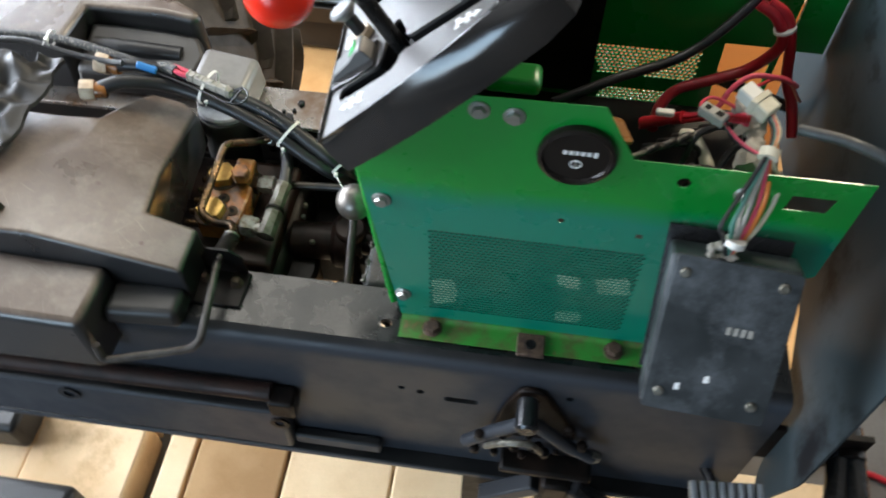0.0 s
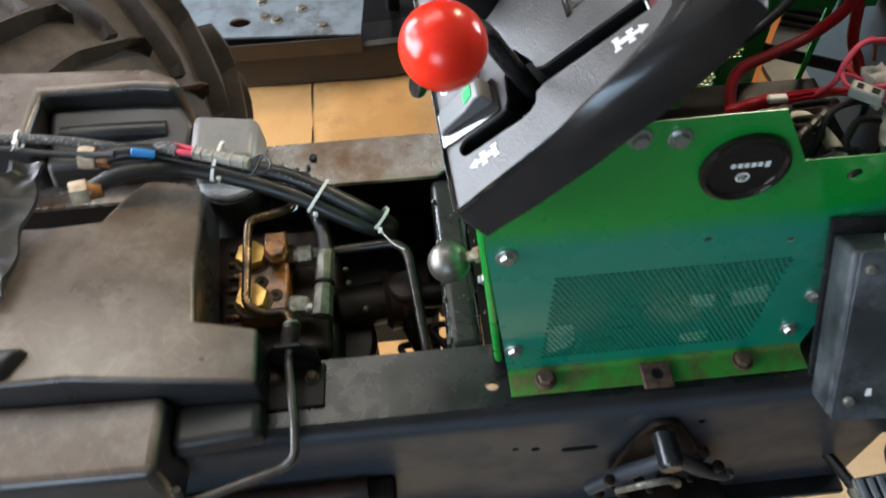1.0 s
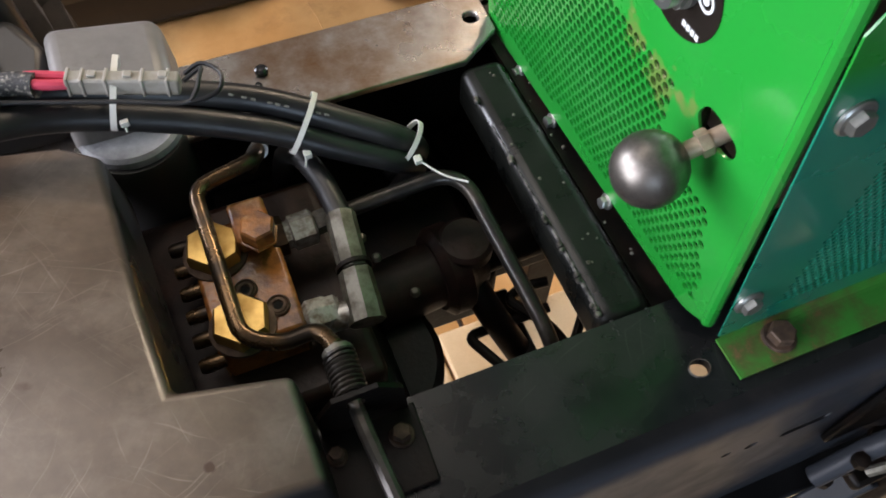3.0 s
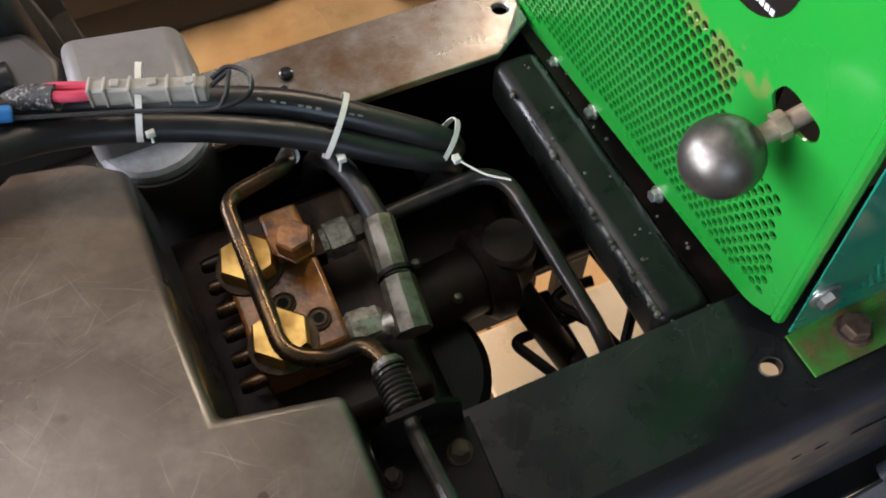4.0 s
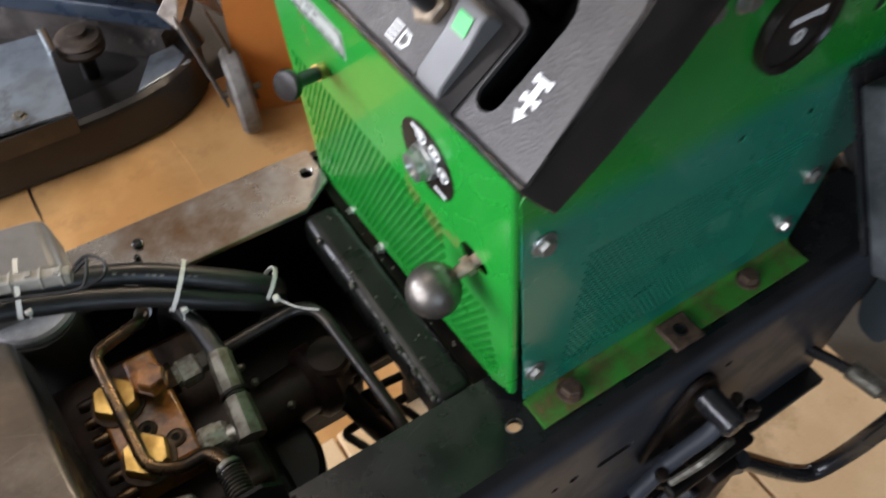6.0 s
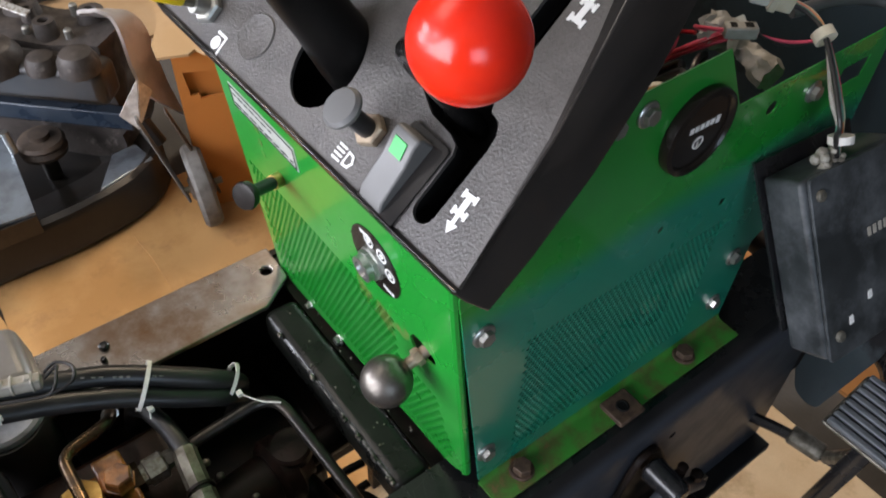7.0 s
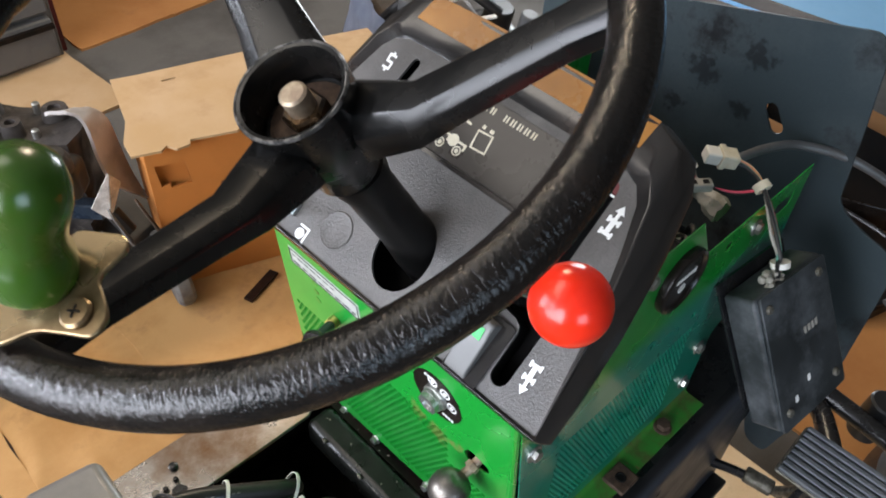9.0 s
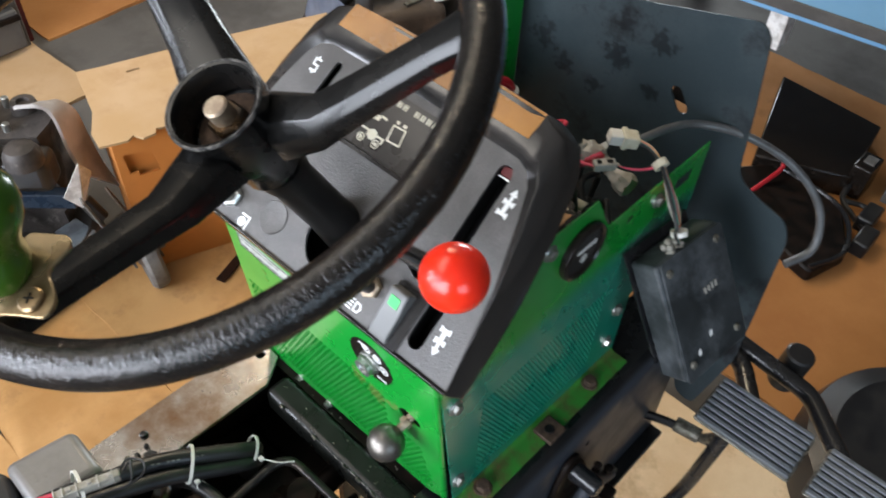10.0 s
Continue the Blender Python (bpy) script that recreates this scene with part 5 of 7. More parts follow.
part("clamp", slab(B(), rounded([(-0.0304, 0.0381), (-0.0335, 0.0175), (-0.0174, 0.0100), (-0.0078, -0.0046), (-0.0018, -0.0150), (0.0080, -0.0125), (0.0125, -0.002), (0.0150, 0.0084), (0.0330, 0.0095), (0.0356, 0.0173), (0.0220, 0.0394), (0.0088, 0.0340), (-0.0142, 0.0400)], 0.005), ck, 0.0028), "clamp", spn, "zinc-passivated clamp plate", bevel=0.0008)
part("clamp_band", lathe(B(), [(0.0140, -0.007), (0.0152, -0.007), (0.0152, 0.007), (0.0140, 0.007)], along(rim_pt(278), rim_pt(284)), 28, cap=False), "clamp", spn)
SC = ck @ Matrix.Translation((0, 0, 0.0003))
part("clamp_screw", lathe(B(), [(0.0072, 0.0), (0.0072, 0.0012), (0.0060, 0.0024), (0, 0.0028)], SC, 20), "clamp", spn, "cross-head clamp screw")
for k in range(2):
    part("screw_slot", box(B(), -0.0030, 0.0030, -0.0005, 0.0005, 0.0020, 0.0031, SC @ Matrix.Rotation(radians(35 + 90 * k), 4, "Z")), "frame_dark", spn)

# ---- engine bay: transmission, valve block, tubes ----
tr = thing("transmission", "dark oily cast transmission housing below the valve block", "transmission", (-0.28, 0.16, -0.36))
part("housing", box(B(), -0.44, -0.178, 0.046, 0.268, -0.36, -0.075), "frame_dark", tr, bevel=0.018, seg=4)
part("top_cover", box(B(), -0.36, -0.190, 0.075, 0.250, -0.075, -0.045), "rust_dark", tr, bevel=0.008, seg=3)
part("input_shaft", cyl(B(), (-0.185, 0.150, -0.085), (-0.115, 0.157, -0.085), 0.026, 24, chamfer=0.004), "rust_dark", tr)
part("coupling", lathe(B(), [(0.030, 0), (0.036, 0.006), (0.036, 0.020), (0.028, 0.026), (0.020, 0.040)], along((-0.128, 0.156, -0.085), (-0.05, 0.162, -0.088)), 28), "rust_dark", tr)
part("coupling_cap", lathe(B(), [(0.021, 0.0), (0.021, 0.010), (0.018, 0.013), (0, 0.014)], Matrix.Translation((-0.102, 0.156, -0.062)), 24), "rust_dark", tr)
part("drive_shaft", cyl(B(), (-0.10, 0.160, -0.087), (0.10, 0.165, -0.09), 0.016, 18), "frame_dark", tr)
part("lower_arm", box(B(), -0.078, -0.064, 0.060, 0.150, -0.150, -0.135), "frame_dark", tr, bevel=0.003)
part("drum", lathe(B(), [(0.030, -0.055), (0.060, -0.052), (0.066, -0.046), (0.066, 0.010), (0.060, 0.016), (0, 0.018)], Matrix.Translation((-0.2065, 0.112, -0.110)), 40), "frame_dark", tr, "round black drum on the housing")
part("strut", tube(B(), [(-0.104, 0.150, -0.085), (-0.094, 0.118, -0.105), (-0.066, 0.0835, -0.170), (-0.056, 0.062, -0.20)], 0.0115, 12), "frame_dark", tr)
for p in ((-0.168, 0.166, -0.052), (-0.150, 0.135, -0.064), (-0.172, 0.190, -0.058)):
    part("cap_screw", ball(B(), p, 0.004, 10), "zinc_dull", tr)
# made-up dark slabs that hide the floor where the bay looks black
part("dark_front_filler", box(B(), -0.060, 0.30, 0.195, 0.342, -0.21, -0.145), "frame_dark", tr, bevel=0.01)
part("dark_bay_filler", box(B(), -0.44, -0.0605, 0.166, 0.342, -0.21, -0.140), "frame_dark", tr, bevel=0.01)

vb = thing("valve_block", "rusty hydraulic valve block with brass hexagon plugs", "valve block", (-0.255, 0.15, -0.045))
part("block", box(B(), -0.289, -0.232, 0.108, 0.202, -0.044, -0.006), "rust", vb, "rust-stained cast block", bevel=0.003)
part("step", box(B(), -0.258, -0.233, 0.172, 0.205, -0.0058, 0.010), "rust", vb, bevel=0.003)
for (x, y, z) in ((-0.273, 0.180, -0.0055), (-0.270, 0.121, -0.0055)):
    part("brass_plug", lathe(B(), [(0.0190, 0.0), (0.0190, 0.010), (0.0172, 0.0125), (0.0, 0.0128)], Matrix.Translation((x, y, z)), 6, twist=0.3), "brass", vb, "bright brass hexagon plug")
    part("plug_ring", lathe(B(), [(0.0212, 0.0), (0.0212, 0.0022), (0.0185, 0.003)], Matrix.Translation((x, y, z - 0.001)), 28), "bolt_rust", vb)
part("hex_bolt", lathe(B(), [(0.0128, 0.0), (0.0128, 0.0016), (0.0118, 0.0018), (0.0118, 0.0125), (0.0104, 0.014), (0, 0.0142)], Matrix.Translation((-0.2425, 0.172, 0.0102)), 6, twist=0.2), "rust", vb)
for (x, y) in ((-0.2455, 0.1275), (-0.262, 0.146)):
    part("socket_screw", lathe(B(), [(0.0078, 0.0), (0.0078, 0.0012), (0.0070, 0.0018), (0.0060, 0.0006), (0.0052, 0.0016), (0.0036, 0.0016), (0.0032, 0.0004), (0, 0.0003)], Matrix.Translation((x, y, -0.0056)), 20), "bolt_rust", vb)
    part("socket_recess", lathe(B(), [(0.0033, 0.0), (0.0033, 0.0009), (0, 0.0009)], Matrix.Translation((x, y, -0.0056)), 6), "void", vb)
for k in range(6):
    y = 0.108 + 0.018 * k
    part("rib", lathe(B(), [(0.0050, 0.0), (0.0050, 0.013), (0.0040, 0.016), (0, 0.0165)], along((-0.286, y, -0.014), (-1.0, y - 0.02, -0.014)), 12), "bronze", vb, "stubby ribbed plug end")
part("port_nut_upper", lathe(B(), [(0.010, 0), (0.010, 0.010), (0.0125, 0.011), (0.0125, 0.026), (0.010, 0.028)], along((-0.2325, 0.182, -0.013), (-0.18, 0.184, -0.013)), 6), "corroded", vb, "bluish zinc hydraulic union")
part("port_union", cyl(B(), (-0.236, 0.183, -0.013), (-0.226, 0.183, -0.013), 0.014, 6), "bronze", vb)
part("port_nut_lower", lathe(B(), [(0.0110, 0), (0.0138, 0.003), (0.0138, 0.014), (0.0126, 0.016), (0.0126, 0.021), (0.0095, 0.024)], along((-0.2325, 0.1165, -0.018), (-0.18, 0.1145, -0.018)), 8), "corroded", vb)
part("elbow_upper", tube(B(), [(-0.1878, 0.175, 0.001), (-0.189, 0.166, 0.000), (-0.192, 0.136, -0.006)], 0.0104, 8, smooth=False), "zinc_dull", vb, "crimped hose fitting")
part("elbow_lower", tube(B(), [(-0.192, 0.134, -0.006), (-0.1935, 0.119, -0.009), (-0.1955, 0.099, -0.013)], lambda f_: 0.0112 + 0.0012 * f_, 8, smooth=False), "zinc_dull", vb, "squared hose elbow")
part("elbow_neck", cyl(B(), (-0.200, 0.110, -0.014), (-0.214, 0.112, -0.017), 0.0088, 12), "corroded", vb)
part("fitting_ring", lathe(B(), [(0.0122, 0), (0.0122, 0.003)], along((-0.1915, 0.1385, -0.0055), (-0.192, 0.13, -0.006)), 20), "frame_dark", vb)

tA = thing("bent_tube", "bronzed steel tube bent over the valve block", "hydraulic tube", (-0.272, 0.15, 0.02))
part("tube", tube(B(), round_corners([(-0.232, 0.262, -0.03), (-0.224, 0.245, 0.010), (-0.228, 0.222, 0.026), (-0.273, 0.212, 0.026), (-0.2715, 0.098, 0.024), (-0.250, 0.088, 0.018), (-0.228, 0.090, 0.020), (-0.2215, 0.070, 0.024), (-0.2225, 0.060, 0.024)], 0.012), 0.0052, 12, smooth=False), "bronze", tA)
part("flare_nut", lathe(B(), [(0.0075, 0), (0.0088, 0.002), (0.0088, 0.012), (0.0062, 0.015)], along((-0.2225, 0.072, 0.024), (-0.2215, 0.058, 0.024)), 6), "zinc_dull", tA, "dull flare nut")
part("tube_sleeve", tube(B(), [(-0.2275, 0.252, -0.006), (-0.224, 0.245, 0.008), (-0.2245, 0.236, 0.016)], 0.0062, 12), "zinc", tA, "bare steel tube end")
tBb = thing("return_tube", "black steel tube with two bends crossing the bay", "hydraulic tube", (-0.13, 0.18, -0.01))
part("tube", tube(B(), round_corners([(-0.212, 0.184, -0.014), (-0.170, 0.187, -0.012), (-0.096, 0.186, -0.004), (-0.0835, 0.060, -0.036), (-0.0815, 0.036, -0.060), (-0.080, 0.020, -0.16)], 0.026, 8), 0.0056, 12, smooth=False), "blk_tube", tBb)
part("flare_nut", lathe(B(), [(0.0070, 0), (0.0085, 0.002), (0.0085, 0.012), (0.0062, 0.015)], along((-0.207, 0.1842, -0.0138), (-0.185, 0.186, -0.0125)), 6), "zinc_dull", tBb, "dull flare nut")
hs = thing("short_hose", "short rubber hose into a crimped fitting", "hose", (-0.19, 0.2, 0.0))
part("hose", tube(B(), [(-0.1878, 0.172, 0.0008), (-0.1895, 0.190, 0.004), (-0.192, 0.207, 0.006), (-0.199, 0.230, 0.006), (-0.206, 0.255, -0.02), (-0.21, 0.275, -0.07)], 0.0082, 12), "rubber", hs)

# coil spring and its rod
sr = thing("spring_rod", "bent steel release rod with a coil spring", "rod", (-0.222, 0.03, 0.02))
part("rod", tube(B(), round_corners([(-0.2225, 0.066, 0.024), (-0.2235, 0.020, 0.032), (-0.2185, -0.040, 0.023), (-0.2195, -0.070, 0.011), (-0.231, -0.077, 0.004), (-0.326, -0.100, -0.006), (-0.329, -0.094, 0.018)], 0.008), 0.0047, 10, smooth=False), "rod_steel", sr, "bare worn steel rod")
coil = []
for k in range(9 * 12 + 1):
    a, f_ = 2 * math.pi * k / 12, k / (9 * 12)
    c_ = Vector((-0.2223, 0.066, 0.0245)).lerp(Vector((-0.2236, 0.036, 0.031)), f_)
    coil.append(c_ + Vector((math.cos(a), 0.1 * math.sin(a), math.sin(a))) * 0.0088)
part("spring", tube(B(), coil, 0.0015, 6, smooth=False), "blk_tube", sr, "tight coil spring")
part("spring_cap", cyl(B(), (-0.2222, 0.069, 0.024), (-0.2222, 0.065, 0.0245), 0.0095, 18), "zinc_dull", sr)
br = thing("rod_bracket", "black folded bracket bolted on the rail", "bracket", (-0.21, 0.015, 0.0))
bb_ = B()
slab(bb_, [(-0.249, -0.016), (-0.192, -0.016), (-0.190, 0.032), (-0.249, 0.032)], basis((0, 0, 0.0048), (1, 0, 0), (0, 1, 0)), 0.0044)
part("base", bb_, "frame_dark", br, bevel=0.001)
part("upright", plate(B(), [(-0.246, 0.0), (-0.194, 0.0), (-0.196, 0.030), (-0.210, 0.043), (-0.236, 0.043), (-0.246, 0.026)], [ring_pts(-0.2235, 0.032, 0.0055, 14)], basis((0, 0.030, 0.005), (1, 0, 0), (0, 0, 1)), 0.003), "frame_dark", br)
for x, y, r in ((-0.2035, 0.0150, 0.0056), (-0.2413, 0.0165, 0.0044)):
    part("bolt", hexbolt(B(), (x, y, 0.0050), (0, 0, 1), r, 0.0085, r * 1.35), "bolt_rust", br, "worn rusty bolt")

# bent black rods hanging below the bay
hg_ = thing("hanging_linkage", "thin black bent linkage rods below the frame", "linkage", (-0.09, 0.08, -0.17))
part("rod", tube(B(), round_corners([(-0.046, 0.112, -0.118), (-0.092, 0.1126, -0.12), (-0.116, 0.1125, -0.12), (-0.098, 0.0740, -0.12), (-0.086, 0.045, -0.135)], 0.009, 5), 0.0043, 10, smooth=False), "frame_dark", hg_)
part("rod", tube(B(), round_corners([(-0.040, 0.129, -0.108), (-0.062, 0.1325, -0.11), (-0.0765, 0.1265, -0.11), (-0.0550, 0.0950, -0.11), (-0.040, 0.060, -0.125)], 0.009, 5), 0.0043, 10, smooth=False), "frame_dark", hg_)
part("rod", tube(B(), round_corners([(-0.030, 0.150, -0.100), (-0.020, 0.100, -0.110), (-0.045, 0.072, -0.115), (-0.030, 0.045, -0.13)], 0.008, 5), 0.0040, 10, smooth=False), "frame_dark", hg_)

# ---- hose bundle over the bay ----
def hose(name, pts, r, label, material="rubber"):
    h_ = thing(name, label, "hose", pts[0])
    part("hose", tube(B(), pts, r, 14), material, h_)
    return h_


h1 = hose("hydraulic_hose", [(-0.425, 0.260, 0.098), (-0.385, 0.262, 0.100), (-0.330, 0.270, 0.082), (-0.270, 0.260, 0.066), (-0.215, 0.248, 0.050), (-0.165, 0.226, 0.032), (-0.128, 0.214, 0.010), (-0.112, 0.230, -0.030), (-0.120, 0.265, -0.09)], 0.0092, "thick black rubber hydraulic hose with a hexagon end nut")
h2 = hose("hydraulic_hose", [(-0.430, 0.219, 0.092), (-0.395, 0.236, 0.096), (-0.345, 0.252, 0.080), (-0.280, 0.247, 0.060), (-0.215, 0.231, 0.038), (-0.170, 0.214, 0.019), (-0.135, 0.206, 0.000), (-0.116, 0.222, -0.035), (-0.122, 0.25, -0.10)], 0.0092, "thick black rubber hydraulic hose with a hexagon end nut")
for h_, p, d in ((h1, (-0.425, 0.260, 0.098), (-1, 0.05, 0.10)), (h2, (-0.430, 0.219, 0.092), (-1, -0.25, 0.10))):
    m_ = along(Vector(p) - Vector(d).normalized() * 0.006, Vector(p) + Vector(d))
    part("copper_collar", lathe(B(), [(0.0098, -0.008), (0.0105, -0.006), (0.0105, 0.006), (0.0098, 0.008)], m_, 20), "rust", h_, "reddish crimp collar")
    part("end_nut", lathe(B(), [(0.0135, 0.006), (0.0140, 0.008), (0.0140, 0.022), (0.0125, 0.024), (0.0075, 0.024), (0.0070, 0.016), (0, 0.016)], m_, 6, twist=0.4), "nut_tan", h_, "yellowed zinc hexagon nut")
hose("wire_hose", [(-0.60, 0.282, 0.114), (-0.52, 0.284, 0.114), (-0.46, 0.276, 0.112), (-0.40, 0.266, 0.104), (-0.372, 0.267, 0.095), (-0.352, 0.2665, 0.098), (-0.3365, 0.2595, 0.0985)], lambda f_: 0.0042 + 0.0034 * min(1.0, f_ * 1.3), "braided black wire sleeve along the hoses", "cable")
hose("wire_hose", [(-0.62, 0.262, 0.114), (-0.54, 0.270, 0.116), (-0.48, 0.262, 0.110), (-0.43, 0.255, 0.109), (-0.40, 0.25, 0.112)], 0.004, "thin black cable beside the hoses")
cn = thing("inline_connector", "grey ribbed inline connector lying on the hoses", "connector", (-0.285, 0.272, 0.085))
CM = basis((-0.3185, 0.2600, 0.0985), (0.060, -0.0185, -0.005), (0.02, 1, 0.0))
cb = B()
box(cb, 0.0, 0.064, -0.0085, 0.0010, -0.007, 0.005, CM)
part("body", cb, "conn_grey", cn, bevel=0.0015)
for u in (0.0, 0.0082, 0.0215, 0.0420, 0.0565):
    part("rib", box(B(), u, u + 0.0020, -0.0092, 0.0018, -0.0074, 0.0060, CM), "conn_grey", cn, bevel=0.0006)
for k in range(3):
    part("latch", box(B(), 0.0125 + 0.020 * k, 0.0175 + 0.020 * k, -0.006, -0.001, 0.0052, 0.0068, CM), "conn_grey", cn, bevel=0.0005)
for k, dy in ((0, -0.0005), (1, -0.0060)):
    part("red_wire", tube(B(), [CM @ Vector(p) for p in ((0.001, dy, 0.0), (-0.008, dy * 1.3, 0.001), (-0.018, dy * 1.2, 0.001), (-0.026, dy * 0.6, 0.0))], 0.0032, 10), "pink", cn, "red wire end")
for k in range(2):
    part("wire_loop", tube(B(), [CM @ Vector(p) for p in ((0.066, 0.002 - 0.006 * k, 0.001), (0.076, 0.006 - 0.004 * k, 0.006), (0.088 - 0.012 * k, -0.002 - 0.002 * k, 0.006), (0.086 - 0.012 * k, -0.014, 0.002), (0.066, -0.019, -0.002), (0.03, -0.016, -0.004), (-0.02, -0.016, -0.005), (-0.06, -0.018, -0.004))], 0.0014, 8), "rubber", cn)
bp_ = thing("blue_connector", "small bright blue crimp connector on a wire", "connector", (-0.365, 0.258, 0.105))
part("sleeve", cyl(B(), (-0.384, 0.2545, 0.1088), (-0.360, 0.2545, 0.1016), 0.0048, 12, chamfer=0.001), "blue_plug", bp_)


def tie(c, d, rx, tail, label="white nylon cable tie round the hoses"):
    """A flat nylon strap round a bundle, with its head and a cut tail."""
    t_ = thing("cable_tie", label, "cable tie", c, "cable ties on the hoses")
    m_ = along(c, Vector(c) + Vector(d))
    n_ = 28
    bm = B()
    pr = [(1.0, -0.0018), (1.0, 0.0018), (1.05, 0.0018), (1.05, -0.0018)]
    rings = [[bm.verts.new(m_ @ Vector((rx[0] * s * math.cos(2 * math.pi * k / n_), rx[1] * s * math.sin(2 * math.pi * k / n_), w))) for s, w in pr] for k in range(n_)]
    for k in range(n_):
        a, b = rings[k], rings[(k + 1) % n_]
        for q in range(4):
            bm.faces.new((a[q], a[(q + 1) % 4], b[(q + 1) % 4], b[q]))
    part("strap", bm, "tie", t_)
    tl = [Vector(p) for p in tail]
    part("tail", tube(B(), tl, 0.0008, 6), "tie", t_)
    part("head", box(B(), -0.0026, 0.0026, -0.003, 0.003, -0.0022, 0.0022, Matrix.Translation(tl[0])), "tie", t_, bevel=0.0006)
    return t_


tie((-0.2975, 0.2570, 0.0800), (0.9, -0.2, -0.25), (0.020, 0.024), [(-0.2982, 0.2425, 0.069), (-0.2985, 0.240, 0.066), (-0.2987, 0.2385, 0.064)])
for k, f in enumerate((0.0, 0.10, 0.17, 0.30, 0.36, 0.43, 0.62, 0.68, 0.75)):
    c_ = Vector((-0.232, 0.2500, 0.0555)).lerp(Vector((-0.158, 0.2225, 0.0290)), f) + Vector((0, -0.0040, 0.0083))
    part("print_mark", box(B(), -0.0016, 0.0016, -0.0008, 0.0008, -0.0002, 0.0002, basis(c_, (0.074, -0.0275, -0.0265), (0.3, 0.8, 0.4))), "hose_print", h1)
tie((-0.192, 0.2310, 0.036), (0.75, -0.4, -0.4), (0.0125, 0.021), [(-0.196, 0.213, 0.026), (-0.198, 0.212, 0.020), (-0.199, 0.211, 0.016)])
tie((-0.126, 0.213, 0.004), (0.75, -0.3, -0.6), (0.012, 0.019), [(-0.124, 0.195, 0.008), (-0.112, 0.178, 0.006), (-0.098, 0.166, 0.006)])
tie((-0.503, 0.276, 0.119), (1, 0, 0), (0.009, 0.011), [(-0.503, 0.266, 0.125), (-0.506, 0.258, 0.122)], "white nylon cable tie round the wire sleeve")
cz = thing("filler_canister", "dull dark canister with a dusty flat lid", "canister", (-0.29, 0.245, -0.06))
part("body", lathe(B(), [(0.030, -0.090), (0.036, -0.085), (0.037, 0.030), (0.035, 0.034)], Matrix.Translation((-0.303, 0.290, -0.0275)), 32), "tank_dark", cz)
part("lid", lathe(B(), [(0.0375, 0.0342), (0.0375, 0.040), (0.035, 0.043), (0, 0.0435)], Matrix.Translation((-0.303, 0.296, -0.0275)), 32), "lid_dust", cz)

# ---- moulded tank ----
def moulded(bm, outline, top, bottom, cuts=()):
    """A block with the plan outline, a top surface given by top(x, y) and walls that draft out a little."""
    cx = sum(p[0] for p in outline) / len(outline)
    cy = sum(p[1] for p in outline) / len(outline)
    a = [bm.verts.new((x, y, 1.0)) for x, y in outline]
    b = [bm.verts.new((x + 0.004 * (1 if x > cx else -1), y + 0.003 * (1 if y > cy else -1), bottom)) for x, y in outline]
    bm.faces.new(a)
    bm.faces.new(list(reversed(b)))
    for k in range(len(a)):
        j = (k + 1) % len(a)
        bm.faces.new((a[j], a[k], b[k], b[j]))
    for co, no in cuts:
        bmesh.ops.bisect_plane(bm, geom=list(bm.verts) + list(bm.edges) + list(bm.faces), plane_co=co, plane_no=no)
    for v in bm.verts:
        if v.co.z > 0.9:
            v.co.z = top(v.co.x, v.co.y)
    return bm


def slope(x, y):
    """Height of the crowned tank top."""
    return min(0.098, 0.070 + 0.25 * (-0.30 - x)) - 0.27 * max(0.0, y - 0.11)


tank = thing("fuel_tank", "dusty brown-black moulded plastic tank with stepped sides", "tank", (-0.42, 0.1, 0.0))
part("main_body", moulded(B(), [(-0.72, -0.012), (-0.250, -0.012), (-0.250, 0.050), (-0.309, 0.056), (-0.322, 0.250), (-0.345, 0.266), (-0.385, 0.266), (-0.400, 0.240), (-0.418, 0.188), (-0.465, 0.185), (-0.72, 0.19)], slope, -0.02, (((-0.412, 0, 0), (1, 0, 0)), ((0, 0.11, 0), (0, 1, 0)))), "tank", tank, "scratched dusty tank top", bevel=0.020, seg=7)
part("side_step", moulded(B(), [(-0.3345, -0.056), (-0.252, -0.050), (-0.252, -0.0125), (-0.3345, -0.0125)], lambda x, y: 0.028, 0.0008), "tank_dark", tank, bevel=0.008, seg=4)
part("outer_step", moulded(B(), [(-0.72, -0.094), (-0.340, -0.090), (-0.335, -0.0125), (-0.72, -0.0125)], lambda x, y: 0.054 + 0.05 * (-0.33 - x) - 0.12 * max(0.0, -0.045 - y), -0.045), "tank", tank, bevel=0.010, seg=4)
part("raised_pad", moulded(B(), [(-0.72, -0.006), (-0.470, -0.006), (-0.452, 0.020), (-0.72, 0.022)], lambda x, y: 0.112, 0.085), "tank_dark", tank, bevel=0.006, seg=3)
far_tank = thing("far_tank_cover", "dusty grey moulded cover block beyond the hoses", "cover", (-0.42, 0.36, 0.0))
part("front_block", moulded(B(), [(-0.338, 0.285), (-0.264, 0.285), (-0.262, 0.354), (-0.338, 0.356)], lambda x, y: 0.050 + 0.15 * (-0.26 - x), 0.0008), "cover_grey", far_tank, bevel=0.010, seg=4)
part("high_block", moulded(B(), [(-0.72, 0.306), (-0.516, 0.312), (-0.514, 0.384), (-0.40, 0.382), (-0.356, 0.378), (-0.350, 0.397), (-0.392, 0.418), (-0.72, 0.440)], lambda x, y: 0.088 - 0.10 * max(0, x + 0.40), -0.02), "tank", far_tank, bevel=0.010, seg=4)
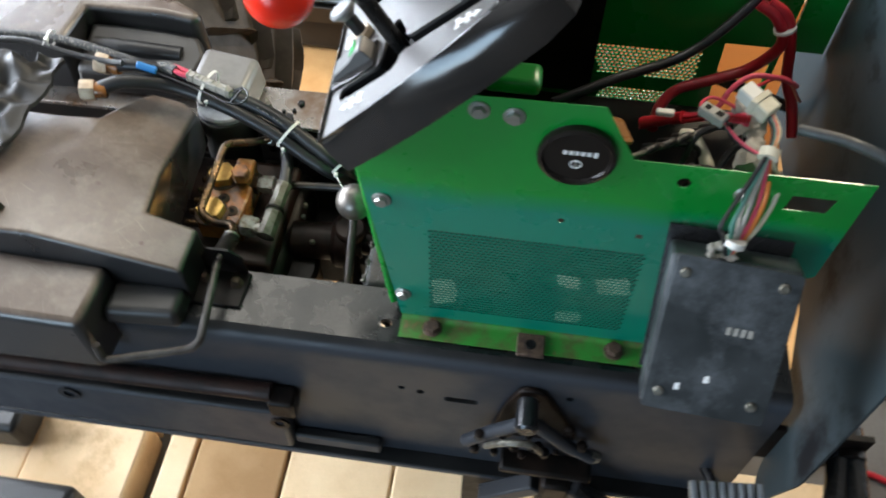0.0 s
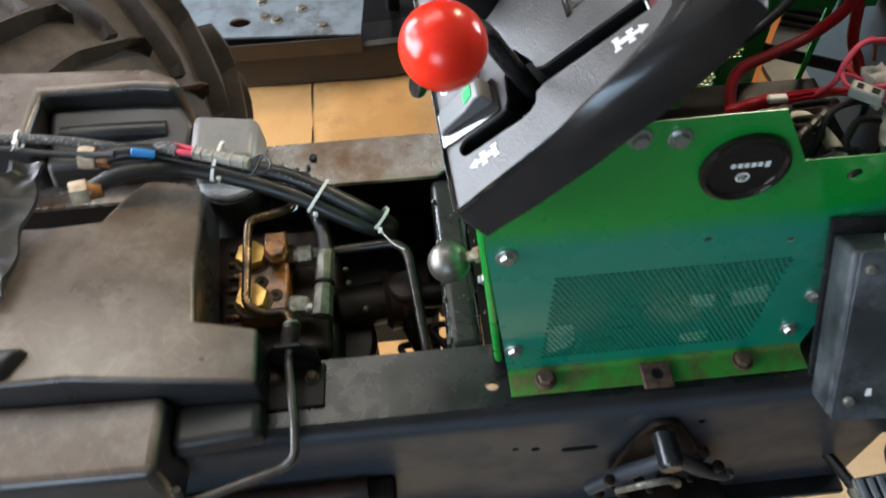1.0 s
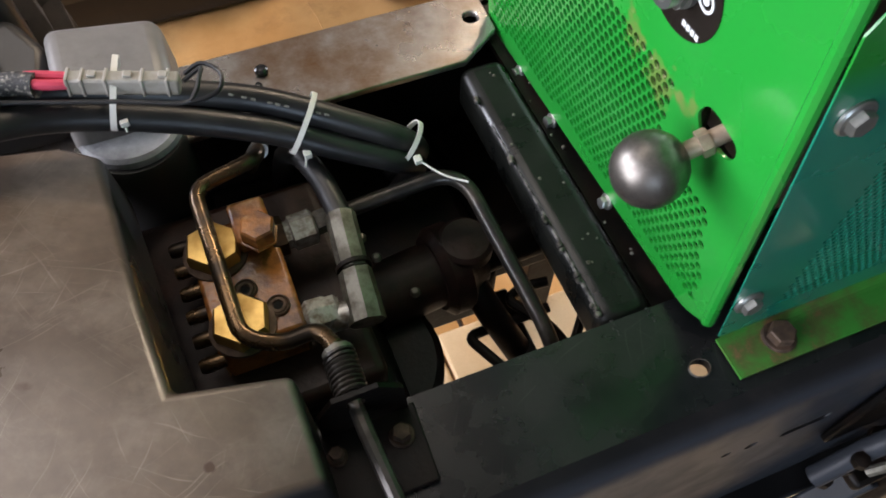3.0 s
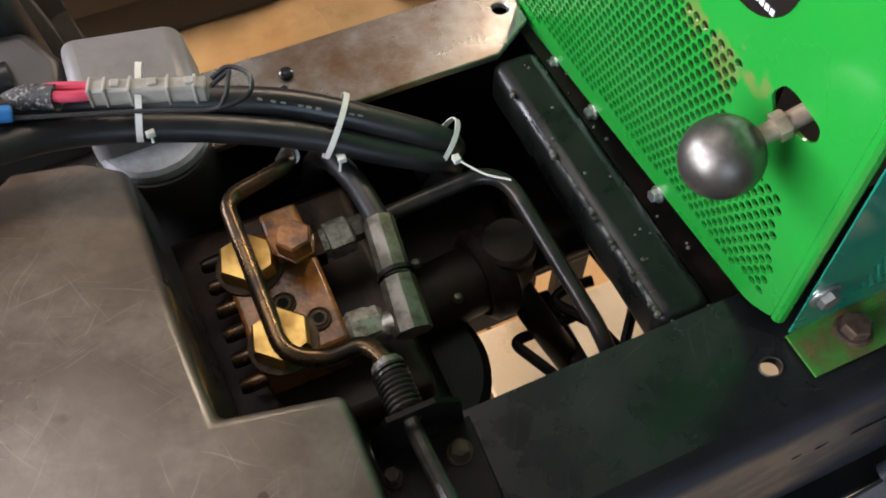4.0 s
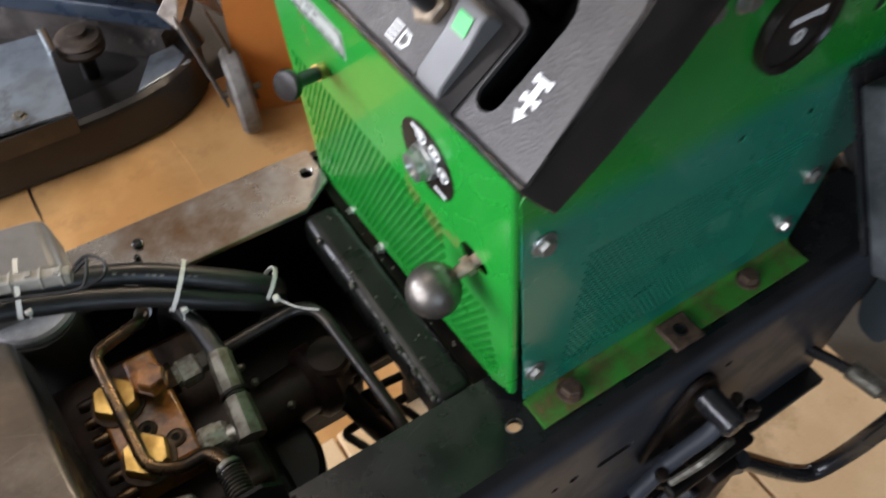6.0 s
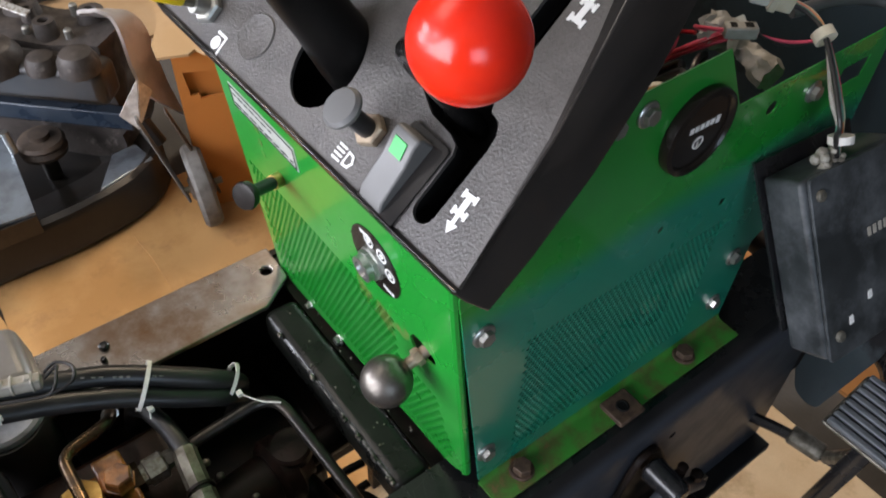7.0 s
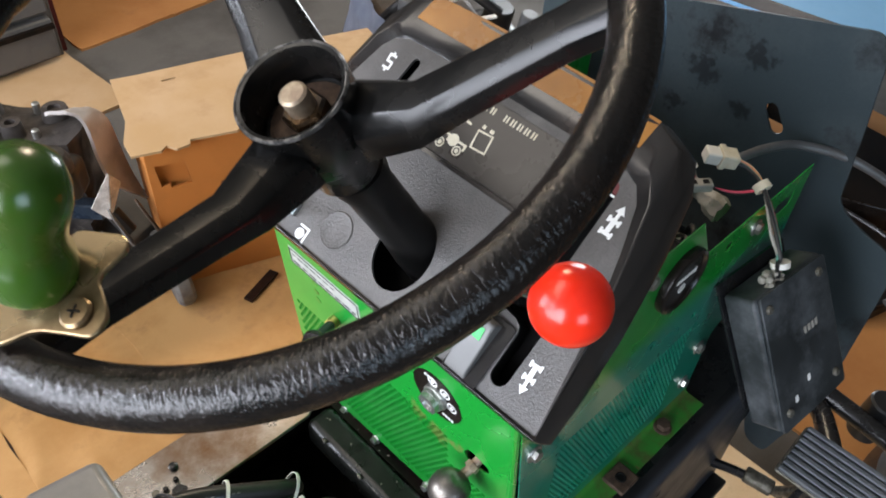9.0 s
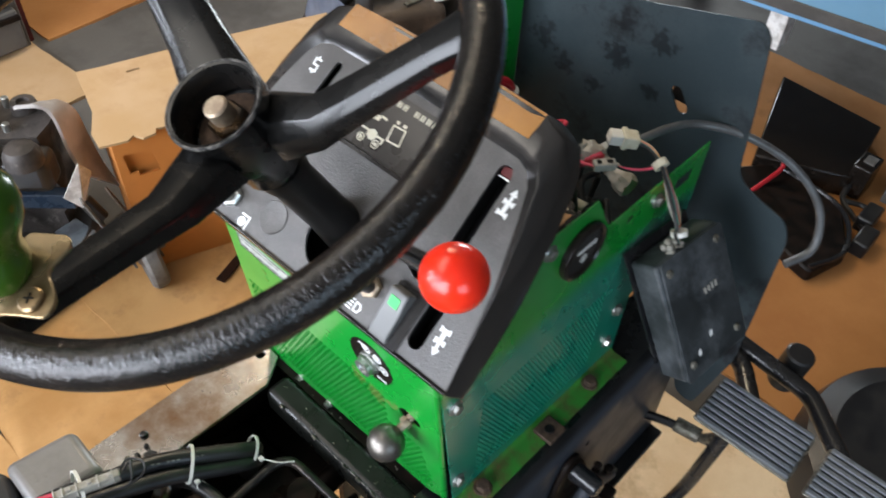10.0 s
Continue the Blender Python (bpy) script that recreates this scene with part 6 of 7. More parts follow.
# shade of the hollow put into a near-black block
part("grip_hollow_shade", moulded(B(), [(-0.5135, 0.306), (-0.346, 0.306), (-0.338, 0.350), (-0.3555, 0.3775), (-0.40, 0.3815), (-0.5135, 0.3835)], lambda x, y: 0.040 + 0.40 * max(0.0, y - 0.330), 0.0008), "tank_dark", far_tank, "near-black block standing for the cover's shaded hollow grip", bevel=0.008, seg=4)
part("grip_rib", tube(B(), [(-0.495, 0.345, 0.052), (-0.44, 0.343, 0.054), (-0.372, 0.346, 0.048)], 0.011, 14), "tank_dark", far_tank)

# black cloth lying over the tank
cl = B()
nx, ny = 60, 56
vs = []
for i in range(nx + 1):
    col = []
    for j in range(ny + 1):
        x, y = -0.66 + 0.185 * i / nx, 0.075 + 0.165 * j / ny
        x += 0.018 * noise.noise((y * 18, 3.1, 0)) * (i / nx)
        fold = 0.020 * abs(noise.noise((x * 14, y * 26, 0.0))) + 0.009 * (1 - abs(noise.noise((x * 34 + 5, y * 26, 1.0))) * 3) + 0.003 * math.sin(y * 110 + x * 40 + 4 * noise.noise((x * 12, y * 12, 2)))
        col.append(cl.verts.new((x, y, max(0.106, slope(x, y) + 0.004) + 0.010 + fold * min(1, 3 * (1 - i / nx) + 0.35))))
    vs.append(col)
for i in range(nx):
    for j in range(ny):
        cl.faces.new((vs[i][j], vs[i + 1][j], vs[i + 1][j + 1], vs[i][j + 1]))
ex = bmesh.ops.extrude_face_region(cl, geom=list(cl.faces))
bmesh.ops.translate(cl, vec=(0, 0, -0.006), verts=[v for v in ex["geom"] if isinstance(v, bmesh.types.BMVert)])
single("black_cloth", cl, "cloth", "crumpled black cloth lying on the tank", "cloth")

# ---- control box hanging beside the console ----
bx = thing("control_box", "dusty black plastic control box with screws hanging by its wires", "control box", (0.30, -0.06, 0.11))
BM = basis((0.302, -0.0895, 0.180), (0.082, -0.0075, 0.003), (0, 0.0625, 0.102))
bo = B()
box(bo, -0.055, 0.055, -0.078, 0.075, -0.040, -0.0032, BM)
part("case", bo, "box", bx, bevel=0.004, seg=3)
part("lid", slab(B(), rounded([(-0.054, -0.080), (0.056, -0.078), (0.056, 0.074), (-0.050, 0.076)], 0.006), BM, 0.003), "box", bx, "scuffed flat lid", bevel=0.0008)
part("back_plate", box(B(), -0.058, 0.050, -0.060, 0.088, -0.0435, -0.0405, BM), "frame", bx)
for u, v in ((-0.041, -0.060), (0.041, -0.059), (-0.041, 0.060), (0.041, 0.060)):
    part("lid_screw", lathe(B(), [(0.0048, 0.0), (0.0048, 0.0016), (0.0035, 0.003), (0, 0.0032)], BM @ Matrix.Translation((u, v, 0.0002)), 14), "zinc_dull", bx, "dull screw head")
for u, v in ((-0.026, -0.052), (-0.002, -0.040)):
    part("paint_chip", slab(B(), rounded([(-0.0026, -0.004), (0.0026, -0.003), (0.0022, 0.004), (-0.002, 0.003)], 0.001), BM @ Matrix.Translation((u, v, 0.0006)), 0.0005), "white", bx)
mk = B()
for k in range(4):
    slab(mk, [(0.004 + 0.0062 * k, 0.008), (0.0078 + 0.0062 * k, 0.008), (0.0078 + 0.0062 * k, 0.0155), (0.004 + 0.0062 * k, 0.0155)], BM @ Matrix.Translation((0, 0, 0.0005)), 0.0004)
part("stamped_marks", mk, "conn_grey", bx)
gl = B()
random.seed(9)
for k in range(26):
    ball(gl, BM @ Vector((-0.010 + random.uniform(-0.014, 0.016), 0.076 + random.uniform(-0.006, 0.010), -0.010 + random.uniform(-0.008, 0.006))), random.uniform(0.002, 0.0055), 8)
tagged(part("sealant", gl, "conn_grey", bx, "blobs of grey sealant"), kind="stuff")
# wires from the box to the connectors
top_w = BM @ Vector((-0.008, 0.080, -0.008))
for k, (mat_, off) in enumerate((("conn_grey", 0.0), ("wire_orange", 0.005), ("wire_green", -0.004), ("patch", 0.0085), ("pink", 0.0025), ("rubber", -0.0075), ("conn_grey", -0.0015))):
    part("wire", tube(B(), [top_w + Vector((off * 0.4, off * 0.2, 0)), top_w + Vector((off * 2.0 + 0.004, 0.010 + off * 1.0, 0.020)), Vector((0.303 + off * 3.0, -0.018 + off * 2.2 + 0.004 * math.sin(k * 2.4), 0.283 + 0.003 * math.cos(k * 1.7))), Vector((0.310 + off * 0.4, 0.009 + off * 0.3, 0.314)), Vector((0.316 + off * 0.3, 0.030, 0.322)), Vector((0.310 + off * 0.3, 0.047 + off * 0.3, 0.327))], 0.0019, 8), mat_, bx)
part("wire_tie", lathe(B(), [(0.0075, -0.004), (0.0085, -0.004), (0.0085, 0.004), (0.0075, 0.004)], along((0.311, 0.012, 0.3145), (0.316, 0.030, 0.322)), 16), "white_old", bx)
part("wire_tie", lathe(B(), [(0.0085, -0.003), (0.0095, -0.003), (0.0095, 0.003), (0.0085, 0.003)], along(top_w + Vector((0.001, 0.003, 0.012)), top_w + Vector((0.003, 0.008, 0.022))), 16), "tie", bx)
c1 = thing("white_connector", "yellowed white plug connector above the console", "connector", (0.295, 0.062, 0.330))
CW = basis((0.3000, 0.0570, 0.330), (0.034, -0.032, -0.008), (1, 1.1, 0.1)) @ Matrix.Diagonal((0.66, 0.80, 0.80, 1))
part("plug", box(B(), 0.0, 0.026, -0.011, 0.011, -0.009, 0.009, CW), "white_old", c1, bevel=0.0018)
part("socket", box(B(), -0.024, -0.0005, -0.0095, 0.0095, -0.008, 0.008, CW), "tie", c1, bevel=0.0018)
part("collar", box(B(), -0.002, 0.007, -0.0125, 0.0125, -0.0105, 0.0105, CW), "white_old", c1, bevel=0.001)
c2 = thing("grey_connector", "grey plug connector with small windows", "connector", (0.265, 0.058, 0.320))
CG = basis((0.270, 0.054, 0.312), (0.034, -0.026, 0.0), (1, 1.1, 0.1)) @ Matrix.Diagonal((0.62, 0.70, 0.70, 1))
part("plug", box(B(), -0.022, 0.018, -0.008, 0.008, -0.007, 0.007, CG), "conn_grey", c2, bevel=0.0015)
part("window", box(B(), -0.016, -0.008, -0.004, 0.004, 0.0071, 0.0077, CG), "void", c2)
part("window", box(B(), 0.002, 0.012, -0.004, 0.004, 0.0071, 0.0077, CG), "void", c2)
for k in range(2):
    part("wire", tube(B(), [CG @ Vector((0.018, 0.003 - 0.006 * k, 0)), (0.280, 0.042 + 0.003 * k, 0.309), (0.294, 0.028, 0.304 + 0.003 * k), (0.309, 0.012, 0.311)], 0.0013, 8), "pink" if k else "rubber", c2)
part("wire", tube(B(), [CG @ Vector((-0.022, 0, 0)), (0.262, 0.075, 0.306), (0.276, 0.098, 0.292), (0.296, 0.104, 0.280), (0.309, 0.100, 0.274)], 0.0016, 8), "pink", c2)

# ---- wiring inside the console ----
lo = thing("wiring_loom", "tangle of red and black wires inside the open console", "wiring", (0.28, 0.16, 0.1))
random.seed(21)
part("red_cable", tube(B(), [(0.340, 0.276, 0.268), (0.362, 0.270, 0.256), (0.376, 0.266, 0.225), (0.356, 0.274, 0.182), (0.318, 0.270, 0.163), (0.282, 0.261, 0.152), (0.262, 0.232, 0.150), (0.253, 0.198, 0.148)], 0.0064, 14), "wire_red", lo, "thick dark red cable")
part("red_cable", tube(B(), [(0.350, 0.278, 0.270), (0.373, 0.272, 0.256), (0.386, 0.268, 0.225), (0.398, 0.266, 0.178), (0.412, 0.256, 0.150), (0.420, 0.235, 0.120)], 0.0062, 14), "wire_red", lo)
part("cable_tie", lathe(B(), [(0.0110, -0.0015), (0.0120, -0.0015), (0.0120, 0.0015), (0.0110, 0.0015)], along((0.374, 0.269, 0.244), (0.366, 0.271, 0.262)), 18), "tie", lo, "white cable tie")
part("black_cable", tube(B(), [(0.352, 0.288, 0.285), (0.312, 0.266, 0.240), (0.272, 0.252, 0.206), (0.2085, 0.220, 0.198), (0.140, 0.200, 0.170)], 0.0055, 12), "rubber", lo)
# red wires gathered under tape, running to the plugs
for k in range(6):
    d = Vector((0, 0.0034 * math.cos(k * 1.05), 0.0034 * math.sin(k * 1.05)))
    w_ = [Vector(p) for p in ((0.235, 0.178, 0.172), (0.262, 0.170, 0.192), (0.280, 0.160, 0.206), (0.293, 0.130, 0.240), (0.302, 0.100, 0.268), (0.308, 0.080, 0.286))]
    part("red_wire", tube(B(), [p + d * (0.9 + 0.5 * math.sin(k * 2.1 + n)) for n, p in enumerate(w_)], 0.0021, 8), "pink" if k in (1, 4) else "wire_red", lo)
part("tape", tube(B(), [(0.236, 0.178, 0.173), (0.260, 0.171, 0.1905), (0.274, 0.164, 0.201)], lambda f_: 0.0066 + 0.0006 * math.sin(f_ * 21), 14), "wire_red", lo, "dark red tape round the wires")
part("wire_loop", tube(B(), [(0.395, 0.225, 0.205), (0.372, 0.190, 0.240), (0.345, 0.158, 0.271), (0.318, 0.147, 0.279), (0.300, 0.133, 0.272), (0.292, 0.124, 0.258), (0.284, 0.128, 0.240)], 0.0026, 10), "pink", lo, "pale red looped wire")
part("wire_loop", tube(B(), [(0.410, 0.235, 0.175), (0.372, 0.205, 0.232), (0.340, 0.180, 0.240), (0.318, 0.150, 0.250), (0.305, 0.115, 0.268)], 0.0019, 8), "wire_red", lo)
tp = B()
random.seed(5)
tp_path = [Vector(p) for p in ((0.311, 0.112, 0.274), (0.317, 0.098, 0.272), (0.320, 0.080, 0.268), (0.316, 0.062, 0.266), (0.312, 0.040, 0.262))]
tube(tp, tp_path, lambda f_: 0.0125 + 0.0035 * math.sin(f_ * 8.0) - 0.003 * f_, 18)
for v in tp.verts:
    v.co += Vector((noise.noise(v.co * 150), noise.noise(v.co * 150 + Vector((7, 0, 0))), noise.noise(v.co * 150 + Vector((0, 9, 0))))) * 0.0042
part("taped_joint", tp, "conn_grey", lo, "lumpy grey taped joint")
for k, p0 in enumerate(((0.306, 0.108, 0.283), (0.326, 0.092, 0.281), (0.305, 0.078, 0.276))):
    part("tape_end", slab(B(), [(-0.006, -0.004), (0.007, -0.0035), (0.009, 0.003), (0.001, 0.005), (-0.007, 0.003)], basis(p0, (0.6, -0.5 + 0.4 * k, 0.3), (0.2, 0.7, 0.5)), 0.0012), "tie" if k == 1 else "conn_grey", lo)
part("pale_sleeve", tube(B(), [(0.268, 0.124, 0.216), (0.276, 0.118, 0.221), (0.284, 0.100, 0.222), (0.290, 0.080, 0.220), (0.294, 0.066, 0.216)], 0.0062, 14), "white_old", lo, "yellowed sleeve on a wire")
for k in range(5):
    a = Vector((0.205 + 0.016 * k, 0.040 + 0.014 * k, 0.262 - 0.005 * k))
    b = a + Vector((0.017, 0.010, 0.001))
    part("terminal", cyl(B(), a, b, 0.0026, 10), "zinc_dull", lo, "silvery wire terminal")
    part("terminal_sleeve", tube(B(), [b, b + Vector((0.010, 0.010, -0.002)), b + Vector((0.016, 0.030, -0.022)), b + Vector((0.010, 0.060, -0.055))], 0.0034, 10), "rubber", lo)
for k in range(9):
    a = Vector((random.uniform(0.20, 0.30), random.uniform(0.035, 0.085), random.uniform(0.19, 0.235)))
    b = a + Vector((random.uniform(0.02, 0.06), random.uniform(0.0, 0.05), random.uniform(-0.01, 0.02)))
    mid = a.lerp(b, 0.5) + Vector((random.uniform(-0.015, 0.015), random.uniform(-0.015, 0.015), random.uniform(0.0, 0.025)))
    part("black_wire", tube(B(), [a - Vector((0, 0, 0.05)), a, mid, b, b - Vector((-0.01, -0.01, 0.05))], random.uniform(0.0020, 0.0036), 8), "rubber", lo)
part("white_tab", box(B(), 0.236, 0.254, 0.120, 0.128, 0.240, 0.246), "tie", lo, bevel=0.002)
part("brown_bracket", slab(B(), rounded([(0.150, 0.030), (0.205, 0.030), (0.196, 0.066), (0.158, 0.070)], 0.004), basis((0, 0, 0.300), (1, 0, 0), (0, 1, -0.2)), 0.003), "shelf", lo, "rusty brown bracket")
part("inner_shelf", box(B(), 0.02, 0.40, 0.03, 0.30, 0.085, 0.092), "frame_dark", lo)
part("inner_green_bracket", box(B(), 0.072, 0.120, 0.045, 0.075, 0.318, 0.334), "green", lo, bevel=0.006, seg=3)

# ---- fender plate in front of the console ----
fe = thing("fender_plate", "grey-black stained steel front plate with rounded top corners", "fender", (0.45, 0.1, -0.02))
FM = basis((0.448, 0.155, 0.0), (0, -1, 0), (0.0, 0, 1))
f_yz = [(0.405, 0.02), (0.405, 0.33), (0.385, 0.36), (0.256, 0.372), (0.006, 0.432), (-0.008, 0.420), (-0.020, 0.327), (-0.028, 0.240), (-0.060, 0.224), (-0.100, 0.214), (-0.112, 0.190), (-0.118, -0.048), (-0.090, -0.185), (-0.060, -0.180), (-0.020, -0.06), (0.075, 0.020)]
f_out = rounded([(0.155 - y, z) for y, z in f_yz], 0.016, 5)
part("plate", plate(B(), f_out, [stadium(0.078, 0.308, 0.090, 0.290, 0.0075)], FM, 0.003), "fender", fe, "stained steel sheet", bevel=0.001)
# dark plate added behind the slot, which would otherwise look bright
part("hole_blackout", box(B(), 0.4525, 0.456, 0.058, 0.084, 0.294, 0.322), "frame_dark", fe)
cbx = thing("front_cable", "grey cable looping over the front plate", "cable", (0.42, 0.03, 0.29))
part("cable", tube(B(), [(0.345, 0.060, 0.300), (0.385, 0.045, 0.305), (0.424, 0.026, 0.300), (0.455, -0.020, 0.292), (0.485, -0.075, 0.262), (0.500, -0.118, 0.215), (0.490, -0.135, 0.165), (0.455, -0.120, 0.150)], 0.0050, 12), "cable_grey", cbx)

# ---- pedals ----
def pedal(name, origin, u, v, w, h, label):
    """A ribbed rubber pedal pad on a steel plate."""
    t_ = thing(name, label, "pedal", origin, "pedals")
    m_ = basis(origin, u, v)
    part("plate", slab(B(), rounded([(0, 0), (w, 0), (w, h), (0, h)], 0.004), m_, 0.004), "zinc_dull", t_, bevel=0.001)
    n_ = 8
    for k in range(n_):
        y0 = h * (k + 0.14) / n_
        part("rib", box(B(), 0.003, w - 0.003, y0, y0 + h / n_ * 0.72, 0.0002, 0.0075, m_), "pedal", t_, bevel=0.0016)
    return t_


p1 = pedal("drive_pedal", (0.332, -0.126, -0.052), (0.004, -0.135, -0.002), (0.085, 0.006, 0.012), 0.136, 0.078, "wide ribbed grey rubber drive pedal")
p2 = pedal("brake_pedal", (0.334, -0.281, -0.052), (0.004, -0.135, -0.002), (0.085, 0.006, 0.012), 0.130, 0.078, "wide ribbed grey rubber brake pedal")
part("arm", tube(B(), round_corners([(0.38, -0.19, -0.088), (0.44, -0.175, -0.11), (0.51, -0.12, -0.11), (0.525, -0.02, -0.095)], 0.02), 0.014, 12, smooth=False), "frame", p1)
part("post", cyl(B(), (0.565, -0.172, -0.160), (0.567, -0.178, -0.085), 0.022, 20, chamfer=0.003), "rubber", p1, "black rubber bump post")
part("pivot_rod", tube(B(), [(0.375, -0.01, -0.20), (0.405, -0.08, -0.20), (0.42, -0.145, -0.20)], 0.007, 10), "frame", p1)
part("rod_joint", cyl(B(), (0.411, -0.09, -0.20), (0.418, -0.13, -0.20), 0.012, 12, chamfer=0.002), "zinc_dull", p1)
part("lever", tube(B(), round_corners([(0.225, -0.100, -0.196), (0.300, -0.126, -0.272), (0.348, -0.142, -0.312), (0.374, -0.152, -0.262), (0.372, -0.162, -0.150), (0.376, -0.170, -0.060)], 0.03), 0.0105, 12, smooth=False), "frame", p1, "black bent pedal lever")
part("link", tube(B(), [(0.418, -0.135, -0.20), (0.390, -0.160, -0.13), (0.385, -0.170, -0.078)], 0.008, 10), "zinc_dull", p1)
part("arm", tube(B(), round_corners([(0.38, -0.33, -0.088), (0.45, -0.31, -0.11), (0.53, -0.22, -0.11), (0.535, -0.02, -0.095)], 0.02), 0.014, 12, smooth=False), "frame", p2)
# cross shaft that carries the pedals
cs = thing("pedal_shaft", "black pedal shaft across the front of the frame", "shaft", (0.53, 0.1, -0.1))
part("shaft", cyl(B(), (0.53, -0.06, -0.095), (0.53, 0.34, -0.095), 0.017, 16), "frame_dark", cs)
part("hanger", box(B(), 0.36, 0.545, 0.343, 0.351, -0.14, -0.06), "frame_dark", cs)
part("hanger", box(B(), 0.4355, 0.545, -0.05, -0.043, -0.14, -0.06), "frame_dark", cs)

# ---- linkage on the outer face of the rail ----
lk = thing("rail_linkage", "greasy black bell-crank linkage bolted to the rail", "linkage", (0.15, -0.08, -0.15))
part("bracket", slab(B(), rounded([(0.112, -0.160), (0.222, -0.152), (0.196, -0.085), (0.168, -0.030), (0.142, -0.028), (0.126, -0.075)], 0.012), basis((0, -0.0585, 0), (1, 0, 0), (0, 0, 1)), 0.007), "frame_dark", lk, bevel=0.002)
part("crank", tube(B(), round_corners([(0.085, -0.078, -0.145), (0.118, -0.080, -0.098), (0.140, -0.088, -0.060), (0.152, -0.088, -0.040), (0.165, -0.085, -0.058), (0.205, -0.080, -0.115), (0.240, -0.078, -0.145)], 0.02), 0.0082, 12, smooth=False), "rail", lk, "worn bluish crank arm")
part("pivot", cyl(B(), (0.152, -0.062, -0.042), (0.152, -0.102, -0.042), 0.013, 16, chamfer=0.003), "frame", lk)
part("pivot_nut", lathe(B(), [(0.011, 0), (0.011, 0.008)], along((0.240, -0.074, -0.145), (0.240, -1, -0.145)), 6), "zinc_dull", lk)
part("spring_hook", tube(B(), [(0.110, -0.092, -0.12), (0.130, -0.100, -0.085), (0.160, -0.100, -0.080), (0.175, -0.095, -0.11)], 0.004, 8), "zinc_dull", lk)
part("cross_bar", box(B(), 0.130, 0.245, -0.096, -0.0655, -0.190, -0.176), "frame_dark", lk, bevel=0.004)
part("drop_arm", box(B(), 0.185, 0.222, -0.105, -0.066, -0.33, -0.1965), "frame_dark", lk, bevel=0.005)
for s_ in (-1, 1):
    part("foot", box(B(), -0.012, 0.012, -0.012, 0.012, -0.10, 0.0, Matrix.Translation((0.203 + 0.02 * s_, -0.085, -0.235)) @ Matrix.Rotation(-0.75 * s_, 4, "Y")), "rail", lk, "flat scuffed foot plate", bevel=0.003)
gr = B()
random.seed(13)
for k in range(22):
    ball(gr, (random.uniform(0.095, 0.23), random.uniform(-0.088, -0.066), random.uniform(-0.168, -0.09)), random.uniform(0.003, 0.008), 7)
tagged(part("grease_dirt", gr, "frame_dark", lk, "lumps of greasy dirt"), kind="stuff")

# ---- wooden boards beside the near rail ----
def board(x0, x1, y0, y1, z0, z1, material, label):
    return single("wooden_board", box(B(), x0, x1, y0, y1, z0, z1), material, label, "board", bevel=0.004, group="boards on the floor")


PALE = "pale flat board lying on the floor beside the tractor"
board(-0.80, -0.715, -0.42, 0.12, FLOOR, -0.618, "card_pale", PALE)
board(-0.705, -0.510, -0.42, 0.062, FLOOR, -0.600, "card_pale", PALE)
board(-0.560, -0.515, 0.070, 0.14, FLOOR, -0.610, "card_pale", PALE)
board(-0.462, -0.412, -0.42, 0.14, FLOOR, -0.605, "card_pale", PALE)
board(-0.404, -0.242, -0.42, 0.34, FLOOR, -0.603, "board_brown", "brown stained board lying on the floor beside the tractor")
board(-0.236, -0.048, -0.42, 0.34, FLOOR, -0.604, "card_pale", PALE)
board(-0.044, 0.46, -0.42, 0.34, FLOOR, -0.600, "card_pale", "wide pale cardboard-faced board on the floor")
board(0.466, 0.75, -0.30, 0.12, FLOOR, -0.602, "card_pale", PALE)
bk = single("dark_block", box(B(), -0.86, -0.70, -0.02, 0.06, -0.60, -0.515), "cloth", "dark padded block lying on the boards", "block", bevel=0.012)
single("dark_block", box(B(), -0.88, -0.545, -0.34, -0.098, -0.60, -0.50), "cloth", "dark padded block lying on the boards", "block", bevel=0.014)

# ---- orange cardboard box ----
ob_ = thing("cardboard_box", "tall orange-brown cardboard box with torn slots", "box", (0.45, 1.28, FLOOR))
OM = basis((0.185, 1.195, FLOOR), (0.44, -0.135, 0), (0.135, 0.44, 0))
# shade of the box sides put into a deeper orange than the flap
part("front", plate(B(), [(0, 0), (0.62, 0), (0.62, 0.425), (0, 0.435)], [[(0.022, 0.320), (0.040, 0.322), (0.042, 0.310), (0.088, 0.312), (0.082, 0.372), (0.016, 0.378)], [(0.150, 0.290), (0.185, 0.292), (0.185, 0.298), (0.150, 0.296)]], OM @ Matrix.Rotation(radians(90), 4, "X"), 0.006), "card_orange", ob_, "front with hand holes, its shade painted in orange-brown", smooth=False)
part("left_side", box(B(), 0.0, 0.006, 0.0065, 0.268, 0.0, 0.43, OM), "card_orange", ob_)
part("right_side", box(B(), 0.614, 0.62, 0.0065, 0.268, 0.0, 0.43, OM), "card_orange", ob_)
part("back", box(B(), 0.0065, 0.6135, 0.262, 0.268, 0.0, 0.43, OM), "card_orange", ob_)
flap = plate(B(), [(-0.010, 0.10), (-0.030, 0.02), (-0.025, -0.030), (0.035, -0.034), (0.050, -0.020), (0.066, -0.040), (0.095, -0.034), (0.100, -0.018), (0.20, -0.026), (0.215, -0.014), (0.33, -0.022), (0.63, -0.018), (0.63, 0.27), (0.30, 0.278), (0.05, 0.272), (-0.010, 0.274)], [stadium(0.10, 0.225, 0.125, 0.226, 0.004)], OM @ Matrix.Translation((0, 0, 0.440)), 0.006)
part("top_flap", flap, "card_flap", ob_, "tan top flap with a torn edge")
part("hole_backing", box(B(), 0.005, 0.11, 0.016, 0.019, 0.28, 0.40, OM), "card_orange", ob_, smooth=False)
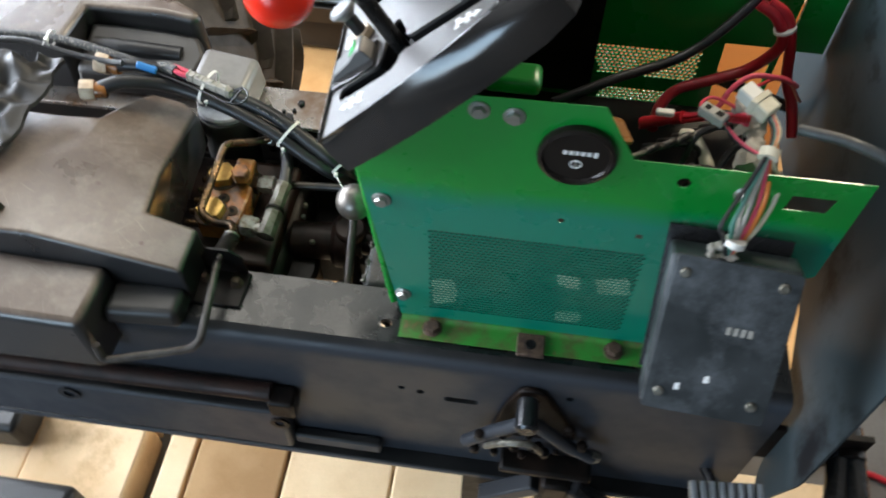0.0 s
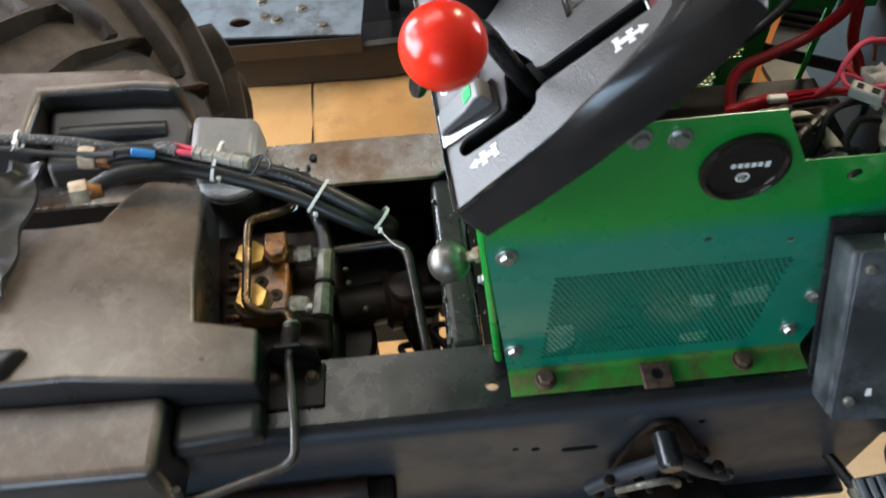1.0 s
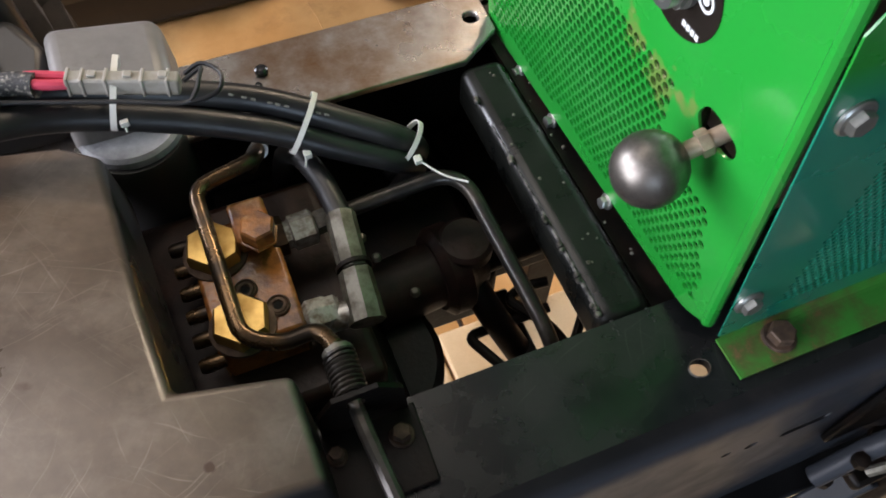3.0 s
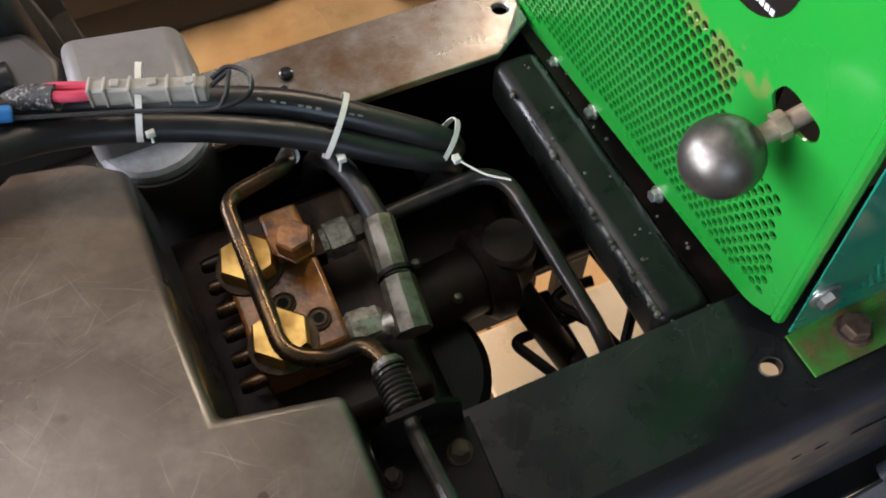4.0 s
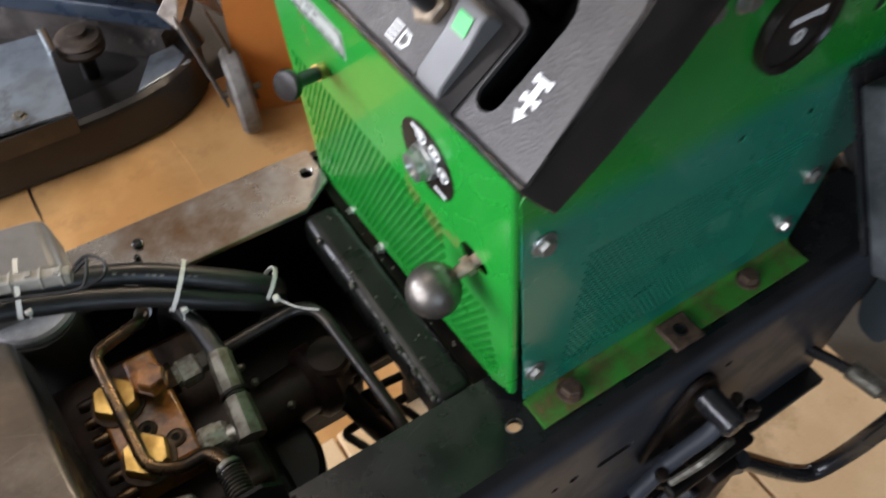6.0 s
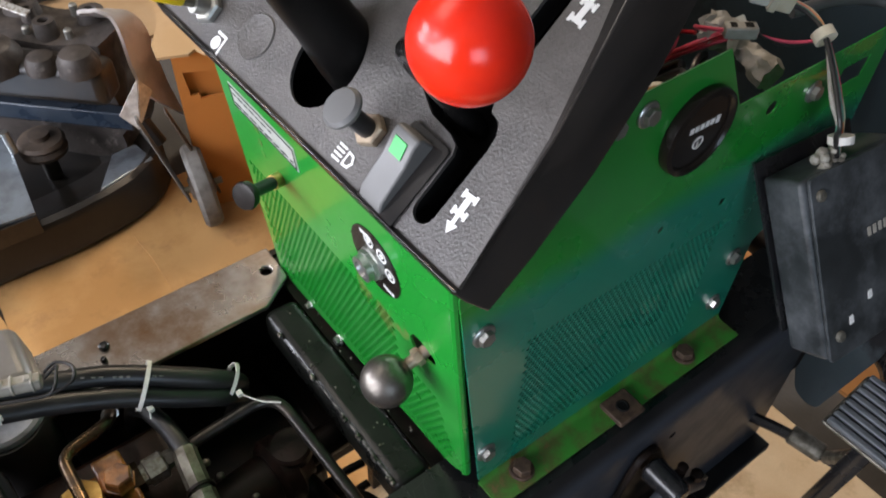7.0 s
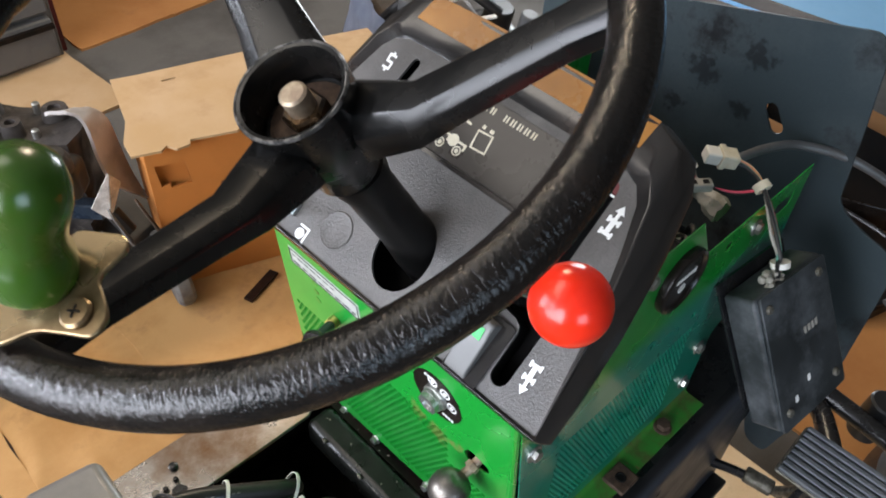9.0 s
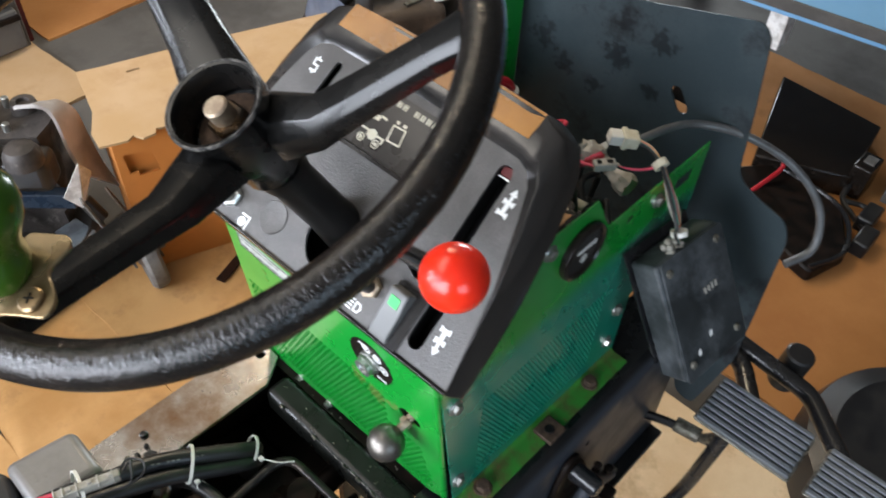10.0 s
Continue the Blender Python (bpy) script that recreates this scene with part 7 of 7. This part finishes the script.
part("inside", box(B(), 0.02, 0.60, 0.03, 0.25, 0.0, 0.05, OM), "card", ob_)
tag_ = thing("torn_flap", "torn brown cardboard strip on the floor", "cardboard", (0.31, 1.05, FLOOR))
part("strip", box(B(), -0.055, 0.055, -0.012, 0.012, 0.014, 0.020, Matrix.Translation((0.335, 1.055, FLOOR)) @ Matrix.Rotation(0.35, 4, "Z")), "rust_dark", tag_, smooth=False)

# ---- mower deck on the floor ----
dk = thing("mower_deck", "dirty black mower deck with a galvanised top plate", "mower deck", (-0.2, 1.5, FLOOR))
shell = B()
path = [(-0.95, 1.235), (-0.50, 1.222), (-0.20, 1.215), (-0.06, 1.222), (0.06, 1.250), (0.145, 1.315), (0.175, 1.42), (0.16, 1.60)]
path = [(p.x, p.y) for p in curve_pts([(x, y, 0) for x, y in path], 4)]
prof_d = [(0.0, 0.0), (-0.004, 0.010), (0.0, 0.020), (0.0, 0.085), (0.008, 0.100), (0.022, 0.106), (0.034, 0.098), (0.060, 0.085), (0.16, 0.060)]
rings = []
for i, (x, y) in enumerate(path):
    a, b = path[max(i - 1, 0)], path[min(i + 1, len(path) - 1)]
    t_ = Vector((b[0] - a[0], b[1] - a[1], 0)).normalized()
    n_ = Vector((-t_.y, t_.x, 0))
    rings.append([shell.verts.new(Vector((x, y, FLOOR + 0.018 + h)) + n_ * d) for d, h in prof_d])
for a, b in zip(rings, rings[1:]):
    for k in range(len(prof_d) - 1):
        shell.faces.new((a[k], b[k], b[k + 1], a[k + 1]))
part("skirt", shell, "deck", dk, "rolled dirty black deck skirt")
part("floor_pan", box(B(), -0.95, 0.11, 1.33, 1.95, FLOOR + 0.02, FLOOR + 0.082), "deck", dk, bevel=0.01)
part("corner_wedge", slab(B(), [(-0.055, 0.0), (0.085, 0.045), (0.075, 0.13), (0.015, 0.12)], basis((0.035, 1.252, FLOOR + 0.1265), (1, 0, 0.0), (0, 1, -0.10)), 0.012), "deck_top", dk, "grey scuffed corner wedge", smooth=False, bevel=0.003)
part("galvanised_plate", plate(B(), [(-0.70, 1.18), (-0.160, 1.141), (-0.132, 1.42), (-0.72, 1.46)], [ring_pts(-0.449, 1.216, 0.026, 20, 0.018)], basis((0, 0.04, -0.508), (1, 0, 0), (0, 1, 0)), 0.006), "deck_top", dk, "bluish galvanised plate with a round hole", smooth=False)
part("plate_fold", box(B(), -0.70, -0.16, 1.176, 1.181, -0.560, -0.5145), "deck", dk, smooth=False)
part("plate_riser", box(B(), -0.68, -0.20, 1.30, 1.36, FLOOR + 0.082, -0.5145), "deck", dk)
for x, y in ((-0.39, 1.27), (-0.36, 1.255), (-0.30, 1.29), (-0.40, 1.33), (-0.25, 1.22)):
    part("plate_bolt", hexbolt(B(), (x, y, -0.5078), (0, 0, 1), 0.010, 0.008, 0.014), "zinc_dull", dk)
# cross bar and the gear case on it
BA, BB = Vector((-0.52, 1.93, -0.475)), Vector((0.112, 1.318, -0.478))
part("cross_bar", box(B(), 0, (BB - BA).length, -0.022, 0.022, -0.016, 0.016, basis(BA, BB - BA, (0, 0, 1))), "deck_blue", dk, "dark blue-black cross bar", bevel=0.004)
CS = basis(Vector((0.128, 1.345, -0.44)), BA - BB, (0, 0, 1))
gc = B()
box(gc, 0.0, 0.50, 0.034, 0.125, -0.10, -0.02, CS)
part("gear_case", gc, "deck", dk, "dirty lumpy gear case", bevel=0.022, seg=4)
for u, v, r_, h_ in ((0.045, 0.118, 0.042, 0.050), (0.125, 0.110, 0.034, 0.040), (0.23, 0.105, 0.06, 0.06), (0.36, 0.105, 0.05, 0.05)):
    part("case_lump", lathe(B(), [(r_, 0), (r_ * 0.98, h_ * 0.5), (r_ * 0.75, h_ * 0.85), (r_ * 0.3, h_), (0, h_)], CS @ Matrix.Translation((u, v, -0.085)) @ Matrix.Rotation(radians(-90), 4, "X"), 20), "cast_dirty", dk)
for u, v in ((0.05, 0.045), (0.085, 0.030), (0.075, 0.075), (0.15, 0.06), (0.20, 0.02), (0.26, 0.07), (0.33, 0.03)):
    part("case_bolt", lathe(B(), [(0.010, 0.0), (0.010, 0.006), (0.007, 0.009), (0, 0.010)], CS @ Matrix.Translation((u, v, -0.0198)), 10), "zinc", dk)
part("pulley", lathe(B(), [(0.050, 0.0), (0.052, 0.010), (0.044, 0.018), (0.052, 0.028), (0.046, 0.036), (0.022, 0.038), (0.022, 0.05), (0, 0.052)], Matrix.Translation((-0.075, 1.415, FLOOR + 0.155)), 32), "dusty_brown", dk, "rusty drive pulley")
part("pulley_shaft", cyl(B(), (-0.075, 1.415, FLOOR + 0.0825), (-0.075, 1.415, FLOOR + 0.155), 0.018, 14), "deck", dk)
part("stop_post", cyl(B(), (-0.135, 1.395, -0.5075), (-0.138, 1.40, -0.455), 0.009, 10), "zinc", dk)
# lumpy casting under the band
ct = box(B(), 0.030, 0.52, -0.20, 0.135, -0.012, 0.140, CS)
bmesh.ops.subdivide_edges(ct, edges=list(ct.edges), cuts=11, use_grid_fill=True)
mid_c = CS @ Vector((0.27, -0.03, 0.06))
for v in ct.verts:
    d = (v.co - mid_c).normalized()
    v.co += d * (0.030 * noise.noise(v.co * 11) + 0.014 * noise.noise(v.co * 27 + Vector((3, 1, 5))) - 0.012)
part("casting", ct, "cast_dirty", dk, "dirty brown-grey lumpy casting")
for u, w, r_, h_ in ((0.10, 0.10, 0.030, 0.020), (0.17, 0.03, 0.024, 0.026), (0.26, 0.10, 0.038, 0.022), (0.36, 0.04, 0.030, 0.030), (0.22, 0.06, 0.016, 0.034)):
    part("boss", lathe(B(), [(r_ * 1.15, -0.03), (r_, h_ * 0.4), (r_ * 0.92, h_), (r_ * 0.5, h_), (r_ * 0.45, h_ * 0.5), (0, h_ * 0.5)], CS @ Matrix.Translation((u, 0.128, w)) @ Matrix.Rotation(radians(-90), 4, "X"), 20), "cast_dirty", dk)
for u, w in ((0.115, 0.02), (0.15, 0.12), (0.205, 0.015), (0.30, 0.12), (0.33, 0.09)):
    part("case_bolt", lathe(B(), [(0.009, -0.02), (0.009, 0.010), (0.006, 0.013), (0, 0.014)], CS @ Matrix.Translation((u, 0.132, w)) @ Matrix.Rotation(radians(-90), 4, "X"), 8), "zinc", dk)
part("bracket_strip", box(B(), 0.0, 0.115, -0.009, 0.009, -0.003, 0.003, basis(CS @ Vector((0.19, 0.172, 0.020)), CS.to_3x3() @ Vector((0.95, 0.05, 0.30)), CS.to_3x3() @ Vector((0, 0.4, 0.9)))), "corroded", dk, "pale worn bracket strip", bevel=0.002)
# arched band over the end of the case
ar = B()
edge_a = [(0.085, 1.42, -0.262), (0.108, 1.37, -0.240), (0.132, 1.36, -0.262), (0.140, 1.36, -0.310), (0.141, 1.355, -0.370), (0.148, 1.34, -0.440)]
edge_b = [(0.150, 1.47, -0.315), (0.176, 1.43, -0.292), (0.206, 1.42, -0.325), (0.216, 1.42, -0.400), (0.224, 1.41, -0.485), (0.236, 1.385, -0.560)]
ca, cb_ = curve_pts(edge_a, 5), curve_pts(edge_b, 5)
vv = [[ar.verts.new(a.lerp(b, f) + Vector((0, 0, 0.004 * noise.noise((i * 0.4, f * 4, 0))))) for f in (0, 0.2, 0.4, 0.6, 0.8, 1.0)] for i, (a, b) in enumerate(zip(ca, cb_))]
for i in range(len(vv) - 1):
    for j in range(5):
        ar.faces.new((vv[i][j], vv[i + 1][j], vv[i + 1][j + 1], vv[i][j + 1]))
bmesh.ops.recalc_face_normals(ar, faces=ar.faces)
bmesh.ops.solidify(ar, geom=list(ar.faces), thickness=0.008)
part("arched_band", ar, "plastic_bag", dk, "pale dusty arched band")
ir = B()
for tri in (((0.075, 1.285, -0.432), (0.131, 1.285, -0.362), (0.105, 1.275, -0.475)), ((0.131, 1.285, -0.362), (0.158, 1.30, -0.408), (0.105, 1.275, -0.475))):
    p = [Vector(q) for q in tri]
    nn = (p[1] - p[0]).cross(p[2] - p[0]).normalized() * 0.004
    f_ = [ir.verts.new(q) for q in p]
    g_ = [ir.verts.new(q - nn) for q in p]
    ir.faces.new(f_)
    ir.faces.new(list(reversed(g_)))
    for k in range(3):
        ir.faces.new((f_[(k + 1) % 3], f_[k], g_[k], g_[(k + 1) % 3]))
part("corner_iron", ir, "white_worn", dk, "bright folded corner iron", smooth=False)
part("iron_foot", tube(B(), [(0.118, 1.29, -0.47), (0.128, 1.27, -0.50), (0.135, 1.26, -0.52)], 0.018, 10), "deck", dk)
cs_ = thing("caster_wheel", "grey rubber caster wheel on a dark fork", "caster", (0.180, 1.165, FLOOR))
CC = Vector((0.178, 1.172, FLOOR + 0.098))
cmx = along(CC, CC + Vector((0.95, -0.20, 0.06)))
part("tyre", lathe(B(), [(0.060, -0.020), (0.088, -0.021), (0.096, -0.013), (0.0975, 0.0), (0.096, 0.013), (0.088, 0.021), (0.060, 0.020)], cmx, 36), "tyre", cs_)
part("hub", lathe(B(), [(0.020, -0.028), (0.030, -0.022), (0.059, -0.014), (0.059, 0.014), (0.030, 0.022), (0.020, 0.028)], cmx, 28), "dusty_brown", cs_)
FA = Vector((0.124, 1.225, -0.415))
for s_ in (-1, 1):
    off = Vector((0.95, -0.20, 0.06)).normalized() * (0.034 * s_)
    foot = CC + off + Vector((0, 0, -0.028))
    top = FA + off * 0.9
    mm_ = basis(top, foot - top, Vector((0.95, -0.20, 0.06)))
    L_ = (foot - top).length
    part("fork_leg", box(B(), 0, L_, -0.003, 0.003, -0.018, 0.018, mm_), "dusty_brown" if s_ > 0 else "tyre", cs_, bevel=0.003)
part("axle_bolt", cyl(B(), CC - Vector((0.95, -0.20, 0.06)).normalized() * 0.046, CC + Vector((0.95, -0.20, 0.06)).normalized() * 0.046, 0.008, 10), "zinc_dull", cs_)

# ---- far rear tyre with bar lugs ----
rt = thing("rear_tyre", "dusty brown-black tractor tyre with deep bar lugs", "tyre", (-0.735, 0.74, FLOOR))
TC = Vector((-0.735, 0.705, -0.345))


def crown(y):
    """Radius of the carcass at a distance from its middle."""
    return 0.326 - 0.9 * max(0.0, abs(y) - 0.08) ** 2 - 4.0 * max(0.0, abs(y) - 0.12) ** 2


def on_tyre(y, turn, lift):
    r = crown(y) + lift
    return TC + Vector((r * math.cos(turn), y, r * math.sin(turn)))


prof_t = [(0.17, -0.15), (0.23, -0.178), (0.28, -0.180)] + [(crown(y), y) for y in (-0.170, -0.155, -0.13, -0.10, -0.05, 0.0, 0.05, 0.10, 0.13, 0.155, 0.170)] + [(0.28, 0.180), (0.23, 0.178), (0.17, 0.15)]
part("carcass", lathe(B(), prof_t, Matrix.Translation(TC) @ Matrix.Rotation(radians(-90), 4, "X"), 72), "tyre_brown", rt, "dusty tread and side walls")
part("rim", lathe(B(), [(0.169, -0.14), (0.169, 0.14), (0.12, 0.12), (0.10, 0.02), (0, 0.02)], Matrix.Translation(TC) @ Matrix.Rotation(radians(-90), 4, "X"), 40), "yellow_dull", rt)


def lug(tip_y, tip_deg, end_y, end_deg):
    """A raised bar, tapered to its crest, that runs from the tread's middle back to its shoulder."""
    bm = B()
    rings = []
    n_ = 9
    for i in range(n_ + 1):
        f = i / n_
        y = tip_y + (end_y - tip_y) * f
        turn = radians(tip_deg + (end_deg - tip_deg) * f ** 0.85)
        base = on_tyre(y, turn, -0.004)
        h = 0.040 * min(1.0, 0.35 + 5 * f) if i else 0.020
        out = Vector((math.cos(turn), 0, math.sin(turn)))
        y2 = y + (end_y - tip_y) * 0.02
        run = (on_tyre(y2, radians(tip_deg + (end_deg - tip_deg) * min(1.0, f + 0.02)), -0.004) - base).normalized()
        side = out.cross(run).normalized()
        w0, w1 = 0.021, 0.012
        if i == 0:
            w0, w1 = 0.016, 0.009
        rings.append([bm.verts.new(base - side * w0), bm.verts.new(base - side * w1 + out * h), bm.verts.new(base + side * w1 + out * h), bm.verts.new(base + side * w0)])
    for a, b in zip(rings, rings[1:]):
        for k in range(4):
            j = (k + 1) % 4
            bm.faces.new((a[k], a[j], b[j], b[k]))
    bm.faces.new(rings[0])
    bm.faces.new(list(reversed(rings[-1])))
    return part("lug", bm, "tyre_brown", rt, bevel=0.005)


for k in range(17):
    lug(0.005, 21.4 + 21.18 * k, -0.166, 47.5 + 21.18 * k)
    lug(-0.012, 31.0 + 21.18 * k, 0.166, 64.0 + 21.18 * k)

# ---- far left: grey drawers ----
dr = thing("drawer_unit", "grey steel drawer unit with dark gaps", "drawers", (0.20, 2.55, FLOOR))
part("case", box(B(), -0.55, 0.46, 2.36, 2.85, FLOOR, FLOOR + 0.5), "grey_step", dr, bevel=0.006)
for k in range(3):
    part("drawer", box(B(), -0.53, 0.44, 2.325, 2.3595, FLOOR + 0.03 + 0.155 * k, FLOOR + 0.165 + 0.155 * k), "grey_step", dr, bevel=0.006)
    part("pull", box(B(), -0.53, 0.44, 2.31, 2.3245, FLOOR + 0.135 + 0.155 * k, FLOOR + 0.150 + 0.155 * k), "frame_dark", dr)
part("red_post", box(B(), 0.465, 0.485, 2.40, 2.46, FLOOR, FLOOR + 0.50), "red_dull", dr, "dull red corner post")

# ---- far right: battery box, connectors, blue bench, wheel ----
bt = thing("battery_box", "flat black case with sockets lying on the cardboard", "case", (1.88, 0.23, FLOOR))
part("case", slab(B(), [(2.09, 0.445), (1.65, 0.307), (1.76, 0.06), (2.06, 0.10)], basis((0, 0, FLOOR + 0.085), (1, 0, 0), (0, 1, 0)), 0.075), "dash_gloss", bt, bevel=0.006)
part("socket_block", box(B(), 1.77, 1.86, 0.02, 0.075, FLOOR + 0.012, FLOOR + 0.12), "dash_gloss", bt, bevel=0.005)
part("socket_face", box(B(), 1.80, 1.84, 0.03, 0.06, FLOOR + 0.1205, FLOOR + 0.124), "tyre", bt)
for k in range(2):
    part("plug", box(B(), 1.55 + 0.10 * k, 1.64 + 0.10 * k, -0.09 + 0.03 * k, -0.045 + 0.03 * k, FLOOR + 0.012, FLOOR + 0.06), "rubber", bt, bevel=0.006)
    part("plug_lead", tube(B(), [(1.63 + 0.10 * k, -0.066 + 0.03 * k, FLOOR + 0.035), (1.68 + 0.06 * k, 0.0, FLOOR + 0.03), (1.72, 0.05, FLOOR + 0.035), (1.78, 0.06, FLOOR + 0.05)], 0.008, 8), "rubber", bt)
part("lead", tube(B(), [(1.70, 0.24, FLOOR + 0.088), (1.64, 0.22, FLOOR + 0.09), (1.56, 0.24, FLOOR + 0.06), (1.46, 0.27, FLOOR + 0.022)], 0.007, 8), "wire_red", bt, "bright red lead")
be = thing("blue_bench", "blue painted bench top at the front of the workshop", "bench", (2.0, 0.5, FLOOR))
part("top", box(B(), -0.14, 0.9, -0.7, 0.7, -0.24, -0.19, Matrix.Translation((1.87, 0.45, 0)) @ Matrix.Rotation(radians(8), 4, "Z")), "blue", be, bevel=0.006)
part("edge_trim", box(B(), -0.15, -0.141, -0.7, 0.7, -0.222, -0.188, Matrix.Translation((1.87, 0.45, 0)) @ Matrix.Rotation(radians(8), 4, "Z")), "grey_step", be, bevel=0.002)
for x, y in ((1.85, -0.05), (1.80, 1.0), (2.55, 0.0), (2.55, 1.05)):
    part("leg", box(B(), x - 0.025, x + 0.025, y - 0.025, y + 0.025, FLOOR, -0.24), "grey_step", be)
wh = thing("spare_tyre", "dark tyre and wheel lying by the pedals", "tyre", (0.95, -0.42, FLOOR))
wm_ = Matrix.Translation((0.90, -0.46, FLOOR))
part("tyre", lathe(B(), [(0.12, 0.02), (0.20, 0.0), (0.245, 0.02), (0.26, 0.07), (0.26, 0.14), (0.245, 0.19), (0.20, 0.21), (0.12, 0.19)], wm_, 40), "rubber", wh)
part("rim", lathe(B(), [(0.119, 0.03), (0.119, 0.17), (0.09, 0.10), (0, 0.10)], wm_, 32), "fender", wh)
pw = thing("red_lead", "thin red lead lying on the concrete floor", "cable", (0.80, 0.2, FLOOR))
part("cable", tube(B(), [(0.715, 0.200, FLOOR + 0.007), (0.76, 0.206, FLOOR + 0.007), (0.80, 0.2016, FLOOR + 0.007), (0.87, 0.183, FLOOR + 0.007), (0.93, 0.15, FLOOR + 0.007)], 0.006, 8), "wire_red", pw)
# made-up slab for the dark area behind the front plate's notch
tr_ = thing("dark_filler_slab", "flat black slab added to darken the floor by the case", "tray", (1.5, 0.1, FLOOR))
part("pan", slab(B(), rounded([(1.36, -0.02), (1.50, -0.06), (1.66, 0.03), (1.70, 0.26), (1.60, 0.33), (1.44, 0.22)], 0.02), basis((0, 0, FLOOR + 0.055), (1, 0, 0), (0, 1, 0)), 0.042), "frame_dark", tr_, bevel=0.006)
part("rim", tube(B(), [(1.37, -0.01, FLOOR + 0.058), (1.50, -0.05, FLOOR + 0.058), (1.65, 0.035, FLOOR + 0.058), (1.69, 0.255, FLOOR + 0.058)], 0.007, 8), "frame", tr_)
part("bracket", box(B(), 1.765, 1.83, 0.395, 0.45, -0.36, -0.2405), "white_worn", be, "white corner bracket under the top", bevel=0.004)

# ---- stripped engine beyond the cardboard box ----
en = thing("stripped_engine", "dirty stripped engine standing on the floor with a plastic sheet", "engine", (1.2, 1.35, FLOOR))
EM = Matrix.Translation((1.22, 1.34, FLOOR)) @ Matrix.Rotation(radians(-24), 4, "Z")
part("crankcase", box(B(), -0.28, 0.26, -0.16, 0.18, 0.012, 0.24, EM), "deck", en, bevel=0.03, seg=3)
part("cover", box(B(), -0.20, 0.10, -0.12, 0.14, 0.2405, 0.34, EM), "dusty_brown", en, bevel=0.025, seg=3)
for u, v, r, h in ((-0.16, -0.06, 0.028, 0.44), (-0.05, 0.08, 0.035, 0.42), (0.16, 0.02, 0.05, 0.33), (0.20, -0.10, 0.03, 0.36)):
    part("stud_pipe", cyl(B(), EM @ Vector((u, v, 0.2)), EM @ Vector((u + 0.02, v - 0.02, h)), r, 18, r * 0.9, 0.004), "cable_grey" if r < 0.032 else "deck", en)
for k in range(7):
    part("cooling_fin", box(B(), -0.30 + 0.012, -0.02, -0.175, -0.16, 0.05 + 0.026 * k, 0.058 + 0.026 * k, EM), "deck", en)
part("hose", tube(B(), [EM @ Vector(p) for p in ((-0.20, 0.0, 0.33), (-0.10, -0.02, 0.41), (0.05, 0.0, 0.40), (0.16, -0.04, 0.33))], 0.016, 10), "rubber", en)
random.seed(31)
for k in range(6):
    p = Vector((random.uniform(-0.2, 0.1), random.uniform(-0.1, 0.1), 0.342))
    part("scrap", box(B(), -0.03, 0.03, -0.008, 0.008, 0.0, 0.006, EM @ Matrix.Translation(p) @ Matrix.Rotation(random.uniform(0, 3), 4, "Z")), ("plastic_bag", "zinc_dull", "white_worn")[k % 3], en)
shv = B()
rows_ = []
for i in range(15):
    f = i / 14
    rows_.append([shv.verts.new(EM @ Vector((-0.325 + 0.02 * noise.noise((f * 5, g * 4, 0.2)) + 0.10 * f, -0.19 + 0.34 * g, 0.03 + 0.37 * f + 0.02 * noise.noise((f * 3, g * 6, 4))))) for g in (k / 12 for k in range(13))])
for a, b in zip(rows_, rows_[1:]):
    for k in range(12):
        shv.faces.new((a[k], a[k + 1], b[k + 1], b[k]))
bmesh.ops.solidify(shv, geom=list(shv.faces), thickness=0.003)
part("plastic_sheet", shv, "sheet_blue", en, "creased bluish plastic sheet")
